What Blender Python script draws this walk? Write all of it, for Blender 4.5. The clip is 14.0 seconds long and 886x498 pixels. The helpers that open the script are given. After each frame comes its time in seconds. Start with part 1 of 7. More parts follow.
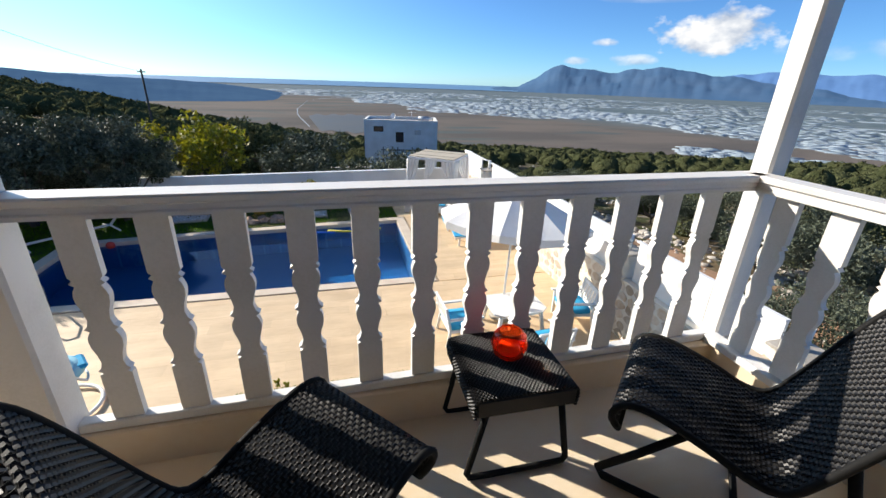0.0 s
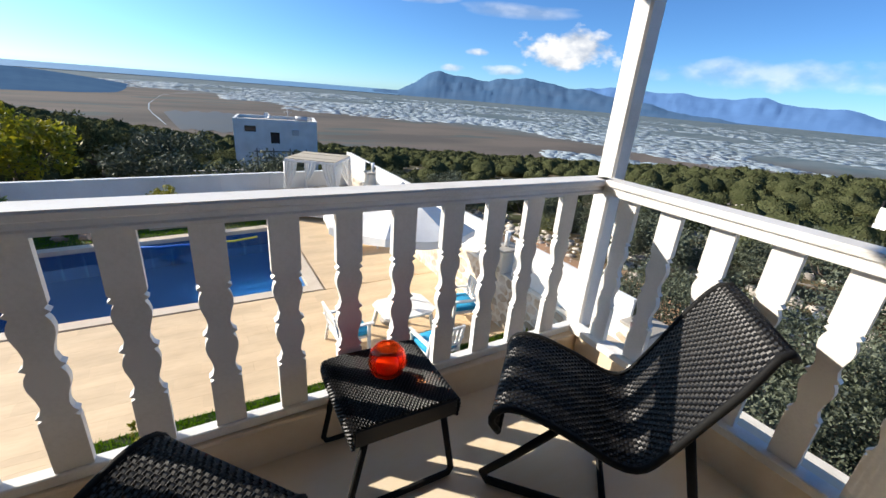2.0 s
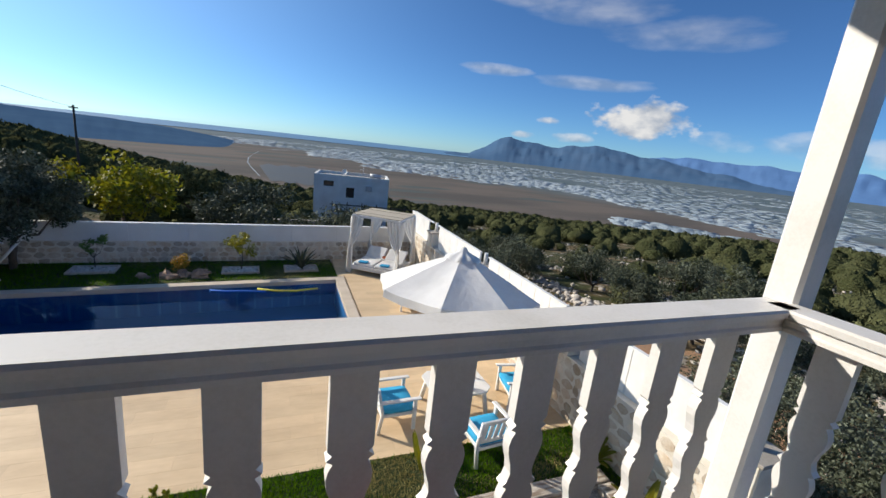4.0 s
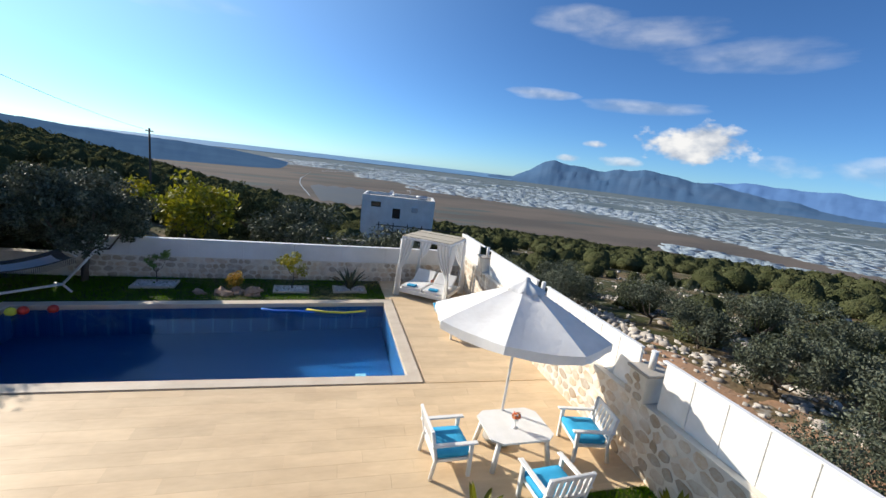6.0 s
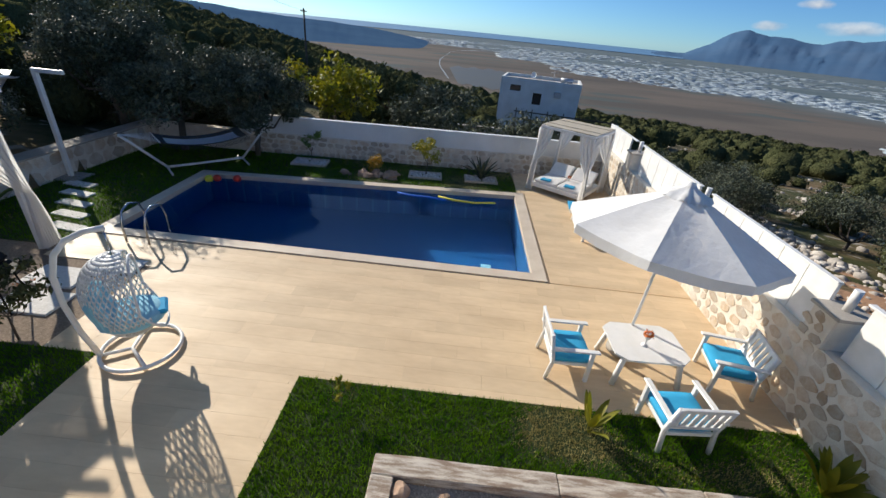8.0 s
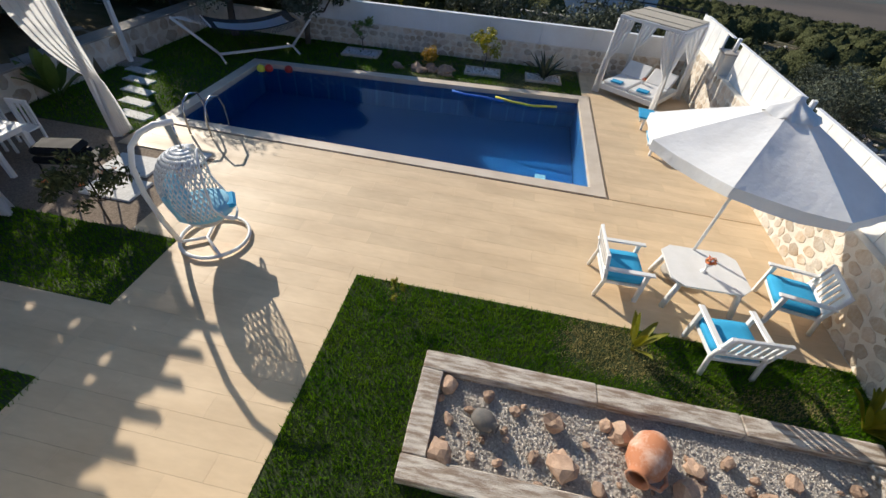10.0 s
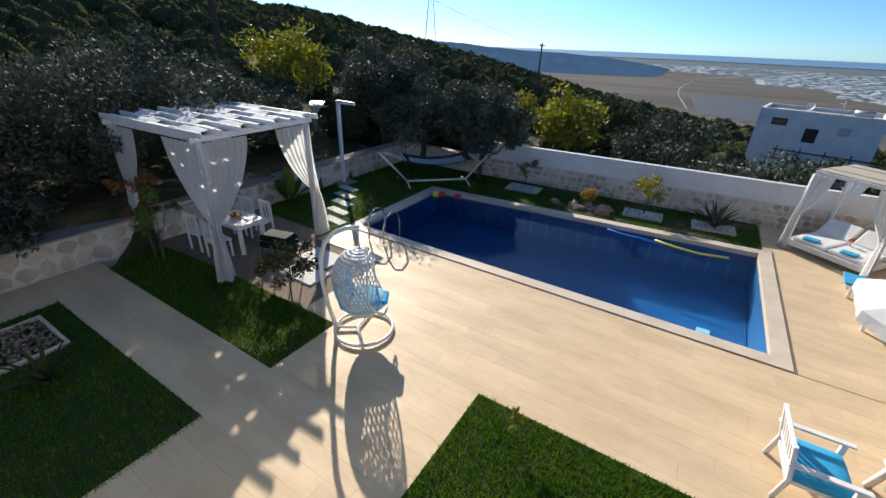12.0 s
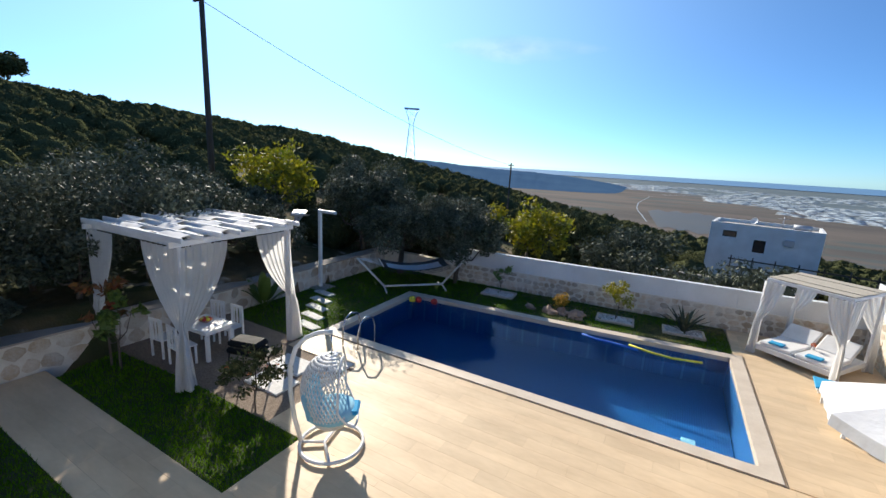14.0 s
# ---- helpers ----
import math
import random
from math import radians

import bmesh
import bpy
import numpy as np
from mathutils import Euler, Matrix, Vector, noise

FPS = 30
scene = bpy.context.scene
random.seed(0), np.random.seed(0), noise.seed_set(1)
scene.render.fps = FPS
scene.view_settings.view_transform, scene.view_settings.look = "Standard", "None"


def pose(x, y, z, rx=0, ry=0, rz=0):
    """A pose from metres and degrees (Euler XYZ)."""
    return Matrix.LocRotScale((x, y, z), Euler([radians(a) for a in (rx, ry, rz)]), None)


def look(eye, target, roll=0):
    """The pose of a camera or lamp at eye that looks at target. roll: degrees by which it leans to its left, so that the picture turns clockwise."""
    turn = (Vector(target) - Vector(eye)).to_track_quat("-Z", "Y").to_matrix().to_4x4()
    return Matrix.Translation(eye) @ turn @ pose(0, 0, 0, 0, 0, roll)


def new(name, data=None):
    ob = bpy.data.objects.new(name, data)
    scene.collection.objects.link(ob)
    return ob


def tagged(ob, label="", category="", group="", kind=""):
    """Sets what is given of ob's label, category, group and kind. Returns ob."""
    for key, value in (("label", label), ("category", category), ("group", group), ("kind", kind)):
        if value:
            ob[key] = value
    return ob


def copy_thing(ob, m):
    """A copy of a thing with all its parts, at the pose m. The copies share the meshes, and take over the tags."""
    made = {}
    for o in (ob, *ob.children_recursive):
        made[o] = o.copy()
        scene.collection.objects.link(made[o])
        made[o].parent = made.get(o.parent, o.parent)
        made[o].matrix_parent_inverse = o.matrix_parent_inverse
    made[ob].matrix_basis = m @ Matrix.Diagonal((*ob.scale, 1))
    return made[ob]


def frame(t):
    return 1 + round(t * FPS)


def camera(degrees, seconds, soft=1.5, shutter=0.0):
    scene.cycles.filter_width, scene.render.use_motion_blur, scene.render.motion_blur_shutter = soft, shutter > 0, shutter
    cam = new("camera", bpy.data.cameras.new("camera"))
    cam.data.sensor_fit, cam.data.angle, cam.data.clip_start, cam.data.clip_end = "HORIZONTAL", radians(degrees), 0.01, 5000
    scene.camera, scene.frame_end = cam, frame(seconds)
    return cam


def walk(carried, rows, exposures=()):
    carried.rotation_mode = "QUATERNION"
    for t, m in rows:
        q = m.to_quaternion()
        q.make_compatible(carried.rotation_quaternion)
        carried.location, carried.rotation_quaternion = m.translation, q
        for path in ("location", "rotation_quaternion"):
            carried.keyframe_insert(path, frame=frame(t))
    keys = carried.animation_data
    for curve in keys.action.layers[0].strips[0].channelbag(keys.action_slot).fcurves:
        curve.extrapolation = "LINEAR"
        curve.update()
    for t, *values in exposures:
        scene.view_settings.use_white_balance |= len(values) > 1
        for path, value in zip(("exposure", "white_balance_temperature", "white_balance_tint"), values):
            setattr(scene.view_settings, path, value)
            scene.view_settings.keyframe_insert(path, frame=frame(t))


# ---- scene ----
cam = camera(94.0, 14.0)
PATH = [
    (0, (-1.641, -1.283, 4.834), (-1.158, 0.505, 4.078), 2.0),
    (0.5, (-1.636, -1.283, 4.825), (-1.141, 0.441, 3.94), 2.6),
    (1, (-1.613, -1.287, 4.828), (-1.036, 0.406, 3.934), 3.0),
    (1.5, (-1.598, -1.285, 4.838), (-0.868, 0.39, 4.024), 3.7),
    (2, (-1.557, -1.227, 4.838), (-0.583, 0.366, 4.121), 4.8),
    (2.5, (-1.518, -1.063, 4.851), (-0.377, 0.449, 4.212), 4.9),
    (3, (-1.498, -0.938, 4.866), (-0.368, 0.611, 4.297), 4.3),
    (3.5, (-1.415, -0.82, 4.847), (-0.446, 0.842, 4.301), 4.2),
    (4, (-1.301, -0.685, 4.849), (-0.575, 1.116, 4.371), 6.4),
    (4.2, (-1.299, -0.664, 4.849), (-0.609, 1.165, 4.429), 7.7),
    (6.3, (-1.508, 0.021, 4.783), (-1.035, 1.922, 4.38), 6.8),
    (6.5, (-1.528, 0.089, 4.772), (-1.112, 1.99, 4.311), 7.4),
    (7, (-1.527, 0.207, 4.732), (-1.248, 2.088, 4.111), 8.0),
    (7.5, (-1.495, 0.272, 4.722), (-1.388, 2.112, 3.945), 7.3),
    (8, (-1.41, 0.35, 4.713), (-1.45, 2.108, 3.761), 5.7),
    (8.2, (-1.423, 0.381, 4.733), (-1.487, 2.096, 3.706), 6.2),
    (10.3, (-1.669, 0.478, 4.755), (-1.917, 1.925, 3.397), 5.7),
    (10.5, (-1.693, 0.498, 4.747), (-2.035, 1.949, 3.413), 5.4),
    (11, (-1.675, 0.482, 4.749), (-2.25, 1.972, 3.545), 4.1),
    (11.5, (-1.607, 0.424, 4.764), (-2.397, 1.932, 3.715), 3.1),
    (12, (-1.553, 0.377, 4.776), (-2.483, 1.901, 3.875), 2.2),
    (12.5, (-1.494, 0.324, 4.789), (-2.554, 1.871, 4.094), 2.3),
    (13, (-1.446, 0.282, 4.799), (-2.551, 1.861, 4.265), 2.7),
    (13.5, (-1.433, 0.27, 4.803), (-2.487, 1.905, 4.339), 2.8),
    (14, (-1.461, 0.294, 4.797), (-2.404, 2.007, 4.378), 3.2),
]
walk(cam, [(t, look(eye, target, roll)) for t, eye, target, roll in PATH], [(0, 0.66), (0.5, 0.54), (1.5, 0.80), (2.5, 0.52), (3.5, 0.25), (4.0, 0.20), (6.5, 0.46), (7.5, 0.20), (10.5, 0.20), (12.5, 0.48), (14, 0.56)])

# ---- world, sun, exposure ----
SUN_AZ, SUN_EL = radians(-48), radians(26.5)
world = bpy.data.worlds.new("sky")
scene.world = world
world.use_nodes = True
wn, wl = world.node_tree.nodes, world.node_tree.links
wn.clear()
w_out, w_bg, w_sky = wn.new("ShaderNodeOutputWorld"), wn.new("ShaderNodeBackground"), wn.new("ShaderNodeTexSky")
w_sky.sky_type = "NISHITA"
w_sky.sun_disc = False
w_sky.sun_elevation, w_sky.sun_rotation = SUN_EL, SUN_AZ
w_sky.altitude, w_sky.air_density, w_sky.dust_density, w_sky.ozone_density = 2600, 1.0, 0.6, 4.5
w_bg.inputs["Strength"].default_value = 0.087
w_tc = wn.new("ShaderNodeTexCoord")


def w_math(op, a, c=None, clamp=False):
    node = wn.new("ShaderNodeMath")
    node.operation, node.use_clamp = op, clamp
    for i, v in enumerate((a, c)):
        if v is None:
            continue
        if isinstance(v, (int, float)):
            node.inputs[i].default_value = v
        else:
            wl.new(v, node.inputs[i])
    return node.outputs[0]


def w_dot(v):
    node = wn.new("ShaderNodeVectorMath")
    node.operation = "DOT_PRODUCT"
    node.inputs[1].default_value = v
    wl.new(w_tc.outputs["Generated"], node.inputs[0])
    return node.outputs["Value"]


def w_noise(scale, detail, stretch, shift=(0, 0, 0)):
    mp, node = wn.new("ShaderNodeMapping"), wn.new("ShaderNodeTexNoise")
    mp.inputs["Scale"].default_value, mp.inputs["Location"].default_value = stretch, shift
    node.inputs["Scale"].default_value, node.inputs["Detail"].default_value = scale, detail
    wl.new(w_tc.outputs["Generated"], mp.inputs["Vector"])
    wl.new(mp.outputs[0], node.inputs["Vector"])
    return node.outputs["Fac"]


puff, wisp = w_noise(16, 7, (1, 1, 1.8)), w_noise(5, 6, (1, 1, 5))


def w_cloud(az, el, w, h, shape, gain, soft):
    """Cover of one cloud round a direction: an oval bank broken up by noise."""
    a = radians(az)
    across, up = w_math("DIVIDE", w_dot((math.cos(a), -math.sin(a), 0)), w), w_math("DIVIDE", w_math("SUBTRACT", w_dot((0, 0, 1)), math.sin(radians(el))), h)
    ahead = w_math("GREATER_THAN", w_dot((math.sin(a), math.cos(a), 0)), 0.2)
    d = w_math("ADD", w_math("MULTIPLY", across, across), w_math("MULTIPLY", up, up))
    cover = w_math("MULTIPLY", w_math("SUBTRACT", w_math("SUBTRACT", w_math("MULTIPLY", shape, 2.6), 0.55), d), soft, True)
    return w_math("MULTIPLY", w_math("MULTIPLY", cover, ahead), gain)


cover = None
for spec in ((44.9, 5.6, 0.118, 0.050, puff, 0.97, 2.4), (33.6, 4.7, 0.035, 0.010, puff, 0.8, 1.4), (31.0, 2.7, 0.035, 0.010, puff, 0.6, 1.4), (36.5, 2.8, 0.06, 0.013, puff, 0.6, 1.3),
             (66.0, 4.0, 0.30, 0.030, puff, 0.45, 0.9), (29.0, 18.6, 0.12, 0.026, wisp, 0.28, 1.3), (38.0, 17.2, 0.16, 0.034, wisp, 0.32, 1.2), (48.0, 14.8, 0.18, 0.034, wisp, 0.30, 1.1), (25.7, 10.1, 0.10, 0.016, wisp, 0.5, 1.4), (38.0, 9.4, 0.15, 0.018, wisp, 0.4, 1.2), (-20.0, 14.0, 0.2, 0.03, wisp, 0.2, 1.0)):
    one = w_cloud(*spec)
    cover = one if cover is None else w_math("MAXIMUM", cover, one)
w_mix = wn.new("ShaderNodeMix")
w_mix.data_type = "RGBA"
w_lit = wn.new("ShaderNodeMix")          # sunlit tops, grey-blue undersides
w_lit.data_type = "RGBA"
w_lit.inputs["A"].default_value, w_lit.inputs["B"].default_value = (3.3, 3.9, 4.9, 1), (8.2, 8.1, 7.9, 1)
wl.new(w_math("ADD", w_math("MULTIPLY", w_math("SUBTRACT", puff, w_noise(16, 7, (1, 1, 1.8), (0, 0, 0.045))), 3.0), 0.55, True), w_lit.inputs["Factor"])
wl.new(w_lit.outputs["Result"], w_mix.inputs["B"])
wl.new(cover, w_mix.inputs["Factor"])
w_air = wn.new("ShaderNodeMix")
w_air.data_type, w_air.blend_type = "RGBA", "MULTIPLY"
w_air.inputs["Factor"].default_value, w_air.inputs["B"].default_value = 1.0, (0.68, 0.97, 1.20, 1)
wl.new(w_sky.outputs[0], w_air.inputs["A"])
SUN_DIR = Vector((math.sin(SUN_AZ) * math.cos(SUN_EL), math.cos(SUN_AZ) * math.cos(SUN_EL), math.sin(SUN_EL)))
w_haze = wn.new("ShaderNodeMix")         # thin haze scatters the light forwards, round the sun
w_haze.data_type, w_haze.blend_type = "RGBA", "ADD"
w_haze.inputs["B"].default_value = (3.0, 4.3, 4.3, 1)
wl.new(w_math("POWER", w_math("MAXIMUM", w_dot(tuple(SUN_DIR)), 0.0), 4.0), w_haze.inputs["Factor"])
wl.new(w_air.outputs["Result"], w_haze.inputs["A"])
wl.new(w_haze.outputs["Result"], w_mix.inputs["A"])
wl.new(w_mix.outputs["Result"], w_bg.inputs["Color"])
wl.new(w_bg.outputs[0], w_out.inputs["Surface"])
sun_data = bpy.data.lights.new("sun", "SUN")
sun_data.energy, sun_data.angle, sun_data.color = 5.0, radians(0.55), (1.0, 0.92, 0.80)
sun = new("sun", sun_data)
sun.matrix_world = look(SUN_DIR * 60, (0, 0, 0))


# ---- materials ----
def mat(name, c1, c2=None, rough=0.6, metal=0.0, scale=6.0, fine=60.0, bump=0.15, depth=0.01, island=0.0, rand=0.0,
        trans=0.0, coords="Object", stretch=(1, 1, 1), spec=0.5, alpha=1.0, emit=0.0, rough_var=0.1, contrast=(0.3, 0.7)):
    """Two-scale procedural surface: a broad stain noise between c1 and c2, a fine grain, and a bump of that grain."""
    c2 = c2 or tuple(0.8 * v for v in c1)
    m = bpy.data.materials.new(name)
    m.use_nodes = True
    n, l = m.node_tree.nodes, m.node_tree.links
    b = n["Principled BSDF"]
    tc, mp = n.new("ShaderNodeTexCoord"), n.new("ShaderNodeMapping")
    mp.inputs["Scale"].default_value = stretch
    l.new(n.new("ShaderNodeNewGeometry").outputs["Position"] if coords == "World" else tc.outputs[coords], mp.inputs["Vector"])
    n1, n2 = n.new("ShaderNodeTexNoise"), n.new("ShaderNodeTexNoise")
    for node, s, d in ((n1, scale, 4), (n2, fine, 3)):
        node.inputs["Scale"].default_value, node.inputs["Detail"].default_value = s, d
        l.new(mp.outputs[0], node.inputs["Vector"])
    add = n.new("ShaderNodeMath")
    add.operation = "MULTIPLY_ADD"
    add.inputs[1].default_value = 0.35
    l.new(n2.outputs["Fac"], add.inputs[0])
    l.new(n1.outputs["Fac"], add.inputs[2])
    ramp = n.new("ShaderNodeMapRange")
    ramp.inputs["From Min"].default_value, ramp.inputs["From Max"].default_value = contrast[0] + 0.17, contrast[1] + 0.17
    l.new(add.outputs[0], ramp.inputs["Value"])
    mix = n.new("ShaderNodeMix")
    mix.data_type = "RGBA"
    mix.inputs["A"].default_value, mix.inputs["B"].default_value = (*c1, 1), (*c2, 1)
    l.new(ramp.outputs[0], mix.inputs["Factor"])
    col = mix.outputs["Result"]
    if island or rand:
        src = n.new("ShaderNodeNewGeometry").outputs["Random Per Island"] if island else n.new("ShaderNodeObjectInfo").outputs["Random"]
        amount = island or rand
        hsv, mr = n.new("ShaderNodeHueSaturation"), n.new("ShaderNodeMapRange")
        mr.inputs["To Min"].default_value, mr.inputs["To Max"].default_value = 1 - amount, 1 + amount
        l.new(src, mr.inputs["Value"])
        l.new(mr.outputs[0], hsv.inputs["Value"])
        l.new(col, hsv.inputs["Color"])
        col = hsv.outputs["Color"]
    l.new(col, b.inputs["Base Color"])
    rr = n.new("ShaderNodeMapRange")
    rr.inputs["To Min"].default_value, rr.inputs["To Max"].default_value = max(0.0, rough - rough_var), min(1.0, rough + rough_var)
    l.new(n1.outputs["Fac"], rr.inputs["Value"])
    l.new(rr.outputs[0], b.inputs["Roughness"])
    b.inputs["Metallic"].default_value = metal
    b.inputs["Specular IOR Level"].default_value = spec
    b.inputs["Alpha"].default_value = alpha
    if emit:
        l.new(col, b.inputs["Emission Color"])
        b.inputs["Emission Strength"].default_value = emit
    if bump:
        bp = n.new("ShaderNodeBump")
        bp.inputs["Strength"].default_value, bp.inputs["Distance"].default_value = bump, depth
        l.new(n2.outputs["Fac"], bp.inputs["Height"])
        l.new(bp.outputs[0], b.inputs["Normal"])
    if trans:
        tr, ms = n.new("ShaderNodeBsdfTranslucent"), n.new("ShaderNodeMixShader")
        ms.inputs[0].default_value = trans
        l.new(col, tr.inputs["Color"])
        l.new(b.outputs[0], ms.inputs[1])
        l.new(tr.outputs[0], ms.inputs[2])
        l.new(ms.outputs[0], n["Material Output"].inputs["Surface"])
    return m


M = {}
M["white_paint"] = mat("white_paint", (0.82, 0.81, 0.79), (0.70, 0.69, 0.66), 0.45, scale=3, fine=90, bump=0.08, depth=0.003)
M["white_rail"] = mat("white_rail", (0.80, 0.78, 0.75), (0.68, 0.66, 0.62), 0.4, scale=5, fine=120, bump=0.1, depth=0.002, contrast=(0.45, 0.75))
# unseen surfaces: tan and brown chosen to cut light bounced onto the railing
M["dim_render"] = mat("bounce_toned_render", (0.46, 0.38, 0.29), (0.40, 0.32, 0.24), 0.85, scale=0.9, fine=40, bump=0.3, depth=0.006)
M["dim_soffit"] = mat("bounce_toned_soffit", (0.16, 0.09, 0.045), (0.10, 0.055, 0.03), 0.6, scale=3, fine=40, bump=0.3, depth=0.004, stretch=(1, 8, 1))
M["plaster"] = mat("white_plaster", (0.80, 0.80, 0.78), (0.66, 0.65, 0.62), 0.8, scale=0.9, fine=40, bump=0.3, depth=0.006)
M["marble"] = mat("balcony_marble", (0.84, 0.67, 0.45), (0.86, 0.74, 0.57), 0.22, scale=1.6, fine=14, bump=0.02, depth=0.002, stretch=(1, 2.5, 1))
M["marble_edge"] = mat("curb_marble", (0.74, 0.58, 0.40), (0.80, 0.68, 0.52), 0.5, scale=2.5, fine=30, bump=0.05, depth=0.002)
M["tile"] = mat("deck_tile", (0.73, 0.55, 0.345), (0.58, 0.42, 0.255), 0.58, spec=0.4, scale=0.8, fine=5, bump=0.04, depth=0.002, rand=0.055, coords="World", stretch=(1, 3, 1), contrast=(0.25, 0.75))
M["grout"] = mat("grout", (0.64, 0.48, 0.31), (0.56, 0.42, 0.27), 0.9, scale=2, fine=80)
M["coping"] = mat("pool_coping", (0.66, 0.56, 0.44), (0.56, 0.46, 0.35), 0.6, scale=2, fine=25, bump=0.1, depth=0.003)
M["groove"] = mat("drain_slot", (0.10, 0.08, 0.06), (0.16, 0.12, 0.09), 0.8)
M["stone_mortar"] = mat("stone_mortar", (0.74, 0.69, 0.60), (0.62, 0.56, 0.47), 0.95, scale=4, fine=60, bump=0.5, depth=0.01)
M["stone"] = mat("wall_stone", (0.50, 0.42, 0.33), (0.34, 0.26, 0.19), 0.9, scale=7, fine=45, bump=0.6, depth=0.012, island=0.35)
M["lawn"] = mat("lawn_soil", (0.020, 0.040, 0.006), (0.04, 0.055, 0.012), 0.95, scale=5, fine=90, bump=0.8, depth=0.02)
M["grass"] = mat("grass_blades", (0.055, 0.155, 0.004), (0.12, 0.215, 0.010), 0.95, spec=0.0, scale=2, fine=20, bump=0, island=0.35, trans=0.38)
M["dry_grass"] = mat("dry_grass", (0.40, 0.33, 0.13), (0.28, 0.25, 0.08), 0.8, scale=2, fine=20, bump=0, island=0.3, trans=0.2)
M["leaf_olive"] = mat("olive_leaves", (0.038, 0.048, 0.024), (0.155, 0.17, 0.122), 0.62, spec=0.10, scale=1.2, fine=9, bump=0, island=0.45, trans=0.08)
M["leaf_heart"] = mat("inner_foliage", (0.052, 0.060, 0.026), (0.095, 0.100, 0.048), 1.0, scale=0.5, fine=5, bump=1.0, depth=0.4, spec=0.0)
M["leaf_scrub"] = mat("scrub_leaves", (0.040, 0.050, 0.019), (0.135, 0.14, 0.066), 0.9, spec=0.04, scale=0.22, fine=1.6, bump=0, island=0.45, trans=0.04)
M["leaf_yellow"] = mat("yellow_leaves", (0.33, 0.28, 0.010), (0.11, 0.15, 0.010), 0.6, scale=1.3, fine=8, bump=0, island=0.35, trans=0.35)
M["leaf_green"] = mat("green_leaves", (0.09, 0.15, 0.025), (0.16, 0.22, 0.04), 0.45, scale=2, fine=12, bump=0, island=0.35, trans=0.3)
M["leaf_red"] = mat("red_leaves", (0.26, 0.045, 0.02), (0.16, 0.12, 0.025), 0.5, scale=3, fine=12, bump=0, island=0.35, trans=0.3)
M["bark"] = mat("bark", (0.13, 0.10, 0.075), (0.07, 0.055, 0.04), 0.95, scale=9, fine=50, bump=0.9, depth=0.02, stretch=(1, 1, 0.3))
M["pole_wood"] = mat("pole_wood", (0.09, 0.075, 0.06), (0.05, 0.04, 0.035), 0.9, scale=6, fine=60, bump=0.5, stretch=(1, 1, 0.1))
M["wicker"] = mat("black_wicker", (0.004, 0.004, 0.005), (0.009, 0.009, 0.010), 0.46, spec=0.36, scale=12, fine=120, bump=0.15, depth=0.002, island=0.25)
M["black_metal"] = mat("black_metal", (0.008, 0.008, 0.009), (0.014, 0.014, 0.014), 0.7, spec=0.15, metal=0.0, bump=0.03)
M["cushion"] = mat("blue_cushion", (0.03, 0.36, 0.62), (0.02, 0.30, 0.55), 0.85, scale=5, fine=200, bump=0.25, depth=0.002)
M["pale_blue"] = mat("pale_blue_cloth", (0.30, 0.58, 0.70), (0.24, 0.50, 0.62), 0.9, scale=5, fine=200, bump=0.25, depth=0.002)
M["canvas"] = mat("white_canvas", (0.86, 0.85, 0.83), (0.78, 0.77, 0.75), 0.85, scale=2.2, fine=9, bump=0.35, depth=0.03, trans=0.15)
M["roof_cloth"] = mat("pergola_cloth", (0.80, 0.79, 0.76), (0.72, 0.70, 0.67), 0.85, scale=2.2, fine=150, bump=0.2, depth=0.003, trans=0.08)
M["sheer"] = mat("sheer_curtain", (0.85, 0.84, 0.82), (0.78, 0.77, 0.75), 0.8, scale=2, fine=120, bump=0.1, trans=0.5, alpha=0.82)
M["net"] = mat("hammock_net", (0.035, 0.04, 0.05), (0.07, 0.075, 0.085), 0.9, scale=8, fine=90, bump=0.4, alpha=0.85)
M["white_rattan"] = mat("white_rattan", (0.72, 0.73, 0.73), (0.60, 0.61, 0.62), 0.5, scale=8, fine=80, bump=0.1)
M["steel"] = mat("steel", (0.55, 0.56, 0.58), (0.45, 0.46, 0.48), 0.22, metal=1.0, bump=0)
M["terracotta"] = mat("terracotta", (0.48, 0.19, 0.09), (0.62, 0.42, 0.32), 0.85, scale=5, fine=30, bump=0.4, depth=0.006, contrast=(0.45, 0.7))
M["rock"] = mat("garden_rock", (0.44, 0.30, 0.21), (0.29, 0.19, 0.13), 0.9, scale=9, fine=60, bump=0.7, depth=0.012, rand=0.3)
M["rock_grey"] = mat("grey_rock", (0.56, 0.51, 0.45), (0.36, 0.31, 0.26), 0.95, scale=2, fine=14, bump=0.8, depth=0.03, island=0.3)
M["gravel"] = mat("gravel", (0.33, 0.25, 0.18), (0.19, 0.14, 0.10), 0.95, scale=30, fine=120, bump=0.8, depth=0.01, island=0.45)
M["gravel_light"] = mat("pale_crushed_stone", (0.64, 0.58, 0.51), (0.44, 0.38, 0.32), 0.95, scale=30, fine=120, bump=0.8, depth=0.01, island=0.35)
M["pebble"] = mat("white_pebbles", (0.74, 0.72, 0.68), (0.60, 0.58, 0.54), 0.8, scale=30, fine=120, bump=0.4, island=0.25)
M["weathered_wood"] = mat("weathered_sleeper", (0.66, 0.59, 0.50), (0.30, 0.22, 0.16), 0.9, scale=3, fine=30, bump=0.8, depth=0.015, stretch=(1, 6, 6), contrast=(0.38, 0.62))
M["red_soil"] = mat("red_soil", (0.40, 0.22, 0.12), (0.27, 0.17, 0.10), 0.95, scale=0.8, fine=8, bump=0.8, depth=0.05)
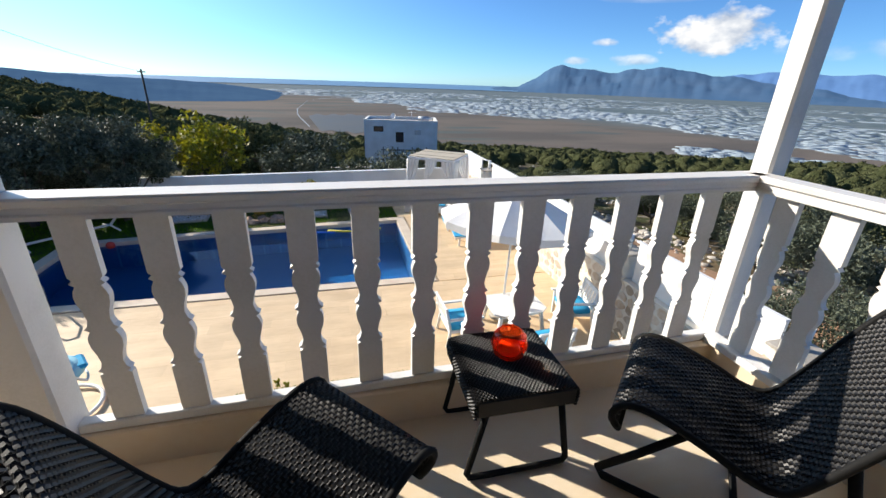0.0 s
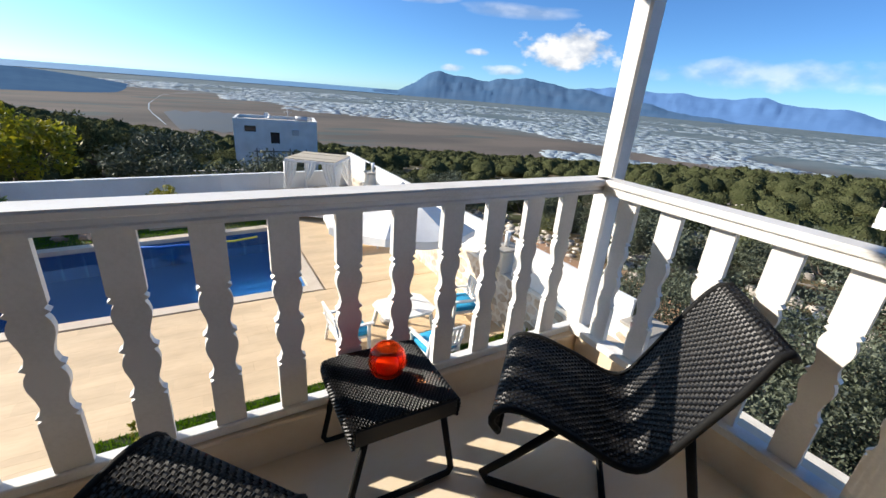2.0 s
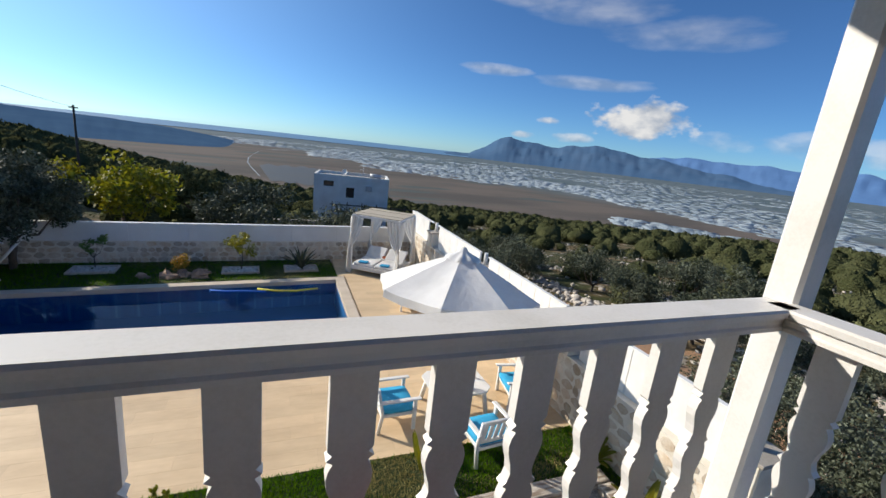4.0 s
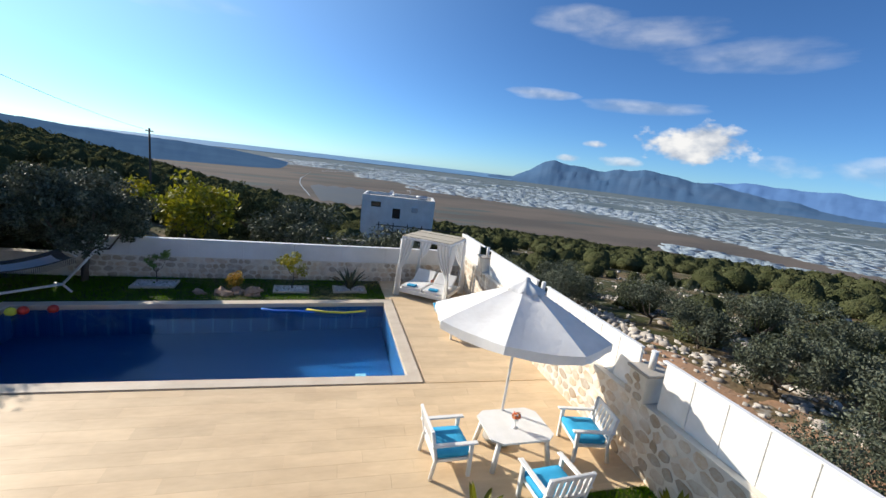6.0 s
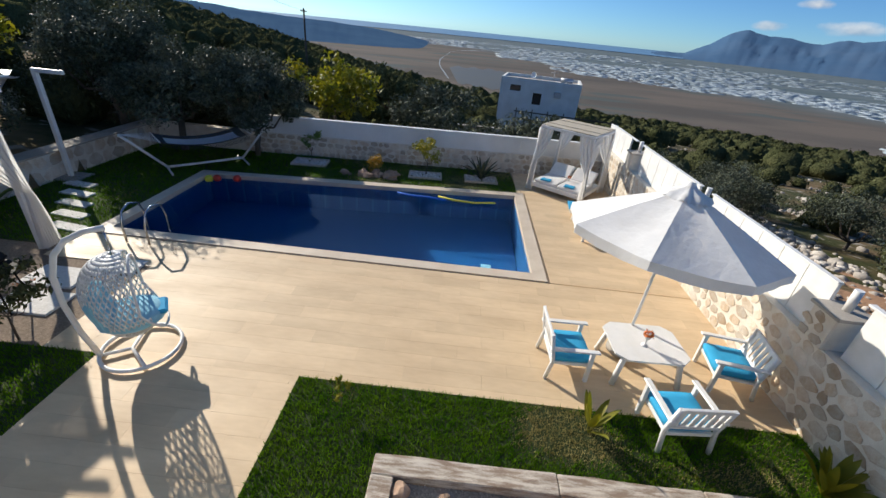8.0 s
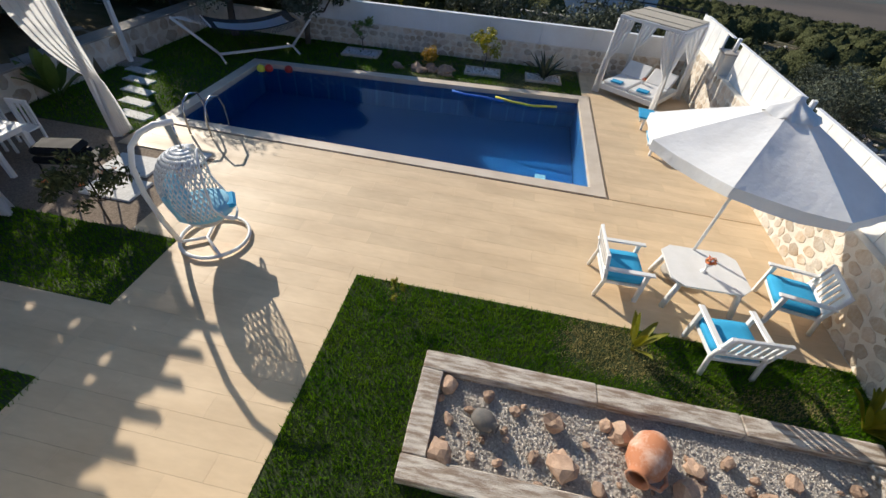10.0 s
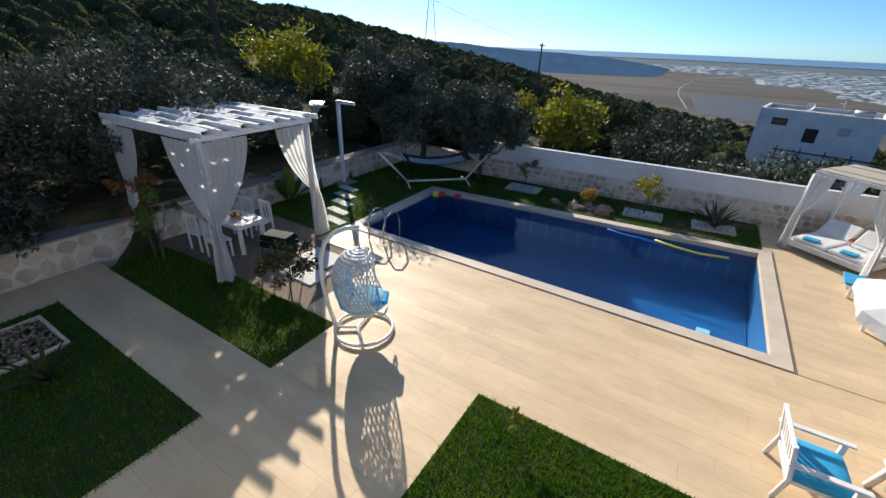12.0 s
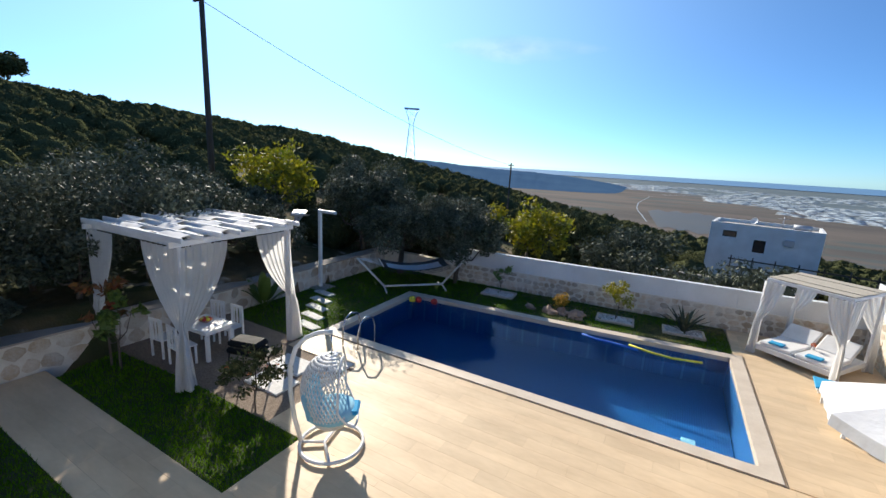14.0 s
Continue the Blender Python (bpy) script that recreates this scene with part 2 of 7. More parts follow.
M["concrete"] = mat("concrete", (0.42, 0.38, 0.33), (0.30, 0.27, 0.23), 0.9, scale=1.5, fine=30, bump=0.4)
M["dark_glass"] = mat("dark_window_glass", (0.02, 0.025, 0.03), (0.03, 0.035, 0.04), 0.08, bump=0, rough_var=0.02)
M["grey_steel"] = mat("galvanised_steel", (0.50, 0.52, 0.55), (0.42, 0.44, 0.47), 0.5, metal=0.6, bump=0)
M["greenhouse"] = mat("greenhouse_plastic", (0.36, 0.41, 0.44), (0.22, 0.27, 0.30), 0.8, scale=0.004, fine=0.03, bump=0, island=0.3)
M["marsh"] = mat("wet_meadow", (0.045, 0.058, 0.068), (0.075, 0.080, 0.080), 0.7, scale=0.02, fine=0.2, bump=0, stretch=(1, 3, 1))
M["canopy_cloth"] = mat("reed_canopy", (0.62, 0.55, 0.43), (0.50, 0.43, 0.33), 0.9, scale=4, fine=60, bump=0.3, stretch=(1, 12, 1), trans=0.15)
M["red_flower"] = mat("red_petals", (0.55, 0.04, 0.03), (0.70, 0.30, 0.05), 0.6, scale=40, fine=90, bump=0, island=0.4)
M["foam_yellow"] = mat("yellow_foam", (0.75, 0.72, 0.08), (0.68, 0.64, 0.06), 0.8, bump=0.1)
M["foam_blue"] = mat("blue_foam", (0.05, 0.22, 0.75), (0.04, 0.18, 0.65), 0.8, bump=0.1)
M["red_plastic"] = mat("red_plastic", (0.55, 0.04, 0.02), (0.48, 0.03, 0.02), 0.35, bump=0)
M["candle_wax"] = mat("candle_wax", (0.95, 0.30, 0.06), (0.90, 0.24, 0.05), 0.5, bump=0, trans=0.4)
M["dark_clay"] = mat("dark_clay", (0.10, 0.095, 0.09), (0.17, 0.15, 0.13), 0.85, scale=6, fine=40, bump=0.4, depth=0.005)
M["leaf_gold"] = mat("golden_leaves", (0.50, 0.27, 0.02), (0.30, 0.22, 0.02), 0.6, scale=3, fine=12, bump=0, island=0.3, trans=0.2)
# distance haze is put into these blue colours and their faint glow
M["hazed_hill"] = mat("hazed_hill", (0.032, 0.065, 0.12), (0.042, 0.080, 0.135), 1.0, scale=0.006, fine=0.05, bump=0, spec=0.0, emit=0.48)
M["hazed_mountain"] = mat("hazed_mountain", (0.042, 0.086, 0.155), (0.058, 0.100, 0.165), 1.0, scale=0.004, fine=0.03, bump=0, spec=0.0, emit=0.55)
M["hazed_range"] = mat("hazed_range", (0.065, 0.13, 0.26), (0.075, 0.145, 0.28), 1.0, scale=0.004, fine=0.03, bump=0, spec=0.0, emit=0.60)
M["sea"] = mat("sea", (0.10, 0.22, 0.36), (0.12, 0.25, 0.40), 0.6, scale=0.003, fine=0.05, bump=0)


def node_mat(name):
    m = bpy.data.materials.new(name)
    m.use_nodes = True
    return m, m.node_tree.nodes, m.node_tree.links, m.node_tree.nodes["Principled BSDF"]


# blue glass mosaic of the pool basin
m, n, l, b = node_mat("pool_mosaic")
tc, br = n.new("ShaderNodeTexCoord"), n.new("ShaderNodeTexBrick")
br.offset, br.inputs["Scale"].default_value = 0.0, 1.0
br.inputs["Brick Width"].default_value = br.inputs["Row Height"].default_value = 0.05
br.inputs["Mortar Size"].default_value = 0.003
br.inputs["Color1"].default_value, br.inputs["Color2"].default_value = (0.002, 0.064, 0.215, 1), (0.004, 0.088, 0.265, 1)
br.inputs["Mortar"].default_value = (0.03, 0.14, 0.34, 1)
l.new(tc.outputs["Object"], br.inputs["Vector"])
l.new(br.outputs["Color"], b.inputs["Base Color"])
b.inputs["Roughness"].default_value = 0.3
M["mosaic"] = m

# still pool water
m, n, l, b = node_mat("pool_water")
b.inputs["Base Color"].default_value = (0.70, 0.90, 0.98, 1)
b.inputs["Transmission Weight"].default_value, b.inputs["IOR"].default_value, b.inputs["Roughness"].default_value = 1.0, 1.16, 0.02
tc, nz, bp = n.new("ShaderNodeTexCoord"), n.new("ShaderNodeTexNoise"), n.new("ShaderNodeBump")
nz.inputs["Scale"].default_value, nz.inputs["Detail"].default_value = 2.2, 3
bp.inputs["Strength"].default_value, bp.inputs["Distance"].default_value = 0.08, 0.03
l.new(tc.outputs["Object"], nz.inputs["Vector"])
l.new(nz.outputs["Fac"], bp.inputs["Height"])
l.new(bp.outputs[0], b.inputs["Normal"])
M["water"] = m

# orange glass of the candle globe
m, n, l, b = node_mat("orange_glass")
b.inputs["Base Color"].default_value = (0.95, 0.16, 0.03, 1)
b.inputs["Transmission Weight"].default_value, b.inputs["IOR"].default_value, b.inputs["Roughness"].default_value = 0.85, 1.4, 0.05
M["orange_glass"] = m

# the land: scrub soil and rock on the slopes, ochre fields and dark belts on the plain, haze painted into its far part
m, n, l, b = node_mat("land")
tc, sep = n.new("ShaderNodeTexCoord"), n.new("ShaderNodeSeparateXYZ")
l.new(tc.outputs["Object"], sep.inputs[0])


def noise_node(scale, detail=4, stretch=None):
    node = n.new("ShaderNodeTexNoise")
    node.inputs["Scale"].default_value, node.inputs["Detail"].default_value = scale, detail
    if stretch:
        mp = n.new("ShaderNodeMapping")
        mp.inputs["Scale"].default_value = stretch
        l.new(tc.outputs["Object"], mp.inputs["Vector"])
        l.new(mp.outputs[0], node.inputs["Vector"])
    else:
        l.new(tc.outputs["Object"], node.inputs["Vector"])
    return node.outputs["Fac"]


def mixed(fac, a, c):
    node = n.new("ShaderNodeMix")
    node.data_type = "RGBA"
    for key, v in (("A", a), ("B", c)):
        if isinstance(v, tuple):
            node.inputs[key].default_value = (*v, 1)
        else:
            l.new(v, node.inputs[key])
    l.new(fac, node.inputs["Factor"])
    return node.outputs["Result"]


def ranged(v, lo, hi):
    node = n.new("ShaderNodeMapRange")
    node.inputs["From Min"].default_value, node.inputs["From Max"].default_value = lo, hi
    l.new(v, node.inputs["Value"])
    return node.outputs[0]


slope = mixed(ranged(noise_node(0.35, 6), 0.42, 0.60), (0.050, 0.055, 0.022), (0.16, 0.115, 0.065))
slope = mixed(ranged(noise_node(1.4, 5), 0.60, 0.68), slope, (0.30, 0.27, 0.23))
fields = mixed(ranged(noise_node(0.004, 5, (1, 2.5, 1)), 0.40, 0.62), (0.150, 0.125, 0.105), (0.098, 0.088, 0.078))
fields = mixed(ranged(noise_node(0.006, 3, (1, 3, 1)), 0.58, 0.66), fields, (0.09, 0.105, 0.10))
# far plain coloured bluer and paler, standing in for haze over the fields
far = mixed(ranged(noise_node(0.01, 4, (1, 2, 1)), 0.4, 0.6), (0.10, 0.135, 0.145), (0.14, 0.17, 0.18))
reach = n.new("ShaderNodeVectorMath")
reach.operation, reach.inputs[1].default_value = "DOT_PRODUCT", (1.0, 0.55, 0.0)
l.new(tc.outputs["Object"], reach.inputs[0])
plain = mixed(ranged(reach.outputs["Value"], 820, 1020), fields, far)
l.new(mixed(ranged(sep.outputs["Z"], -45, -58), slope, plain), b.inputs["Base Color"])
b.inputs["Roughness"].default_value = 1.0
b.inputs["Specular IOR Level"].default_value = 0.1
bp = n.new("ShaderNodeBump")
bp.inputs["Strength"].default_value, bp.inputs["Distance"].default_value = 0.8, 0.15
l.new(noise_node(2.5, 6), bp.inputs["Height"])
l.new(bp.outputs[0], b.inputs["Normal"])
M["land"] = m


# ---- mesh helpers ----
def box(bm, x0, x1, y0, y1, z0, z1, bevel=0.0, m=None):
    made = bmesh.ops.create_cube(bm, size=1.0)["verts"]
    t = Matrix.Translation(((x0 + x1) / 2, (y0 + y1) / 2, (z0 + z1) / 2)) @ Matrix.Diagonal((x1 - x0, y1 - y0, z1 - z0, 1))
    bmesh.ops.transform(bm, matrix=t, verts=made)
    if bevel:
        edges = {e for v in made for e in v.link_edges}
        made = bmesh.ops.bevel(bm, geom=list(edges), offset=bevel, segments=1, affect="EDGES")["verts"]
        made = list({v for v in made})
    if m is not None:
        bmesh.ops.transform(bm, matrix=m, verts=made)
    return bm


def boxed(*a, **k):
    return box(bmesh.new(), *a, **k)


def tube(bm, pts, r, n=8, closed=False, r_end=None):
    """A round tube along points."""
    pts = [Vector(p) for p in pts]
    rings, side = [], None
    for i, p in enumerate(pts):
        a, c = pts[i - 1] if (i or closed) else p, pts[(i + 1) % len(pts)] if (i < len(pts) - 1 or closed) else p
        way = (c - a).normalized()
        if side is None:
            side = way.orthogonal().normalized()
        side = (side - way * side.dot(way)).normalized()
        up = way.cross(side)
        rad = r if r_end is None else r + (r_end - r) * i / (len(pts) - 1)
        rings.append([bm.verts.new(p + rad * (math.cos(2 * math.pi * k / n) * side + math.sin(2 * math.pi * k / n) * up)) for k in range(n)])
    for i in range(len(rings) - (0 if closed else 1)):
        q, w = rings[i], rings[(i + 1) % len(rings)]
        for k in range(n):
            f = bm.faces.new((q[k], q[(k + 1) % n], w[(k + 1) % n], w[k]))
            f.smooth = True
    if not closed:
        bm.faces.new(rings[0][::-1])
        bm.faces.new(rings[-1])
    return bm


def tubed(pts, r, **k):
    return tube(bmesh.new(), pts, r, **k)


def lathe(profile, n=20):
    """A turned solid from (radius, height) pairs."""
    bm = bmesh.new()
    rings = [[bm.verts.new((r * math.cos(2 * math.pi * k / n), r * math.sin(2 * math.pi * k / n), z)) for k in range(n)] for r, z in profile]
    for q, w in zip(rings, rings[1:]):
        for k in range(n):
            bm.faces.new((q[k], q[(k + 1) % n], w[(k + 1) % n], w[k])).smooth = True
    return bm


def prism(bm, outline, z0, z1):
    """A slab with a polygonal outline (counter-clockwise)."""
    lo, hi = [bm.verts.new((x, y, z0)) for x, y in outline], [bm.verts.new((x, y, z1)) for x, y in outline]
    k = len(outline)
    for i in range(k):
        bm.faces.new((lo[i], lo[(i + 1) % k], hi[(i + 1) % k], hi[i]))
    bm.faces.new(hi)
    bm.faces.new(lo[::-1])
    return bm


def ready(name, bm, material):
    me = bpy.data.meshes.new(name)
    bmesh.ops.recalc_face_normals(bm, faces=bm.faces)
    bm.to_mesh(me)
    bm.free()
    me.materials.append(M[material])
    return me


def part(name, bm, material, parent, label=""):
    """One mesh object under a thing or a part."""
    ob = new(name, ready(name, bm, material) if isinstance(bm, bmesh.types.BMesh) else bm)
    ob.parent = parent
    return tagged(ob, label)


def solid(name, bm, material, label="", category="", kind="", group=""):
    """A top-level thing or piece of the setting that is one mesh."""
    return tagged(new(name, ready(name, bm, material)), label, category, group, kind)


def thing(name, label, category, m=None, group="", kind=""):
    ob = new(name)
    ob.empty_display_size = 0.1
    if m is not None:
        ob.matrix_basis = m
    return tagged(ob, label, category, group, kind)


def raw(name, verts, faces, material):
    """A mesh from arrays of vertices (n, 3) and of triangles or quads."""
    verts, faces = np.asarray(verts, dtype=np.float32), np.asarray(faces, dtype=np.int32)
    k = faces.shape[1]
    me = bpy.data.meshes.new(name)
    me.vertices.add(len(verts))
    me.vertices.foreach_set("co", verts.ravel())
    me.loops.add(faces.size)
    me.loops.foreach_set("vertex_index", faces.ravel())
    me.polygons.add(len(faces))
    me.polygons.foreach_set("loop_start", np.arange(len(faces), dtype=np.int32) * k)
    me.update(calc_edges=True)
    me.materials.append(M[material])
    return me


# ---- the land ----
AZ_KEYS = [-180, -110, -75, -60, -47, -36, -24, -16, -9, 0, 17, 38, 50, 64, 76, 110, 180]
EL_KEYS = [4.0, 5.5, 4.2, 2.9, 1.7, -0.6, -3.3, -5.2, -6.6, -8.0, -9.0, -8.6, -8.1, -6.9, -5.8, -2.0, 4.0]
NEAR_KEYS = [0.5, 0.8, 1.0, 1.0, 0.6, 0.1, -0.5, -0.8, -1.0, -1.2, -1.4, -1.2, -1.0, -0.8, -0.6, -0.2, 0.5]
RIDGE, PLAIN = 230.0, -62.0


def land_height(x, y):
    """The ground: a slope from the plot to a brow, then down to the plain. Works on arrays."""
    x, y = np.asarray(x, dtype=float), np.asarray(y, dtype=float)
    r, a = np.hypot(x + 1.5, y), np.degrees(np.arctan2(x + 1.5, y))
    brow = 4.8 + RIDGE * np.tan(np.radians(np.interp(a, AZ_KEYS, EL_KEYS)))
    near = np.interp(a, AZ_KEYS, NEAR_KEYS)
    s = np.clip((r - 16) / (RIDGE - 16), 0, 1)
    z = near + (brow - near) * s
    rough = np.sin(x * 0.11 + 1.3) * np.cos(y * 0.13) + 0.5 * np.sin(x * 0.31 + y * 0.27) + 0.25 * np.sin(x * 0.9) * np.sin(y * 0.8 + 2)
    z = z + rough * 0.5 * np.clip((r - 18) / 40, 0, 1)
    d = np.clip((r - RIDGE) / 250, 0, 1)
    d = d * d * (3 - 2 * d)
    z = z * (1 - d) + PLAIN * d
    plot = (x > -12.6) & (x < 3.9) & (y > -9) & (y < 14.8)
    return np.where(plot, -2.4, z)


def build_land():
    radii = [0.01] + list(np.arange(2, 24, 1.0)) + list(np.geomspace(24, 4950, 70))
    seg = 180
    ang = np.linspace(0, 2 * math.pi, seg, endpoint=False)
    R, A = np.meshgrid(radii, ang, indexing="ij")
    X, Y = -1.5 + R * np.sin(A), R * np.cos(A)
    V = np.stack([X, Y, land_height(X, Y)], -1).reshape(-1, 3)
    i, j = np.meshgrid(np.arange(len(radii) - 1), np.arange(seg), indexing="ij")
    a, c = i * seg + j, i * seg + (j + 1) % seg
    F = np.stack([a, a + seg, c + seg, c], -1).reshape(-1, 4)
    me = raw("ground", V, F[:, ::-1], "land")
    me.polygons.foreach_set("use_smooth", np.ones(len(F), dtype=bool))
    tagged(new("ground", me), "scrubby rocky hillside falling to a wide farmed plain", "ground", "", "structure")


build_land()


def ridge(name, keys, dist, base, material, seed, label, jag=0.25):
    """A far range: a wall of hills with a broken crest, sloping towards the viewer."""
    rng = np.random.RandomState(seed)
    az = np.arange(keys[0][0], keys[-1][0], 0.25)
    el = np.interp(az, [k[0] for k in keys], [k[1] for k in keys])
    wob = sum(rng.uniform(-1, 1) * np.sin(az * f + rng.uniform(0, 6)) / f for f in (0.9, 1.7, 3.1, 5.3, 8.7))
    top = 4.8 + dist * np.tan(np.radians(el + jag * wob * np.clip((el - keys[0][1]) / 0.6, 0, 1)))
    rows, V = 7, []
    for k in range(rows):
        s = k / (rows - 1)
        d = dist - 700 * (1 - s) + np.zeros(len(az))
        crag = np.array([noise.noise(Vector((q * 0.9 + seed, k * 0.8, 0))) + 0.5 * noise.noise(Vector((q * 2.7, k * 1.9, seed))) for q in az])
        z = base + (top - base) * s ** 0.8 + (top - base) * 0.12 * crag * (1 - s) * s * 4
        V.append(np.stack([np.sin(np.radians(az)) * d, np.cos(np.radians(az)) * d, z], -1))
    V = np.concatenate(V)
    n_az = len(az)
    i, j = np.meshgrid(np.arange(rows - 1), np.arange(n_az - 1), indexing="ij")
    a = (i * n_az + j).ravel()
    me = raw(name, V, np.stack([a, a + 1, a + n_az + 1, a + n_az], -1), material)
    me.polygons.foreach_set("use_smooth", np.ones(len(me.polygons), dtype=bool))
    tagged(new(name, me), label, "hills", "", "structure")


# the blue and the glow of these ranges stand for haze
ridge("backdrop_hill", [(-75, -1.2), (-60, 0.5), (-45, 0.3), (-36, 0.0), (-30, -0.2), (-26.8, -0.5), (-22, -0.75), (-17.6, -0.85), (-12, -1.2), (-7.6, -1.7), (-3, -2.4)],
      1900, PLAIN - 2, "hazed_hill", 3, "low wooded hills beyond the plain, painted haze-blue with added glow", 0.05)
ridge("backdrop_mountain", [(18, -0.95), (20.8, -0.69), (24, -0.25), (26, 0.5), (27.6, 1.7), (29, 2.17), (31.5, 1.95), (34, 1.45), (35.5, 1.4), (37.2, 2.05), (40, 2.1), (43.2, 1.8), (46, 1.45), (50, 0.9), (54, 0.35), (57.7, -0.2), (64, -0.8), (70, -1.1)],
      4300, PLAIN - 2, "hazed_mountain", 5, "craggy mountain massif across the plain, painted haze-blue with added glow", 0.18)
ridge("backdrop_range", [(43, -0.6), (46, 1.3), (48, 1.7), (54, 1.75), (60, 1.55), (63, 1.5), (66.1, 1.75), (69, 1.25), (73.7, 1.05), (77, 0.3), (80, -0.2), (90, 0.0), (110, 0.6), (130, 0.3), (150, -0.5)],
      4850, PLAIN - 2, "hazed_range", 8, "mountain range on the skyline, painted pale haze-blue with added glow", 0.12)


def build_sea():
    az = np.linspace(-40, 24, 60)
    V = [(math.sin(radians(a)) * d, math.cos(radians(a)) * d, PLAIN + 3 + k * 22) for k, d in enumerate((3500, 4940)) for a in az]
    F = [(i, i + 1, 61 + i, 60 + i) for i in range(59)]
    tagged(new("water", raw("water", V, F, "sea")), "pale blue sea along the horizon", "sea", "", "structure")


build_sea()

# ---- pool terrace ----
POOL = [(-9.15, 8.37), (0.45, 8.37), (0.45, 13.2), (-9.2, 12.25)]      # water edge, from the near left corner round
DECK = [(-6.45, -1.0), (-3.43, -1.0), (-3.43, 4.66), (3.85, 4.66), (3.85, 15.9), (0.55, 15.75), (0.80, 13.6), (0.80, 8.03), (-9.5, 8.03), (-9.5, 7.0), (-7.3, 7.0), (-7.3, 4.66), (-6.45, 4.66)]
FAR_A, FAR_B = (-9.4, 15.0), (4.1, 15.98)                              # inner foot of the far wall
BALCONY = 3.63


def offset_quad(q, d):
    """A quadrilateral grown outwards by d."""
    out = []
    for i in range(4):
        p, a, c = Vector(q[i]), Vector(q[i - 1]), Vector(q[(i + 1) % 4])
        e1, e2 = (p - a).normalized(), (c - p).normalized()
        n1, n2 = Vector((e1.y, -e1.x)), Vector((e2.y, -e2.x))
        bis = (n1 + n2).normalized()
        out.append(tuple(p + bis * d / bis.dot(n1)))
    return out


def ring_slab(inner, outer, z0, z1):
    bm = bmesh.new()
    for i in range(4):
        j = (i + 1) % 4
        prism(bm, [outer[i], outer[j], inner[j], inner[i]], z0, z1)
    return bm


def build_pool():
    coping = offset_quad(POOL, 0.30)
    solid("pool_coping", ring_slab(POOL, coping, -0.14, 0.012), "coping", "cream stone coping round the pool", "coping", "structure")
    bm = bmesh.new()
    lo = offset_quad(POOL, -0.02)
    prism(bm, lo, -1.62, -1.5)
    for i in range(4):
        j = (i + 1) % 4
        big = offset_quad(POOL, 0.15)
        prism(bm, [big[i], big[j], POOL[j], POOL[i]], -1.6, -0.14)
    solid("pool_basin", bm, "mosaic", "deep blue mosaic tiled pool basin", "pool", "structure")
    bm = bmesh.new()
    bm.faces.new([bm.verts.new((x, y, -0.10)) for x, y in offset_quad(POOL, -0.003)])
    water = solid("water", bm, "water", "clear still blue pool water", "water", "structure")
    water.visible_shadow = False
    g = bmesh.new()
    prism(g, [(-9.5, 8.02), (0.80, 8.02), (0.80, 8.034), (-9.5, 8.034)], 0.0, 0.006)
    prism(g, [(0.788, 8.034), (0.80, 8.034), (0.80, 13.5), (0.788, 13.5)], 0.0, 0.006)
    solid("drain_slot", g, "groove", "narrow dark overflow slot in the paving", "drain", "structure")


build_pool()


def build_slabs():
    # screed under the tiles, with the pool and the planted beds left open
    bm = bmesh.new()
    for quad in ([(-6.45, -1), (-3.43, -1), (-3.43, 4.66), (-6.45, 4.66)], [(-7.3, 4.66), (3.85, 4.66), (3.85, 8.06), (-7.3, 8.06)],
                 [(0.76, 8.06), (3.85, 8.06), (3.85, 15.95), (0.76, 15.7)], [(0.55, 13.55), (0.76, 13.55), (0.76, 15.7), (0.55, 15.7)], [(-9.45, 7.0), (-7.3, 7.0), (-7.3, 8.06), (-9.45, 8.06)],
                 [(-12.5, 2.12), (-6.45, 2.12), (-6.45, 3.24), (-12.5, 3.24)]):
        prism(bm, quad, -0.3, -0.016)
    solid("floor", bm, "grout", "bedding under the terrace tiles", "floor", "structure")


build_slabs()


def build_wall_far():
    a, c = Vector(FAR_A), Vector(FAR_B)
    u = (c - a).normalized()
    nrm = Vector((-u.y, u.x))
    a2, c2 = a + nrm * 0.30, c + nrm * 0.30
    w = thing("wall_far", "low garden wall of rubble stone under white boards", "wall", kind="structure")
    part("stone_base", prism(bmesh.new(), [a, c, c2, a2], -1.6, 0.72), "stone_mortar", w)
    n_boards = 8
    for i in range(n_boards):
        p, q = a.lerp(c, i / n_boards) + nrm * 0.05, a.lerp(c, (i + 1) / n_boards) + nrm * 0.05 - u * 0.006
        part("board", prism(bmesh.new(), [p, q, q + nrm * 0.12, p + nrm * 0.12], 0.72, 1.30), "plaster", w)
    part("cap", prism(bmesh.new(), [a + nrm * 0.02, c + nrm * 0.02, c + nrm * 0.2, a + nrm * 0.2], 1.30, 1.335), "white_paint", w)
    return w


WALL_FAR = build_wall_far()


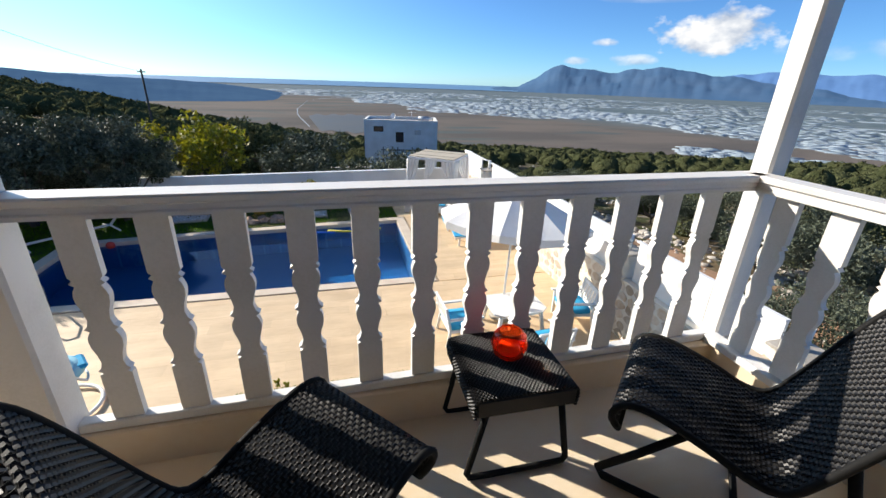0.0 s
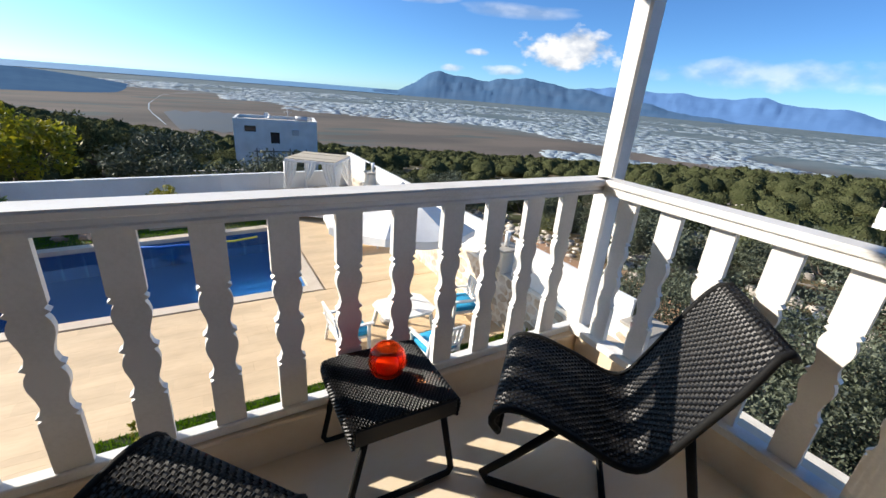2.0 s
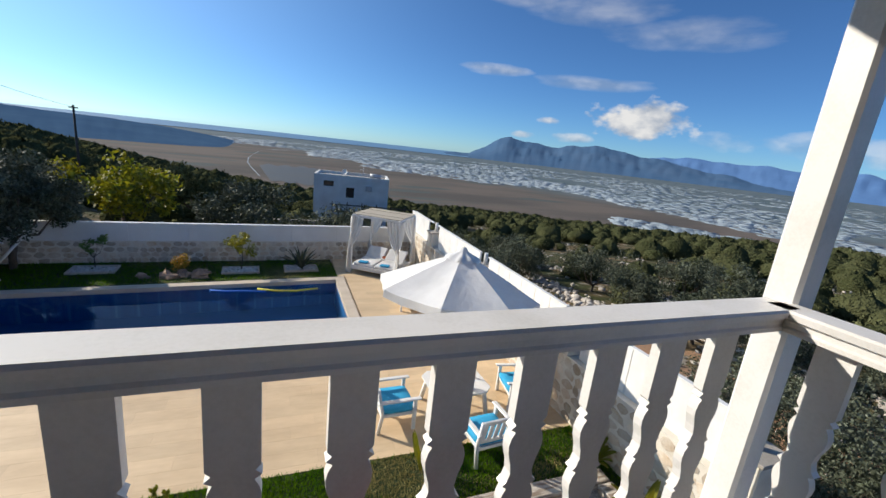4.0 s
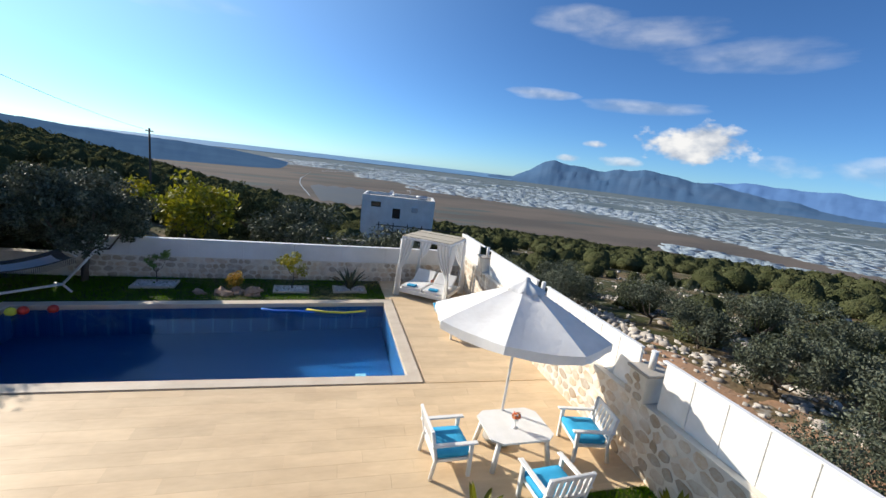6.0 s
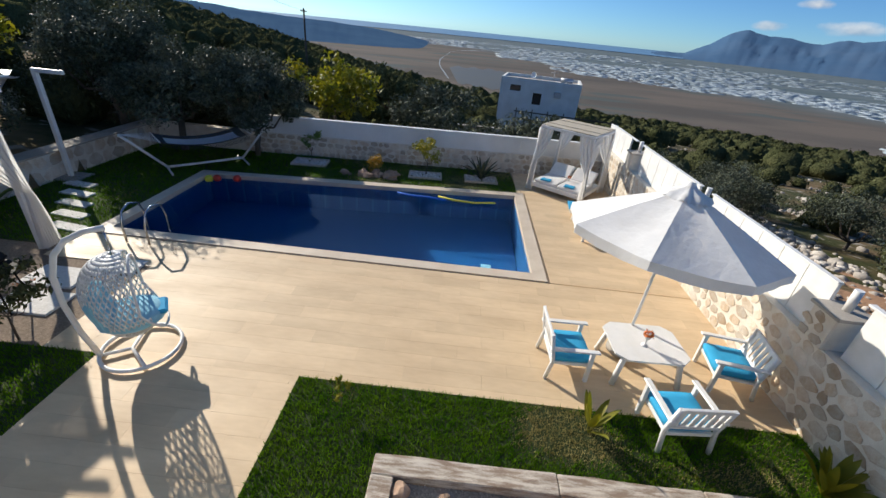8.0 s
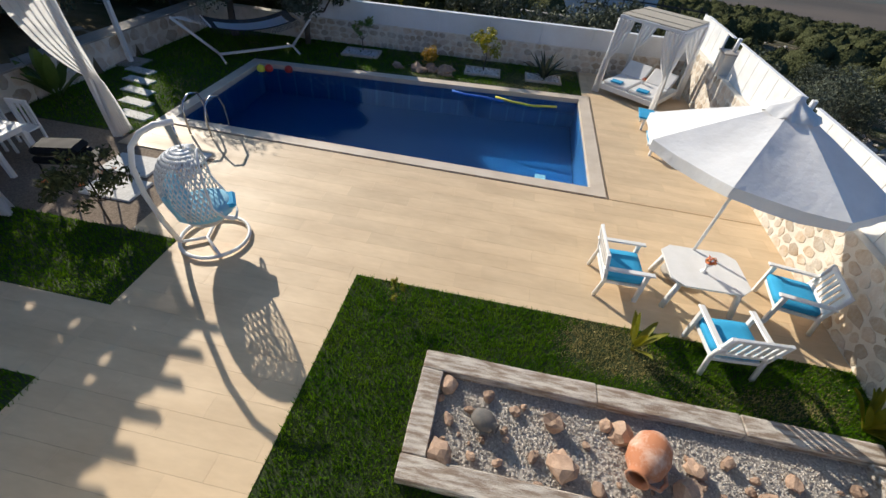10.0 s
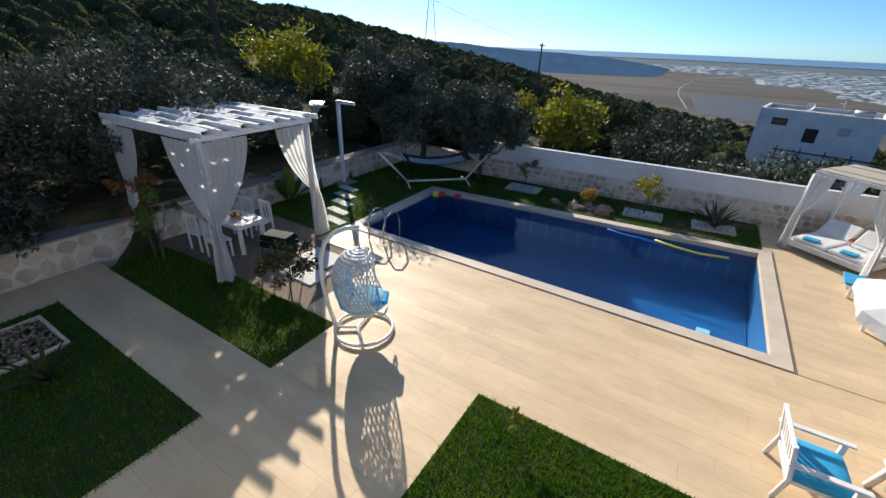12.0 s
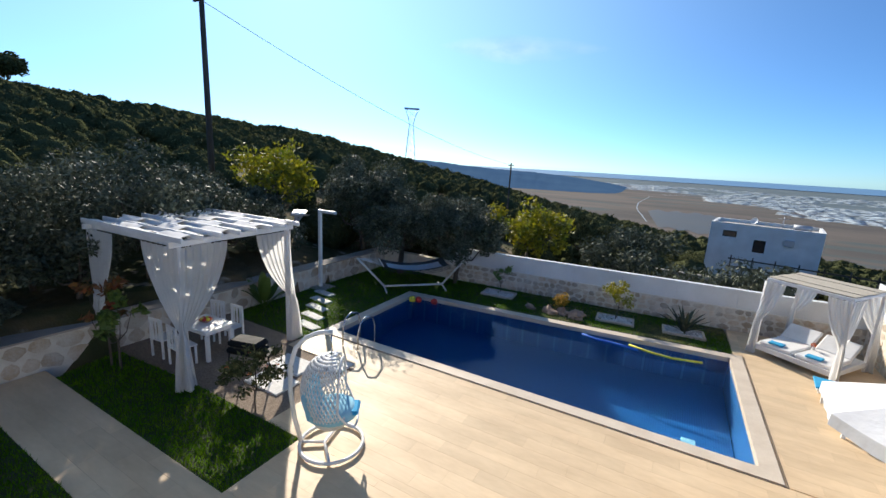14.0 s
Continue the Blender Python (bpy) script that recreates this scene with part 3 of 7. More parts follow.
def build_wall_right():
    w = thing("wall_right", "boundary wall of rubble stone with white boards and pillars", "wall", kind="structure")
    part("stone_base", prism(bmesh.new(), [(3.85, -2), (4.25, -2), (4.25, 16.2), (3.85, 16.2)], -1.8, 1.22), "stone_mortar", w)
    pillars = [1.85, 5.3, 9.3, 13.45]
    for y in pillars:
        part("pillar", boxed(3.80, 4.30, y - 0.22, y + 0.22, 1.22, 1.72, 0.02), "stone_mortar", w)
        part("pillar_cap", boxed(3.76, 4.34, y - 0.26, y + 0.26, 1.72, 1.77, 0.008), "concrete", w, "grey slab cap")
        part("post_stub", tubed([(4.05, y, 1.771), (4.05, y, 2.10)], 0.055, n=12), "white_paint", w, "short white pipe on the pillar")
    y = 2.1
    while y < 16.0:
        if not any(abs(y + 0.29 - p) < 0.45 for p in pillars):
            part("board", boxed(4.0, 4.05, y, y + 0.565, 1.22, 2.03, 0.004), "white_paint", w)
        y += 0.575
    for y0, y1 in zip([p + 0.25 for p in pillars], [p - 0.25 for p in pillars[1:]] + [16.1]):
        part("top_rail", boxed(3.98, 4.07, y0, y1, 2.03, 2.06, 0.004), "white_paint", w)
    return w


WALL_RIGHT = build_wall_right()


def build_wall_left():
    w = thing("wall_left", "low retaining wall of rubble stone along the garden", "wall", kind="structure")
    part("stone_base", prism(bmesh.new(), [(-12.75, -4), (-12.6, -4), (-12.55, 15.3), (-12.95, 15.3), (-13.1, -4)], -1.6, 0.72), "stone_mortar", w)
    part("cap", prism(bmesh.new(), [(-12.6, -4), (-12.5, -4), (-12.47, 15.3), (-13.0, 15.3), (-13.13, -4)], 0.72, 0.76), "concrete", w)
    back = thing("wall_back_left", "low garden wall of rubble stone behind the hammock", "wall", kind="structure")
    part("stone_base", prism(bmesh.new(), [(-12.55, 15.0), (-9.4, 15.0), (-9.4, 15.3), (-12.55, 15.3)], -1.6, 0.72), "stone_mortar", back)
    return w


WALL_LEFT = build_wall_left()


# ---- balcony ----
def baluster_bm():
    """A flat sawn baluster: a board with waisted, notched edges."""
    prof = [(0.0, .045), (.165, .045)]
    for z in (.18, .325, .47):
        prof += [(z - 0.008, .034), (z, .047), (z + 0.010, .036)]
        if z < .4:
            prof += [(z + .030, .030), (z + .055, .034), (z + .085, .044), (z + .105, .046), (z + .122, .042)]
    prof += [(.49, .045), (.66, .045)]
    bm = bmesh.new()
    rings = []
    for z, h in prof:
        rings.append([bm.verts.new((sx * h * 0.93, sy * 0.013, z)) for sx, sy in ((-1, -1), (1, -1), (1, 1), (-1, 1))])
    for q, w in zip(rings, rings[1:]):
        for k in range(4):
            bm.faces.new((q[k], q[(k + 1) % 4], w[(k + 1) % 4], w[k]))
    bm.faces.new(rings[0][::-1])
    bm.faces.new(rings[-1])
    return bm


RAIL_TILT = math.atan2(0.022, 2.3)


def build_balcony():
    b = BALCONY
    solid("balcony_floor", boxed(-6.0, 0.02, -2.6, -0.085, b - 0.06, b), "marble", "polished beige marble balcony floor", "floor", "structure")
    solid("balcony_slab", boxed(-6.0, 0.10, -2.6, -0.010, b - 0.30, b - 0.064), "plaster", "white plastered edge of the balcony slab", "floor", "structure")
    solid("balcony_curb", boxed(-2.9, 0.10, -0.085, -0.012, b - 0.06, b + 0.15, 0.006), "marble_edge", "cream marble curb under the balustrade", "curb", "structure")
    solid("balcony_curb_side", boxed(-0.06, 0.10, -2.6, -0.088, b - 0.06, b + 0.15, 0.006), "marble_edge", "cream marble curb under the side balustrade", "curb", "structure")
    bal = ready("baluster", baluster_bm(), "white_rail")

    def balustrade(m, length, first, count, label, inner=0.045):
        t = thing("balustrade", label, "railing", m, "balcony railings")
        part("bottom_rail", boxed(-length, -0.05, -0.024, inner, 0.15, 0.185, 0.004), "white_rail", t)
        r, sec = bmesh.new(), [(-0.044, 0.848), (0.044, 0.848), (0.044, 0.859), (0.037, 0.864), (0.037, 0.879), (0.049, 0.885), (0.051, 0.901), (0.044, 0.907), (-0.044, 0.907), (-0.051, 0.901), (-0.049, 0.885), (-0.037, 0.879), (-0.037, 0.864), (-0.044, 0.859)]
        ends = [[r.verts.new((x, yy, zz)) for yy, zz in sec] for x in (-length, -0.02)]
        for k in range(len(sec)):
            r.faces.new((ends[0][k], ends[0][(k + 1) % len(sec)], ends[1][(k + 1) % len(sec)], ends[1][k]))
        r.faces.new(ends[0])
        r.faces.new(ends[1][::-1])
        part("top_rail", r, "white_rail", t)
        for i in range(count):
            ob = part("baluster", bal, "white_rail", t)
            ob.location = (first - 0.190 * i, 0, 0.186)
        return t

    front = pose(0.0, -0.028, b, 0, 0, math.degrees(RAIL_TILT))
    balustrade(front, 2.46, -0.230, 12, "white painted wooden balustrade with sawn balusters", 0.020)
    balustrade(pose(-0.03, 0, b, 0, 0, 90), 2.55, -0.180, 13, "white painted wooden side balustrade with sawn balusters")
    for x, y, h in ((0.05, 0.0, 0.045), (-2.52, -0.06, 0.062)):
        bm = boxed(x - h, x + h, y - h, y + h, b + 0.13, 5.78, 0.010)
        solid("balcony_post", bm, "white_rail", "square white painted wooden balcony post", "post", "structure")
    # unseen roof over the balcony, house wall behind; wing wall beside it added for shade
    solid("ceiling", boxed(-6.2, 0.16, -2.7, 0.75, 5.78, 5.98), "dim_soffit", "unseen soffit of the balcony roof, toned brown to cut bounced light", "ceiling", "structure")
    solid("wall_house", boxed(-6.2, 0.1, -2.9, -2.6, -0.3, 6.0), "dim_render", "unseen house wall behind the balcony, toned tan to limit bounced light", "wall", "structure")
    solid("shading_wing_wall", boxed(-6.0, -2.80, -2.6, -0.35, b, 5.78), "dim_render", "unseen wing wall added to shade the left side of the balcony", "wall", "structure")
    solid("wall_ground_floor", boxed(-6.0, 0.05, -2.6, -0.6, -0.3, b - 0.3), "plaster", "white plastered ground floor wall below the balcony", "wall", "structure")
    solid("wall_house_side", boxed(-6.0, 0.0, -8.0, -2.9, -0.3, 6.0), "plaster", "white plastered villa body behind the balcony", "wall", "structure")


build_balcony()

# ---- plants ----
def leaf_quads(rng, centres, radii, count, size, flat=0.75, shell=0.55):
    """Leaf-shaped quads scattered through the outer part of ellipsoids: one clump a centre."""
    centres, radii = np.asarray(centres, float), np.asarray(radii, float)
    if radii.ndim == 1:
        radii = np.stack([radii, radii, radii * flat], -1)
    k = len(centres)
    d = rng.normal(size=(k, count, 3))
    d /= np.linalg.norm(d, axis=-1, keepdims=True)
    p = centres[:, None] + d * radii[:, None] * rng.uniform(shell, 1.08, (k, count, 1)) ** 0.7
    p = p.reshape(-1, 3)
    u = rng.normal(size=p.shape)
    u /= np.linalg.norm(u, axis=-1, keepdims=True)
    v = np.cross(u, rng.normal(size=p.shape))
    v /= np.linalg.norm(v, axis=-1, keepdims=True)
    s = (np.asarray(size) * np.ones(k))[:, None].repeat(count, 1).reshape(-1, 1) * rng.uniform(0.6, 1.3, (len(p), 1))
    a, c = u * s, v * s * 0.42
    V = np.stack([p - a, p - c, p + a, p + c], 1).reshape(-1, 3)
    return V, np.arange(len(V), dtype=np.int32).reshape(-1, 4)


def gather(chunks):
    V, F, base = [], [], 0
    for v, f in chunks:
        V.append(v)
        F.append(f + base)
        base += len(v)
    return np.concatenate(V), np.concatenate(F)


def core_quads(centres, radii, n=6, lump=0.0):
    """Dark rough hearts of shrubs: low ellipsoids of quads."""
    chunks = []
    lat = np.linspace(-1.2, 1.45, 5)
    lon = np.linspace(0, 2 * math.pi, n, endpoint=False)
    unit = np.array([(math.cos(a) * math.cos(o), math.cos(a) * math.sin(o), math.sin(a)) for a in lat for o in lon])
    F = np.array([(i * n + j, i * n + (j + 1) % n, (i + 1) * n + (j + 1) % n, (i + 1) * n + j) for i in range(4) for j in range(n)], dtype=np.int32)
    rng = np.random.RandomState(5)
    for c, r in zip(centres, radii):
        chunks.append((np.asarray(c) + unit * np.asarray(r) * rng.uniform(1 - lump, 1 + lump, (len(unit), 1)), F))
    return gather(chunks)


def trunk_bm(rng, height, spread, girth, limbs):
    """A leaning tapered trunk that forks into limbs; returns the mesh and the limb ends."""
    bm, ends = bmesh.new(), []
    fork = height * 0.35
    lean = Vector((rng.uniform(-0.15, 0.15), rng.uniform(-0.15, 0.15), 0)) * height
    mid = Vector((lean.x * 0.4, lean.y * 0.4, fork))
    tube(bm, [(0, 0, -0.4), (lean.x * 0.1, lean.y * 0.05, fork * 0.4), mid], girth, 7, r_end=girth * 0.7)
    for i in range(limbs):
        a = 2 * math.pi * (i + rng.uniform(-0.3, 0.3)) / limbs
        reach = spread * rng.uniform(0.45, 0.85)
        end = Vector((math.cos(a) * reach, math.sin(a) * reach, height * rng.uniform(0.58, 0.9)))
        bend = mid.lerp(end, 0.5) + Vector((0, 0, -0.12 * height))
        tube(bm, [mid, bend, end], girth * 0.5, 5, r_end=girth * 0.14)
        ends.append(end)
    ends.append(Vector((lean.x * 0.6, lean.y * 0.6, height * 0.88)))
    return bm, ends


def tree(name, label, x, y, z, height, spread, leaf, seed, clumps=3, leaves=120, size=0.11, girth=0.12, limbs=6, category="tree", squash=0.75, group=""):
    rng = np.random.RandomState(seed)
    t = thing(name, label, category, pose(x, y, z), group)
    bm, ends = trunk_bm(rng, height, spread, girth, limbs)
    part("trunk", bm, "bark", t)
    cs, rs = [], []
    for e in ends:
        for _ in range(clumps):
            c = np.array(e) + rng.normal(size=3) * (spread * 0.22, spread * 0.22, height * 0.09)
            cs.append(c)
            rs.append(spread * rng.uniform(0.22, 0.42))
    V, F = leaf_quads(rng, cs, np.array(rs), leaves, size, squash, 0.25)
    part("crown", raw("crown", V, F, leaf), leaf, t)
    return t


def build_trees():
    olive = "grey-green olive tree with a dense rounded crown"
    tree("olive_tree", "large grey-green olive tree leaning over the low wall", -14.8, 1.9, 0.2, 4.0, 2.1, "leaf_olive", 1, 6, 560, 0.058, 0.18, 10)
    tree("olive_bush", "dense low olive growth hanging over the low wall", -13.7, 1.9, 0.1, 1.9, 1.0, "leaf_olive", 31, 5, 330, 0.058, 0.08, 8, "bush", 0.95)
    tree("olive_bush", "dense low olive growth hanging over the low wall", -14.0, 0.9, 0.1, 2.2, 1.25, "leaf_olive", 32, 5, 330, 0.075, 0.08, 8, "bush", 0.95)
    tree("olive_tree", "grey-green olive tree beyond the low wall", -13.7, 14.9, 0.3, 4.0, 2.0, "leaf_olive", 2, 6, 480, 0.06, 0.15, 9)
    tree("olive_tree", "dark olive tree standing behind the hammock", -11.2, 14.3, -0.03, 3.1, 1.6, "leaf_olive", 3, 6, 480, 0.06, 0.14, 9)
    tree("olive_tree", "dark olive tree standing before the garden wall", -8.7, 14.55, -0.03, 2.9, 1.35, "leaf_olive", 4, 6, 480, 0.06, 0.11, 9)
    tree("olive_tree", olive, -14.6, 10.2, 0.3, 2.3, 1.4, "leaf_olive", 14, 5, 380, 0.06, 0.12, 7)
    tree("autumn_tree", "small tree with bright yellow-green autumn leaves", -8.4, 23.0, -1.1, 3.3, 1.9, "leaf_yellow", 5, 2, 120, 0.15, 0.10, 13, "tree", 1.0)
    tree("autumn_tree", "tall sparse tree with yellow-green autumn leaves", -18.4, 14.2, 0.4, 4.7, 1.7, "leaf_yellow", 6, 4, 60, 0.13, 0.10, 9)
    tree("autumn_tree", "small sparse yellow-leaved tree beside the pergola", -19.0, 8.6, 0.9, 2.2, 0.9, "leaf_yellow", 16, 2, 50, 0.12, 0.06, 4)
    tree("bush_tree", "dark green bushy tree on the slope", -3.6, 27.5, -2.2, 3.2, 2.6, "leaf_olive", 7, 3, 200, 0.13, 0.14, 6)
    tree("bush_tree", "dark green bushy tree on the slope", -6.6, 30.0, -2.0, 3.2, 2.4, "leaf_scrub", 8, 3, 200, 0.13, 0.14, 6)
    tree("olive_tree", "broad grey olive bush below the white house", 1.4, 22.0, -2.1, 2.9, 2.5, "leaf_olive", 9, 3, 220, 0.12, 0.14, 7)
    tree("pine_tree", "lone dark pine on the ridge", -196, 54, float(land_height(-196, 54)) - 1, 13, 5.0, "leaf_scrub", 10, 3, 110, 0.8, 0.5, 9, "tree", 1.15)


build_trees()


def build_scrub():
    """The maquis that covers the slopes, one sheet of countless bushes."""
    rng = np.random.RandomState(11)
    rings = ((19, 60, 900, 330, 0.09, (0.7, 1.7)), (60, 125, 2200, 150, 0.17, (1.2, 2.5)), (125, 248, 4400, 72, 0.32, (1.7, 3.4)))
    chunks, cores = [], []
    for r0, r1, count, leaves, size, (ra, rb) in rings:
        a = np.radians(rng.uniform(-108, 98, count))
        r = np.sqrt(rng.uniform(r0 ** 2, r1 ** 2, count))
        x, y = -1.5 + r * np.sin(a), r * np.cos(a)
        rad = rng.uniform(ra, rb, count)
        keep = ~((x > 1.0) & (x < 12.5) & (y > 30) & (y < 53)) & ~((x > -13.8) & (x < 4.4) & (y < 17.3) & (y > -10)) & ~((x < 14) & (x > 3) & (y > -2) & (y < 21))
        keep &= ~((np.hypot(x + 8.4, y - 23.0) < 3.2) | (np.hypot(x + 18.4, y - 14.2) < 2.6) | (np.hypot(x + 14.7, y - 2.1) < 3))
        keep &= ~((x > 3) & (r < 95) & (rng.rand(count) < 0.55))
        clearing = np.sin(x * 0.09 + 2) * np.sin(y * 0.12 + 1) > 0.5
        keep &= ~(clearing & (x > 3))
        x, y, rad = x[keep], y[keep], rad[keep]
        z = land_height(x, y) + rad * 0.45
        radii = np.stack([rad, rad * rng.uniform(0.8, 1.2, len(rad)), rad * rng.uniform(0.65, 0.95, len(rad))], -1)
        c = np.stack([x, y, z], -1)
        chunks.append(leaf_quads(rng, c, radii, leaves, size, shell=0.7))
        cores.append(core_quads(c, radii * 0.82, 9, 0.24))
    V, F = gather(chunks)
    tagged(new("scrub", raw("scrub", V, F, "leaf_scrub")), "dark green olive and maquis scrub covering the hillside", "bushes", "", "stuff")
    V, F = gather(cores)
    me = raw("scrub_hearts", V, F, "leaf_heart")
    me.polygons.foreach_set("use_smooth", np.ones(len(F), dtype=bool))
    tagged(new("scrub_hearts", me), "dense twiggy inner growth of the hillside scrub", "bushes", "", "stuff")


build_scrub()


def build_left_bushes():
    for i, (x, y, h) in enumerate(((-14.0, 1.2, 2.3), (-14.3, 6.2, 3.4), (-14.3, -1.2, 2.4), (-16.2, 2.2, 2.8), (-16.6, 5.6, 2.3), (-16.4, 9.2, 2.0), (-17.4, 12.0, 2.2), (-14.1, 8.1, 3.0), (-13.8, 4.4, 1.9), (-15.3, 4.0, 2.2), (-15.2, 9.2, 2.4), (-17.6, 7.4, 2.2), (-17.6, -1.6, 2.8), (-15.4, 17.6, 2.6), (-12.9, 19.4, 2.4), (-19.6, 4.4, 2.6), (-20.5, 11.0, 2.4), (-12.7, 16.7, 3.0), (-11.4, 18.4, 3.2), (-10.2, 17.3, 2.9))):
        z = float(land_height(x, y))
        tree("olive_bush", "dark dense olive bush behind the low wall", x, y, z - 0.25, h, h * 0.62, "leaf_olive", 200 + i, 3, 330, 0.068, 0.08, 7, "bush", 0.9, "bushes behind the low wall")


build_left_bushes()


def build_white_hut():
    t = thing("garden_hut", "small white board hut among the trees behind the low wall", "hut", pose(-15.9, 14.3, float(land_height(-15.9, 14.3)), 0, 0, 44))
    for i in range(5):
        part("wall_board", boxed(-1.1 + 0.44 * i, -0.67 + 0.44 * i, 0.0, 0.04, -0.4, 1.25, 0.004), "white_paint", t)
    part("side_wall", boxed(-1.1, -1.06, 0.045, 1.3, -0.4, 1.25), "white_paint", t)
    part("side_wall", boxed(1.06, 1.1, 0.045, 1.3, -0.4, 1.25), "white_paint", t)
    part("roof", boxed(-1.25, 1.25, -0.18, 1.45, 1.252, 1.32, 0.01), "white_paint", t)


build_white_hut()


def build_near_bushes():
    """Olive bushes just beyond the boundary wall, each one a tree of its own."""
    rng = np.random.RandomState(21)
    spots = [(7.4, 0.2), (10.2, 4.6), (14.4, 8.4), (8.0, 16.5), (13.6, 12.6), (14.6, 4.6), (7.2, 20.6), (11.4, 19.2), (14.8, 16.6), (16.6, 9.6),
             (6.2, -1.8), (9.6, -0.6), (13.2, 0.6), (17.4, 3.4), (12.2, 8.4), (5.2, 22.4), (9.2, 23.4), (13.2, 22.4), (19.5, 14.6), (8.2, -4.2), (12.4, -4.6), (6.0, 15.6), (6.4, 1.2), (6.3, -0.6), (7.0, 2.9), (6.4, -3.4)]
    for i, (x, y) in enumerate(spots):
        z = float(land_height(x, y))
        h = rng.uniform(1.9, 2.9)
        tree("olive_bush", "grey-green olive bush on the rocky slope", x, y, z - 0.55, h, h * rng.uniform(0.5, 0.68), "leaf_olive", 100 + i, 4, 480 if x < 7.5 else 300, 0.034 if x < 7.5 else 0.052, 0.09, 7, "bush", 0.85, "olive bushes beyond the wall")


build_near_bushes()


def rough_stone(rng, r, squash=0.7, sub=2):
    bm = bmesh.new()
    bmesh.ops.create_icosphere(bm, subdivisions=sub, radius=1.0)
    off = Vector(rng.uniform(-20, 20, 3))
    sc = rng.uniform(0.7, 1.25, 3)
    for v in bm.verts:
        k = 1 + 0.55 * noise.noise(v.co * 1.3 + off) + 0.2 * noise.noise(v.co * 3.1 + off)
        v.co = Vector((v.co.x * sc[0], v.co.y * sc[1], v.co.z * sc[2] * squash)) * k * r
    return bm


def build_slope_rocks():
    rng = np.random.RandomState(31)
    protos = []
    for i in range(5):
        bm = rough_stone(rng, 1.0, 0.75, 1)
        bm.verts.ensure_lookup_table()
        protos.append((np.array([v.co for v in bm.verts]), np.array([[v.index for v in f.verts] for f in bm.faces], dtype=np.int32)))
        bm.free()
    chunks = []
    for i in range(2600):
        if i < 1300:
            x, y = rng.uniform(6.5, 13.5), rng.uniform(-2, 21)
        elif i < 1900:                        # dry terrace walls along the contour
            row = rng.randint(3)
            y = rng.uniform(-4, 30)
            x = 13.2 + 5.0 * row + 0.9 * math.sin(y * 0.35 + row) + 0.25 * rng.normal()
        else:
            a, r = rng.uniform(0.1, 1.6), math.sqrt(rng.uniform(18 ** 2, 75 ** 2))
            x, y = -1.5 + r * math.sin(a), r * math.cos(a)
        s = rng.uniform(0.04, 0.15) if i < 1300 else rng.uniform(0.08, 0.30)
        if math.sin(x * 0.9) * math.sin(y * 0.7 + 1) > 0.35:
            s *= 1.4
        V, F = protos[rng.randint(5)]
        c, sn = math.cos(rng.rand() * 6), math.sin(rng.rand() * 6)
        P = np.stack([V[:, 0] * c - V[:, 1] * sn, V[:, 0] * sn + V[:, 1] * c, V[:, 2]], -1) * s
        chunks.append((P + (x, y, float(land_height(x, y)) + s * 0.1), F))
    V, F = gather(chunks)
    tagged(new("slope_rocks", raw("slope_rocks", V, F, "rock_grey")), "broken grey limestone rocks on the slope", "rocks", "", "stuff")


build_slope_rocks()


def build_soil_strip():
    """Bare red soil dug over along the outside of the boundary wall."""
    xs, ys = np.linspace(4.27, 13.0, 26), np.linspace(-4, 21, 70)
    X, Y = np.meshgrid(xs, ys, indexing="ij")
    X = X + (X - 4.27) * 0.08 * np.sin(Y * 0.8)
    Z = land_height(X, Y) + 0.05 * np.sin(X * 3 + Y) * np.sin(Y * 2.3) + 0.06 - 0.16 * ((X - 4.27) / 8.73) ** 4
    i, j = np.meshgrid(np.arange(25), np.arange(69), indexing="ij")
    a = (i * 70 + j).ravel()
    me = raw("soil_strip", np.stack([X, Y, Z], -1).reshape(-1, 3), np.stack([a, a + 70, a + 71, a + 1], -1), "red_soil")
    tagged(new("soil_strip", me), "bare reddish soil outside the boundary wall", "soil", "", "structure")


build_soil_strip()


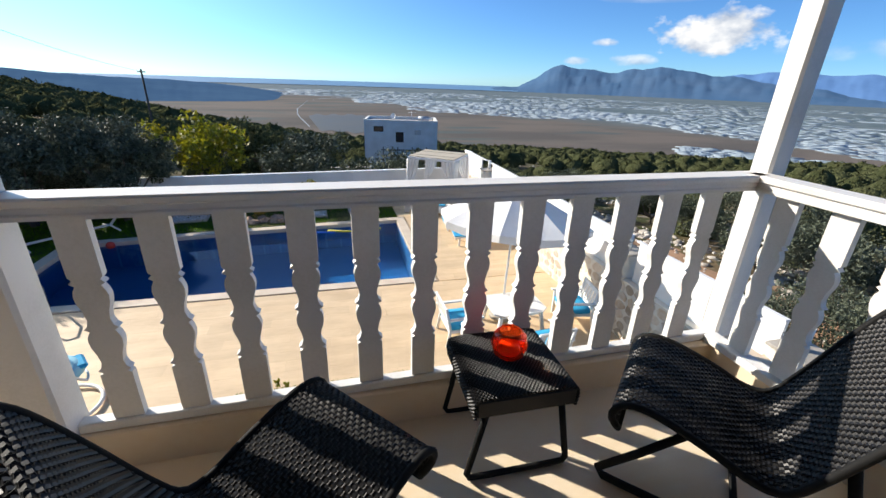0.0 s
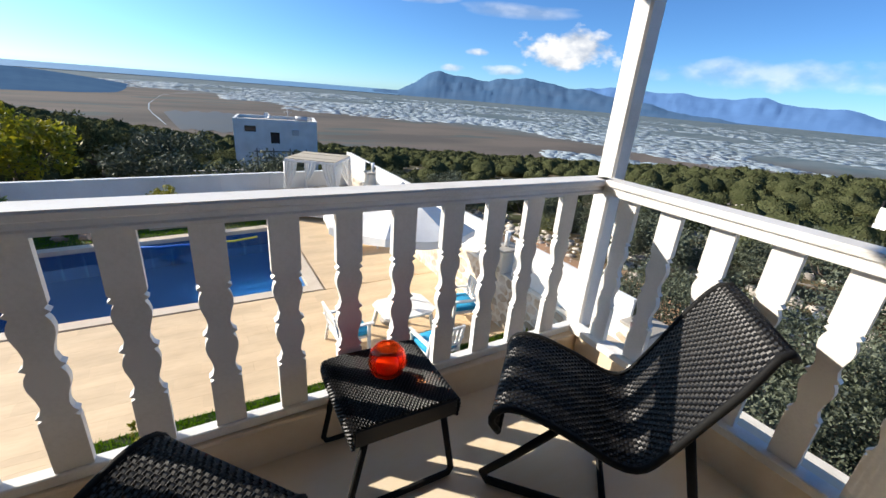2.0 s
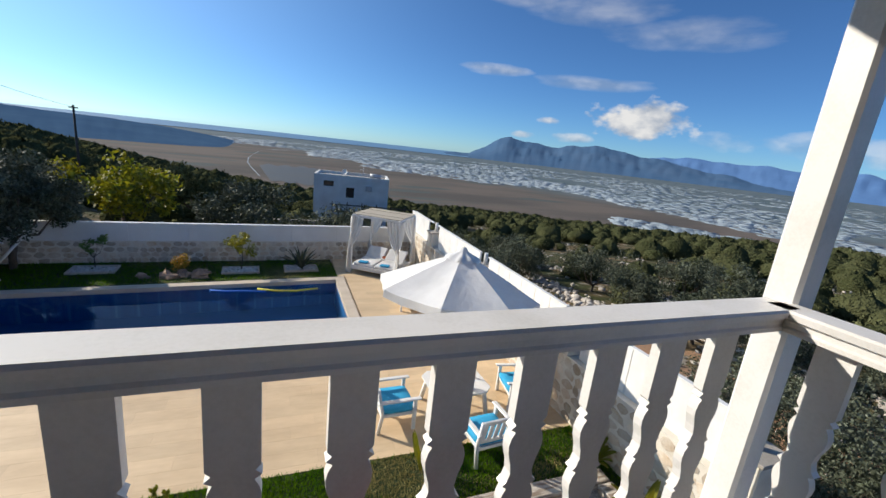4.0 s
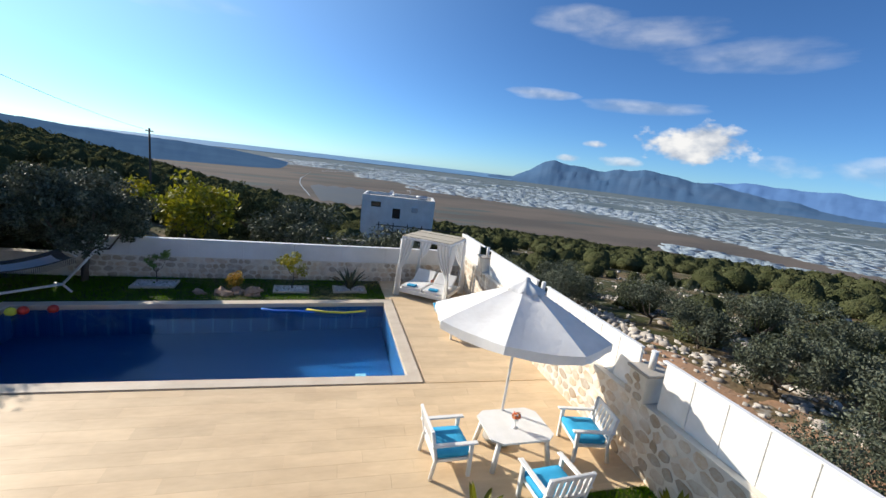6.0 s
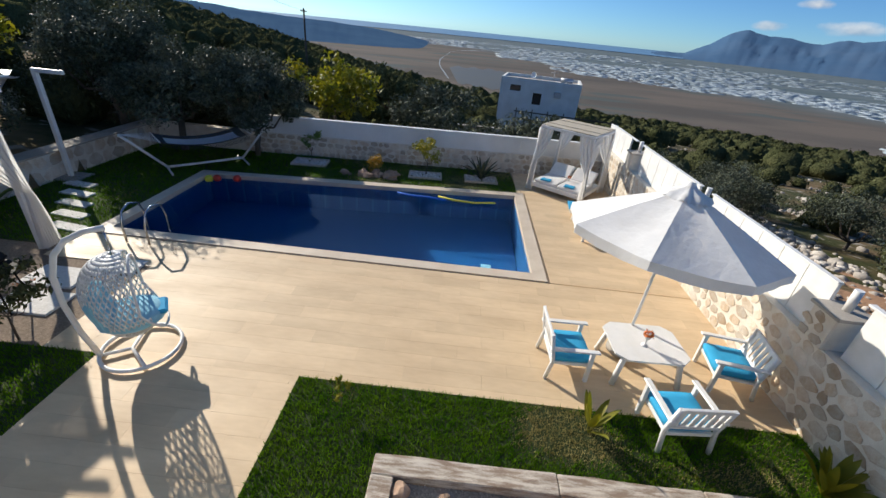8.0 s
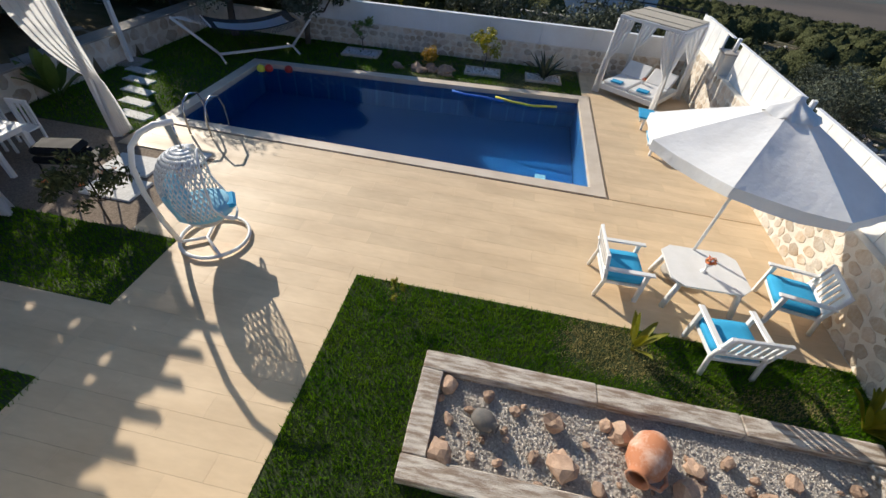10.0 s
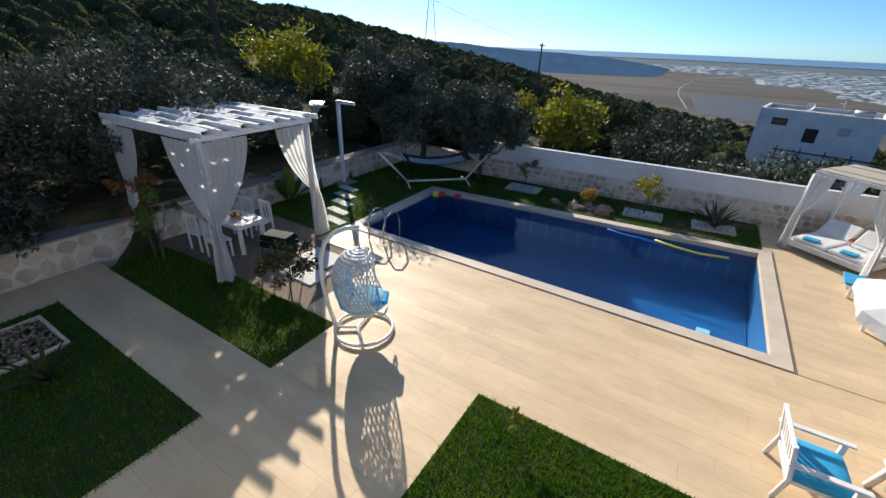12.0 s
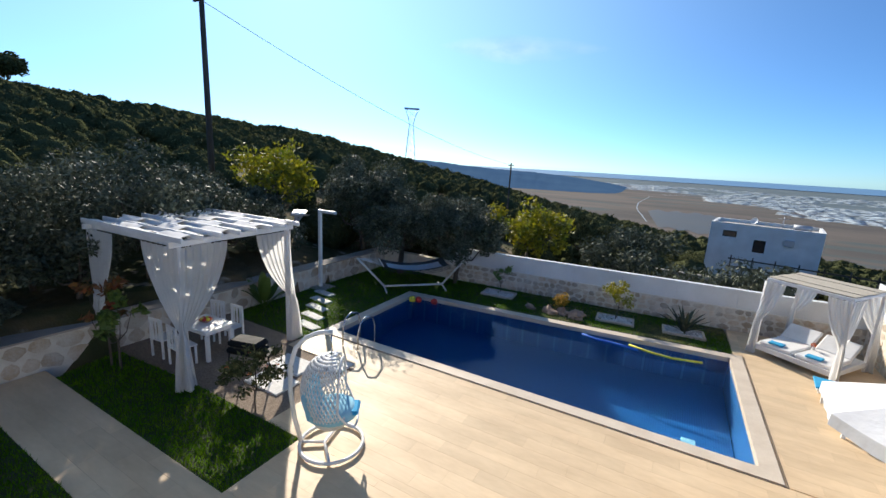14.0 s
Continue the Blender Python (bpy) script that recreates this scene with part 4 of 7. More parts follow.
# ---- the plain and what stands far off ----
def build_greenhouses():
    rng = np.random.RandomState(41)
    chunks = []
    F = np.array([(0, 1, 5, 4), (1, 2, 6, 5), (2, 3, 7, 6), (3, 0, 4, 7), (4, 5, 6, 7)], dtype=np.int32)
    for _ in range(9000):
        az = rng.uniform(-8, 92)
        lo = np.interp(az, [-8, 3, 14, 35, 50, 60, 92], [2.4, 3.0, 3.6, 4.0, 4.6, 5.4, 4.3])
        el = rng.uniform(1.55, lo) if rng.rand() < 0.9 else rng.uniform(lo, lo + 0.35)
        if az < 3 and el > 2.3:
            continue
        if az > 44 and rng.rand() < 0.16:
            el = rng.uniform(6.3, 7.2)
        r = 66.8 / math.tan(math.radians(el))
        x, y = r * math.sin(math.radians(az)), r * math.cos(math.radians(az))
        if math.sin(x * 0.008 + 1) * math.sin(y * 0.007) > 0.55:
            continue
        # a block of long low tunnels side by side
        a = -0.62 + 0.06 * rng.normal() + (1.57 if rng.rand() < 0.12 else 0)
        c, s = math.cos(a), math.sin(a)
        long_half, wide = rng.uniform(6, 17) * (0.45 + r / 2400), rng.uniform(1.5, 2.8) * (0.4 + r / 2400)
        for k in range(rng.randint(1, 5)):
            off, h = k * wide * 2.3, rng.uniform(0.35, 0.7)
            l2 = long_half * rng.uniform(0.8, 1.05)
            P = [(x + c * px * l2 - s * (py * wide * (1 - 0.1 * pz) + off), y + s * px * l2 + c * (py * wide * (1 - 0.1 * pz) + off), PLAIN + pz * h - 0.2) for pz in (0, 1) for px, py in ((-1, -1), (1, -1), (1, 1), (-1, 1))]
            chunks.append((np.array(P), F))
    V, F = gather(chunks)
    tagged(new("greenhouses", raw("greenhouses", V, F, "greenhouse")), "countless pale plastic greenhouses spread over the plain", "greenhouses", "", "stuff")


build_greenhouses()


def plain_point(az, el, z):
    r, a = 66.8 / math.tan(radians(el)), radians(az)
    return (r * math.sin(a), r * math.cos(a), PLAIN + z)


def build_river():
    keys = [(-2.9, 6.1), (-3.5, 5.4), (-3.9, 5.0), (-4.2, 4.5), (-4.1, 3.9), (-3.4, 3.4), (-2.9, 3.0), (-1.5, 2.7), (1.0, 2.5), (3.5, 2.3)]
    V, F = [], []
    for i, (az, el) in enumerate(keys):
        w = 0.05 + 0.02 * math.sin(i * 2.1)
        V += [plain_point(az - w, el, 0.6), plain_point(az + w, el - 0.03, 0.6)]
        if i:
            F.append((2 * i - 2, 2 * i - 1, 2 * i + 1, 2 * i))
    tagged(new("river", raw("river", V, F, "greenhouse")), "pale narrow water channel across the plain", "river", "", "structure")
    # wet dark meadow beside the channel
    left, right = [(-2.9, 4.6), (-2.6, 5.2), (-2.2, 5.9), (-1.6, 6.5)], [(3.6, 4.5), (6.5, 5.2), (7.5, 6.0), (5.0, 6.9)]
    V = [plain_point(a + (q - a) * k / 12, e + (g - e) * k / 12 + 0.12 * math.sin(k * 1.7 + 3 * e), 0.4) for (a, e), (q, g) in zip(left, right) for k in range(13)]
    F = [(i * 13 + k, i * 13 + k + 1, i * 13 + k + 14, i * 13 + k + 13) for i in range(3) for k in range(12)]
    tagged(new("wet_meadow", raw("wet_meadow", V, F, "marsh")), "dark slate-coloured wet meadow on the plain", "field", "", "structure")


build_river()


def build_white_house():
    z0, h, w, d = -2.95, 3.45, 8.3, 5.0
    t = thing("house", "plain white flat-roofed single-storey house on the slope", "house", pose(6.0, 47.15, z0, 0, 0, -10.1))
    wall = bmesh.new()
    xs, zs = [-w / 2, -3.1, -2.0, -0.62, 0.28, w / 2], [-3.0, 1.0, 1.75, 2.15, 2.75, h]
    holes = {(1, 3), (3, 1), (3, 2)}
    for i in range(5):
        for k in range(5):
            if (i, k) not in holes:
                box(wall, xs[i], xs[i + 1], -0.12, 0.12, zs[k], zs[k + 1])
    bmesh.ops.remove_doubles(wall, verts=wall.verts, dist=0.001)
    part("wall", wall, "plaster", t)
    part("wall", boxed(w / 2 - 0.24, w / 2, 0.12, d, -3.0, h), "plaster", t)
    part("wall", boxed(-w / 2, -w / 2 + 0.24, 0.12, d, -3.0, h), "plaster", t)
    part("wall", boxed(-w / 2 + 0.24, w / 2 - 0.24, d - 0.2, d, -3.0, h), "plaster", t)
    part("roof", boxed(-w / 2 + 0.24, w / 2 - 0.24, 0.12, d - 0.2, h - 0.45, h - 0.3), "concrete", t)
    for x0, x1, zz0, zz1 in ((-3.1, -2.0, 2.15, 2.75), (-0.62, 0.28, 1.0, 2.15)):
        win = part("window", boxed(x0 + 0.07, x1 - 0.07, 0.02, 0.04, zz0 + 0.07, zz1 - 0.07), "dark_glass", t)
        fr = bmesh.new()
        for bx in ((x0, x0 + 0.07, zz0, zz1), (x1 - 0.07, x1, zz0, zz1), (x0 + 0.07, x1 - 0.07, zz0, zz0 + 0.07), (x0 + 0.07, x1 - 0.07, zz1 - 0.07, zz1)):
            box(fr, bx[0], bx[1], -0.05, 0.06, bx[2], bx[3])
        part("frame", fr, "black_metal", win)
    part("air_conditioner", boxed(1.55, 2.25, -0.45, -0.125, 1.95, 2.5, 0.03), "grey_steel", t, "grey air conditioner box on the wall")
    part("side_window", boxed(w / 2 + 0.003, w / 2 + 0.03, 1.2, 2.2, 1.2, 2.4), "dark_glass", t)
    part("side_window", boxed(w / 2 + 0.003, w / 2 + 0.03, 3.0, 3.9, 1.2, 2.4), "dark_glass", t)
    ant = bmesh.new()
    tube(ant, [(1.2, 2, h - 0.3), (1.2, 2, h + 0.9)], 0.03, 6)
    tube(ant, [(0.8, 2, h + 0.7), (1.7, 2, h + 0.75)], 0.02, 5)
    part("antenna", ant, "grey_steel", t)
    dish = lathe([(0.0, 0.0), (0.18, 0.03), (0.34, 0.12)], 14)
    bmesh.ops.transform(dish, matrix=pose(-0.9, 1.6, h + 0.25, 70, 0, -30), verts=dish.verts)
    part("satellite_dish", dish, "white_paint", t)
    tank = tubed([(2.0, 3, h - 0.05), (3.3, 3, h - 0.05)], 0.28, n=14)
    part("water_tank", tank, "grey_steel", t)
    fence = thing("fence", "rough dark post fence beside the white house", "fence", pose(6.0, 47.15, z0, 0, 0, -10.1))
    for i in range(7):
        part("fence_post", boxed(-2 + i * 1.6, -1.9 + i * 1.6, -2.0, -1.9, -2.5, 0.75), "pole_wood", fence)
    part("fence_rail", boxed(-2.2, 8.2, -1.9, -1.86, 0.35, 0.47), "pole_wood", fence)
    part("fence_rail", boxed(-2.2, 8.2, -1.9, -1.86, -0.35, -0.25), "pole_wood", fence)
    solid("garden_wall_far", boxed(-5.5, 2.2, 33.0, 33.35, -5.0, -1.95), "concrete", "rough concrete retaining wall on the slope", "wall", "structure")


build_white_house()


def build_poles():
    p2, p1 = (-21.8, 12.9), (-19.4, 48.8)
    z2, z1 = float(land_height(*p2)), float(land_height(*p1))
    t = thing("utility_pole", "dark wooden utility pole with crossarms and insulators", "pole", pose(p2[0], p2[1], z2))
    part("shaft", tubed([(0, 0, -0.5), (0, 0, 12.2)], 0.17, n=9, r_end=0.10), "pole_wood", t)
    for z, ln in ((11.6, 0.8), (10.9, 0.6), (9.9, 0.6)):
        part("crossarm", boxed(-ln, ln, -0.05, 0.05, z, z + 0.10), "pole_wood", t)
        for sx in (-1, 1):
            part("insulator", tubed([(sx * (ln - 0.08), 0, z + 0.10), (sx * (ln - 0.08), 0, z + 0.26)], 0.045, n=7), "white_paint", t)
    t = thing("utility_pole", "bare dark wooden utility pole on the hillside", "pole", pose(p1[0], p1[1], z1))
    part("shaft", tubed([(0, 0, -0.5), (0, 0, 4.9 - z1)], 0.13, n=8, r_end=0.09), "pole_wood", t)
    part("crossarm", boxed(-0.35, 0.35, -0.04, 0.04, 4.6 - z1, 4.7 - z1), "pole_wood", t)

    def wire(a, c, sag):
        a, c = Vector(a), Vector(c)
        return tubed([a.lerp(c, s / 14) - Vector((0, 0, sag * 4 * (s / 14) * (1 - s / 14))) for s in range(15)], 0.014, n=4)

    solid("cable", wire((p2[0], p2[1], z2 + 9.9), (p1[0], p1[1], 4.7), 1.0), "black_metal", "thin black cable sagging between the poles", "cable")
    for dz, off in ((11.75, 0.7), (11.05, 0.5), (10.05, -0.5)):
        solid("cable", wire((p2[0] + off, p2[1], z2 + dz + 0.15), (-62, -14 + off * 4, z2 + dz + 7), 1.2), "black_metal", "thin black overhead cable above the hillside", "cable", group="overhead cables")


build_poles()


def build_pylon():
    x, y = -1.5 + 226 * math.sin(radians(-33.9)), 226 * math.cos(radians(-33.9))
    z = float(land_height(x, y))
    t = thing("pylon", "lattice steel electricity pylon on the ridge", "pylon", pose(x, y, z - 1, 0, 0, 30))
    H = 31.0 - z

    def half(zz):
        return 3.0 + (0.9 - 3.0) * min(1, zz / (H * 0.8)) if zz < H * 0.8 else 0.9 + 2.6 * (zz - H * 0.8) / (H * 0.2)

    levels = [H * k / 8 for k in range(9)]
    corners = [(-1, -1), (1, -1), (1, 1), (-1, 1)]
    for cx, cy in corners:
        part("leg", tubed([(cx * half(q), cy * min(half(q), 1.2 if q > H * 0.8 else 9), q) for q in levels], 0.13, n=4), "grey_steel", t)
    br = bmesh.new()
    for q, w in zip(levels, levels[1:]):
        for i in range(4):
            a, c = corners[i], corners[(i + 1) % 4]
            tube(br, [(a[0] * half(q), a[1] * min(half(q), 1.2 if q > H * 0.8 else 9), q), (c[0] * half(w), c[1] * min(half(w), 1.2 if w > H * 0.8 else 9), w)], 0.07, 3)
    part("bracing", br, "grey_steel", t)
    part("crossarm", boxed(-3.9, 3.9, -0.4, 0.4, H - 0.4, H + 0.5), "grey_steel", t)


build_pylon()


def build_sheet_fence():
    t = thing("sheet_fence", "tall white sheet fence with dark posts among the bushes", "fence", pose(23.4, 1.05, -1.2, 0, 0, 62))
    for i in range(4):
        part("wall_sheet", boxed(-4 + i * 2, -2.02 + i * 2, 0, 0.05, -3.6, 2.6), "white_paint", t)
    for i in range(5):
        part("shed_post", boxed(-4.06 + i * 2, -3.96 + i * 2, -0.1, -0.004, -3.6, 2.9), "black_metal", t)


build_sheet_fence()

# ---- garden ground ----
BED = (-2.05, 3.55, 1.92, 3.54)          # gravel bed: x0, x1, y0, y1
LAWNS = [[(-3.43, -1.0), (3.85, -1.0), (3.85, 1.92), (-3.43, 1.92)], [(-3.43, 1.92), (-2.05, 1.92), (-2.05, 3.54), (-3.43, 3.54)],
         [(3.55, 1.92), (3.85, 1.92), (3.85, 3.54), (3.55, 3.54)], [(-3.43, 3.54), (3.85, 3.54), (3.85, 4.66), (-3.43, 4.66)],
         [(-12.0, 3.24), (-6.45, 3.24), (-6.45, 4.66), (-9.7, 4.66), (-12.3, 4.5)], [(-11.3, -1.0), (-6.38, -1.0), (-6.38, 2.12), (-11.3, 2.12)],
         [(-12.5, 7.4), (-9.5, 7.4), (-9.5, 12.6), (0.55, 13.6), (0.5, 15.7), (-9.4, 15.0), (-12.5, 15.0)]]


def build_ground_beds():
    for k, poly in enumerate(LAWNS):
        solid("lawn", prism(bmesh.new(), poly, -0.3, -0.010), "lawn", "trimmed green lawn bed beside the paving", "lawn", "structure")
    solid("gravel_floor", prism(bmesh.new(), [(-12.55, 4.5), (-9.7, 4.66), (-7.3, 4.66), (-7.3, 7.0), (-9.5, 7.0), (-9.5, 7.4), (-12.55, 7.4)], -0.3, -0.02), "gravel", "brown gravel under the pergola", "gravel", "structure")
    solid("path_side", prism(bmesh.new(), [(-12.6, -4), (-11.3, -4), (-11.3, 2.12), (-12.5, 2.12)], -0.3, -0.016), "tile", "stone path along the low wall", "path", "structure")
    x0, x1, y0, y1 = BED
    solid("gravel_bed", prism(bmesh.new(), [(x0, y0), (x1, y0), (x1, y1), (x0, y1)], -0.3, -0.03), "gravel_light", "bed of crushed stone", "gravel", "structure")


build_ground_beds()


def sleeper(x0, x1, y0, y1, seed):
    bm = boxed(x0, x1, y0, y1, -0.1, 0.11, 0.012)
    bmesh.ops.subdivide_edges(bm, edges=bm.edges, cuts=3, use_grid_fill=True)
    for v in bm.verts:
        v.co += Vector([noise.noise(v.co * 3 + Vector((seed, k * 7, 0))) * 0.014 for k in range(3)])
    return solid("timber_sleeper", bm, "weathered_wood", "weathered split grey-brown timber sleeper edging the gravel", "sleeper", group="sleepers round the gravel bed")


def build_bed():
    x0, x1, y0, y1 = BED
    w = 0.27
    cuts = [x0, 0.15, 1.9, x1]
    for i in range(3):
        sleeper(cuts[i], cuts[i + 1] - 0.012, y1 - w, y1, i)
        sleeper(cuts[i], cuts[i + 1] - 0.012, y0, y0 + w, 10 + i)
    sleeper(x0, x0 + w, y0 + w + 0.01, y1 - w - 0.01, 5)
    sleeper(x1 - w, x1, y0 + w + 0.01, y1 - w - 0.01, 6)
    rng = np.random.RandomState(51)
    named = [(-1.69, 3.12, 0.10), (-1.18, 3.10, 0.075), (-1.38, 2.88, 0.06), (-0.83, 2.98, 0.07), (-0.39, 2.92, 0.13), (-1.61, 2.71, 0.07), (-1.64, 2.28, 0.15), (-0.61, 2.5, 0.075),
             (-1.0, 2.35, 0.06), (-0.3, 2.45, 0.16), (0.25, 3.05, 0.10), (0.42, 2.98, 0.12), (-1.3, 2.35, 0.05), (1.2, 2.75, 0.10), (1.05, 2.45, 0.13), (1.6, 2.9, 0.09), (1.9, 2.5, 0.14), (2.3, 2.85, 0.1),
             (-0.55, 2.2, 0.06), (0.1, 2.3, 0.08), (2.7, 2.4, 0.12), (3.0, 2.9, 0.08), (-1.75, 2.95, 0.05), (0.0, 2.75, 0.05), (-0.95, 2.72, 0.045)]
    named += [(rng.uniform(x0 + w + 0.08, x1 - w - 0.08), rng.uniform(y0 + w + 0.06, y1 - w - 0.06), rng.uniform(0.025, 0.05)) for _ in range(22)]
    for i, (x, y, r) in enumerate(named):
        ob = solid("garden_stone", rough_stone(rng, r, 0.85), "rock", "rough reddish-brown stone lying on the gravel", "stone", group="stones on the gravel")
        ob.location = (x, y, r * 0.45 - 0.01)
        ob.rotation_euler.z = rng.uniform(0, 6)
    # loose crushed stone
    chunks = []
    tet = np.array([(1, 0, -0.3), (-0.6, 0.8, -0.3), (-0.5, -0.9, -0.2), (0.1, 0.1, 0.7)])
    F = np.array([(0, 1, 3), (1, 2, 3), (2, 0, 3)], dtype=np.int32)
    k = 11000
    P = np.stack([rng.uniform(x0 + w, x1 - w, k), rng.uniform(y0 + w, y1 - w, k), rng.uniform(-0.028, -0.006, k)], -1)
    A = rng.uniform(0, 6.28, k)
    S = rng.uniform(0.008, 0.02, k)
    C, Sn = np.cos(A), np.sin(A)
    V = np.stack([tet[None, :, 0] * C[:, None] - tet[None, :, 1] * Sn[:, None], tet[None, :, 0] * Sn[:, None] + tet[None, :, 1] * C[:, None], np.repeat(tet[None, :, 2], k, 0)], -1) * S[:, None, None] + P[:, None]
    FF = (F[None] + 4 * np.arange(k)[:, None, None]).reshape(-1, 3)
    tagged(new("crushed_stone", raw("crushed_stone", V.reshape(-1, 3), FF, "gravel_light")), "grey-brown crushed stone chips", "gravel", "", "stuff")
    # clay jars lying on the gravel
    jar = thing("clay_jar", "large terracotta jar with flaking white patches lying on its side", "jar", pose(0.60, 2.68, 0.20, 86, 0, -32))
    part("body", lathe([(0.0, -0.34), (0.10, -0.33), (0.19, -0.22), (0.225, -0.05), (0.20, 0.12), (0.13, 0.22), (0.105, 0.27), (0.13, 0.31), (0.105, 0.315), (0.085, 0.25), (0.11, 0.18), (0.17, 0.05)], 24), "terracotta", jar)
    hd = tubed([(0.10, 0, 0.28), (0.22, 0, 0.24), (0.25, 0, 0.12), (0.205, 0, 0.02)], 0.022, n=7)
    part("handle", hd, "terracotta", jar)
    pot = thing("clay_pot", "small dark grey clay pot lying on the gravel", "pot", pose(-1.2, 2.74, 0.11, 80, 0, 60))
    part("body", lathe([(0.0, -0.15), (0.07, -0.145), (0.12, -0.06), (0.125, 0.02), (0.085, 0.11), (0.05, 0.14), (0.06, 0.17), (0.04, 0.172), (0.035, 0.13)], 18), "dark_clay", pot)


build_bed()


# ---- seating group under the parasol ----
def garden_chair(m):
    t = thing("garden_chair", "white painted wooden armchair with a bright blue seat cushion", "chair", m, "chairs round the garden table")
    for x, y, h in ((0.30, 0.35, 0.58), (0.30, -0.35, 0.58)):
        part("leg", boxed(x - 0.03, x + 0.03, y - 0.028, y + 0.028, 0, h, 0.004), "white_paint", t)
    for y in (0.35, -0.35):
        part("leg", tubed([(-0.33, y, 0), (-0.27, y, 0.36), (-0.37, y, 0.86)], 0.034, n=4), "white_paint", t)
        part("armrest", boxed(-0.36, 0.40, y - 0.045, y + 0.045, 0.58, 0.61, 0.010), "white_paint", t)
    part("seat", boxed(-0.28, 0.30, -0.32, 0.32, 0.27, 0.33, 0.004), "white_paint", t)
    part("back_rail", boxed(-0.02, 0.02, -0.33, 0.33, -0.035, 0.035, 0.006, pose(-0.365, 0, 0.83, 0, -12)), "white_paint", t)
    part("back_rail", boxed(-0.02, 0.02, -0.33, 0.33, -0.03, 0.03, 0.004, pose(-0.285, 0, 0.45, 0, -12)), "white_paint", t)
    for i in range(6):
        y = -0.275 + 0.11 * i
        part("back_slat", boxed(-0.01, 0.01, y - 0.034, y + 0.034, -0.17, 0.17, 0.003, pose(-0.325, 0, 0.64, 0, -12)), "white_paint", t)

    def pad(x0, x1, y0, y1, z0, z1, m2):
        bm = boxed(x0, x1, y0, y1, z0, z1)
        bmesh.ops.subdivide_edges(bm, edges=bm.edges, cuts=3, use_grid_fill=True)
        bmesh.ops.smooth_vert(bm, verts=bm.verts, factor=0.5, use_axis_x=True, use_axis_y=True, use_axis_z=True)
        for f in bm.faces:
            f.smooth = True
        bmesh.ops.transform(bm, matrix=m2, verts=bm.verts)
        return bm

    part("seat_cushion", pad(-0.27, 0.33, -0.33, 0.33, 0.335, 0.45, pose(0, 0, 0)), "cushion", t, "bright blue seat cushion")
    return t


chair = garden_chair(pose(0.58, 5.57, 0, 0, 0, 2))
copy_thing(chair, pose(1.92, 4.46, -0.005, 0, 0, 95))
copy_thing(chair, pose(3.22, 5.63, 0, 0, 0, 171))


def build_garden_table():
    t = thing("garden_table", "low white painted table with cut corners", "table", pose(1.82, 5.66, 0, 0, 0, 2))
    o = [(-0.58, -0.32), (-0.42, -0.46), (0.42, -0.46), (0.58, -0.32), (0.58, 0.32), (0.42, 0.46), (-0.42, 0.46), (-0.58, 0.32)]
    top = prism(bmesh.new(), o, 0.535, 0.565)
    part("tabletop", top, "white_paint", t)
    ap = bmesh.new()
    for b4 in ((-0.45, 0.45, -0.36, -0.33), (-0.45, 0.45, 0.33, 0.36), (-0.45, -0.42, -0.33, 0.33), (0.42, 0.45, -0.33, 0.33)):
        box(ap, *b4, 0.45, 0.534)
    part("apron", ap, "white_paint", t)
    for sx in (-1, 1):
        for sy in (-1, 1):
            part("leg", tubed([(sx * 0.52, sy * 0.40, 0), (sx * 0.43, sy * 0.34, 0.534)], 0.045, n=4), "white_paint", t)
    v = thing("flower_vase", "small white footed vase with red and orange flowers", "vase", pose(1.78, 5.58, 0.565))
    part("vase_body", lathe([(0.0, 0.0), (0.055, 0.0), (0.05, 0.01), (0.014, 0.03), (0.014, 0.11), (0.045, 0.14), (0.055, 0.19), (0.05, 0.19)], 16), "white_paint", v)
    rng = np.random.RandomState(61)
    V, F = leaf_quads(rng, [(0, 0, 0.23)], np.array([0.075]), 70, 0.03)
    part("flowers", raw("flowers", V, F, "red_flower"), "red_flower", v)


build_garden_table()


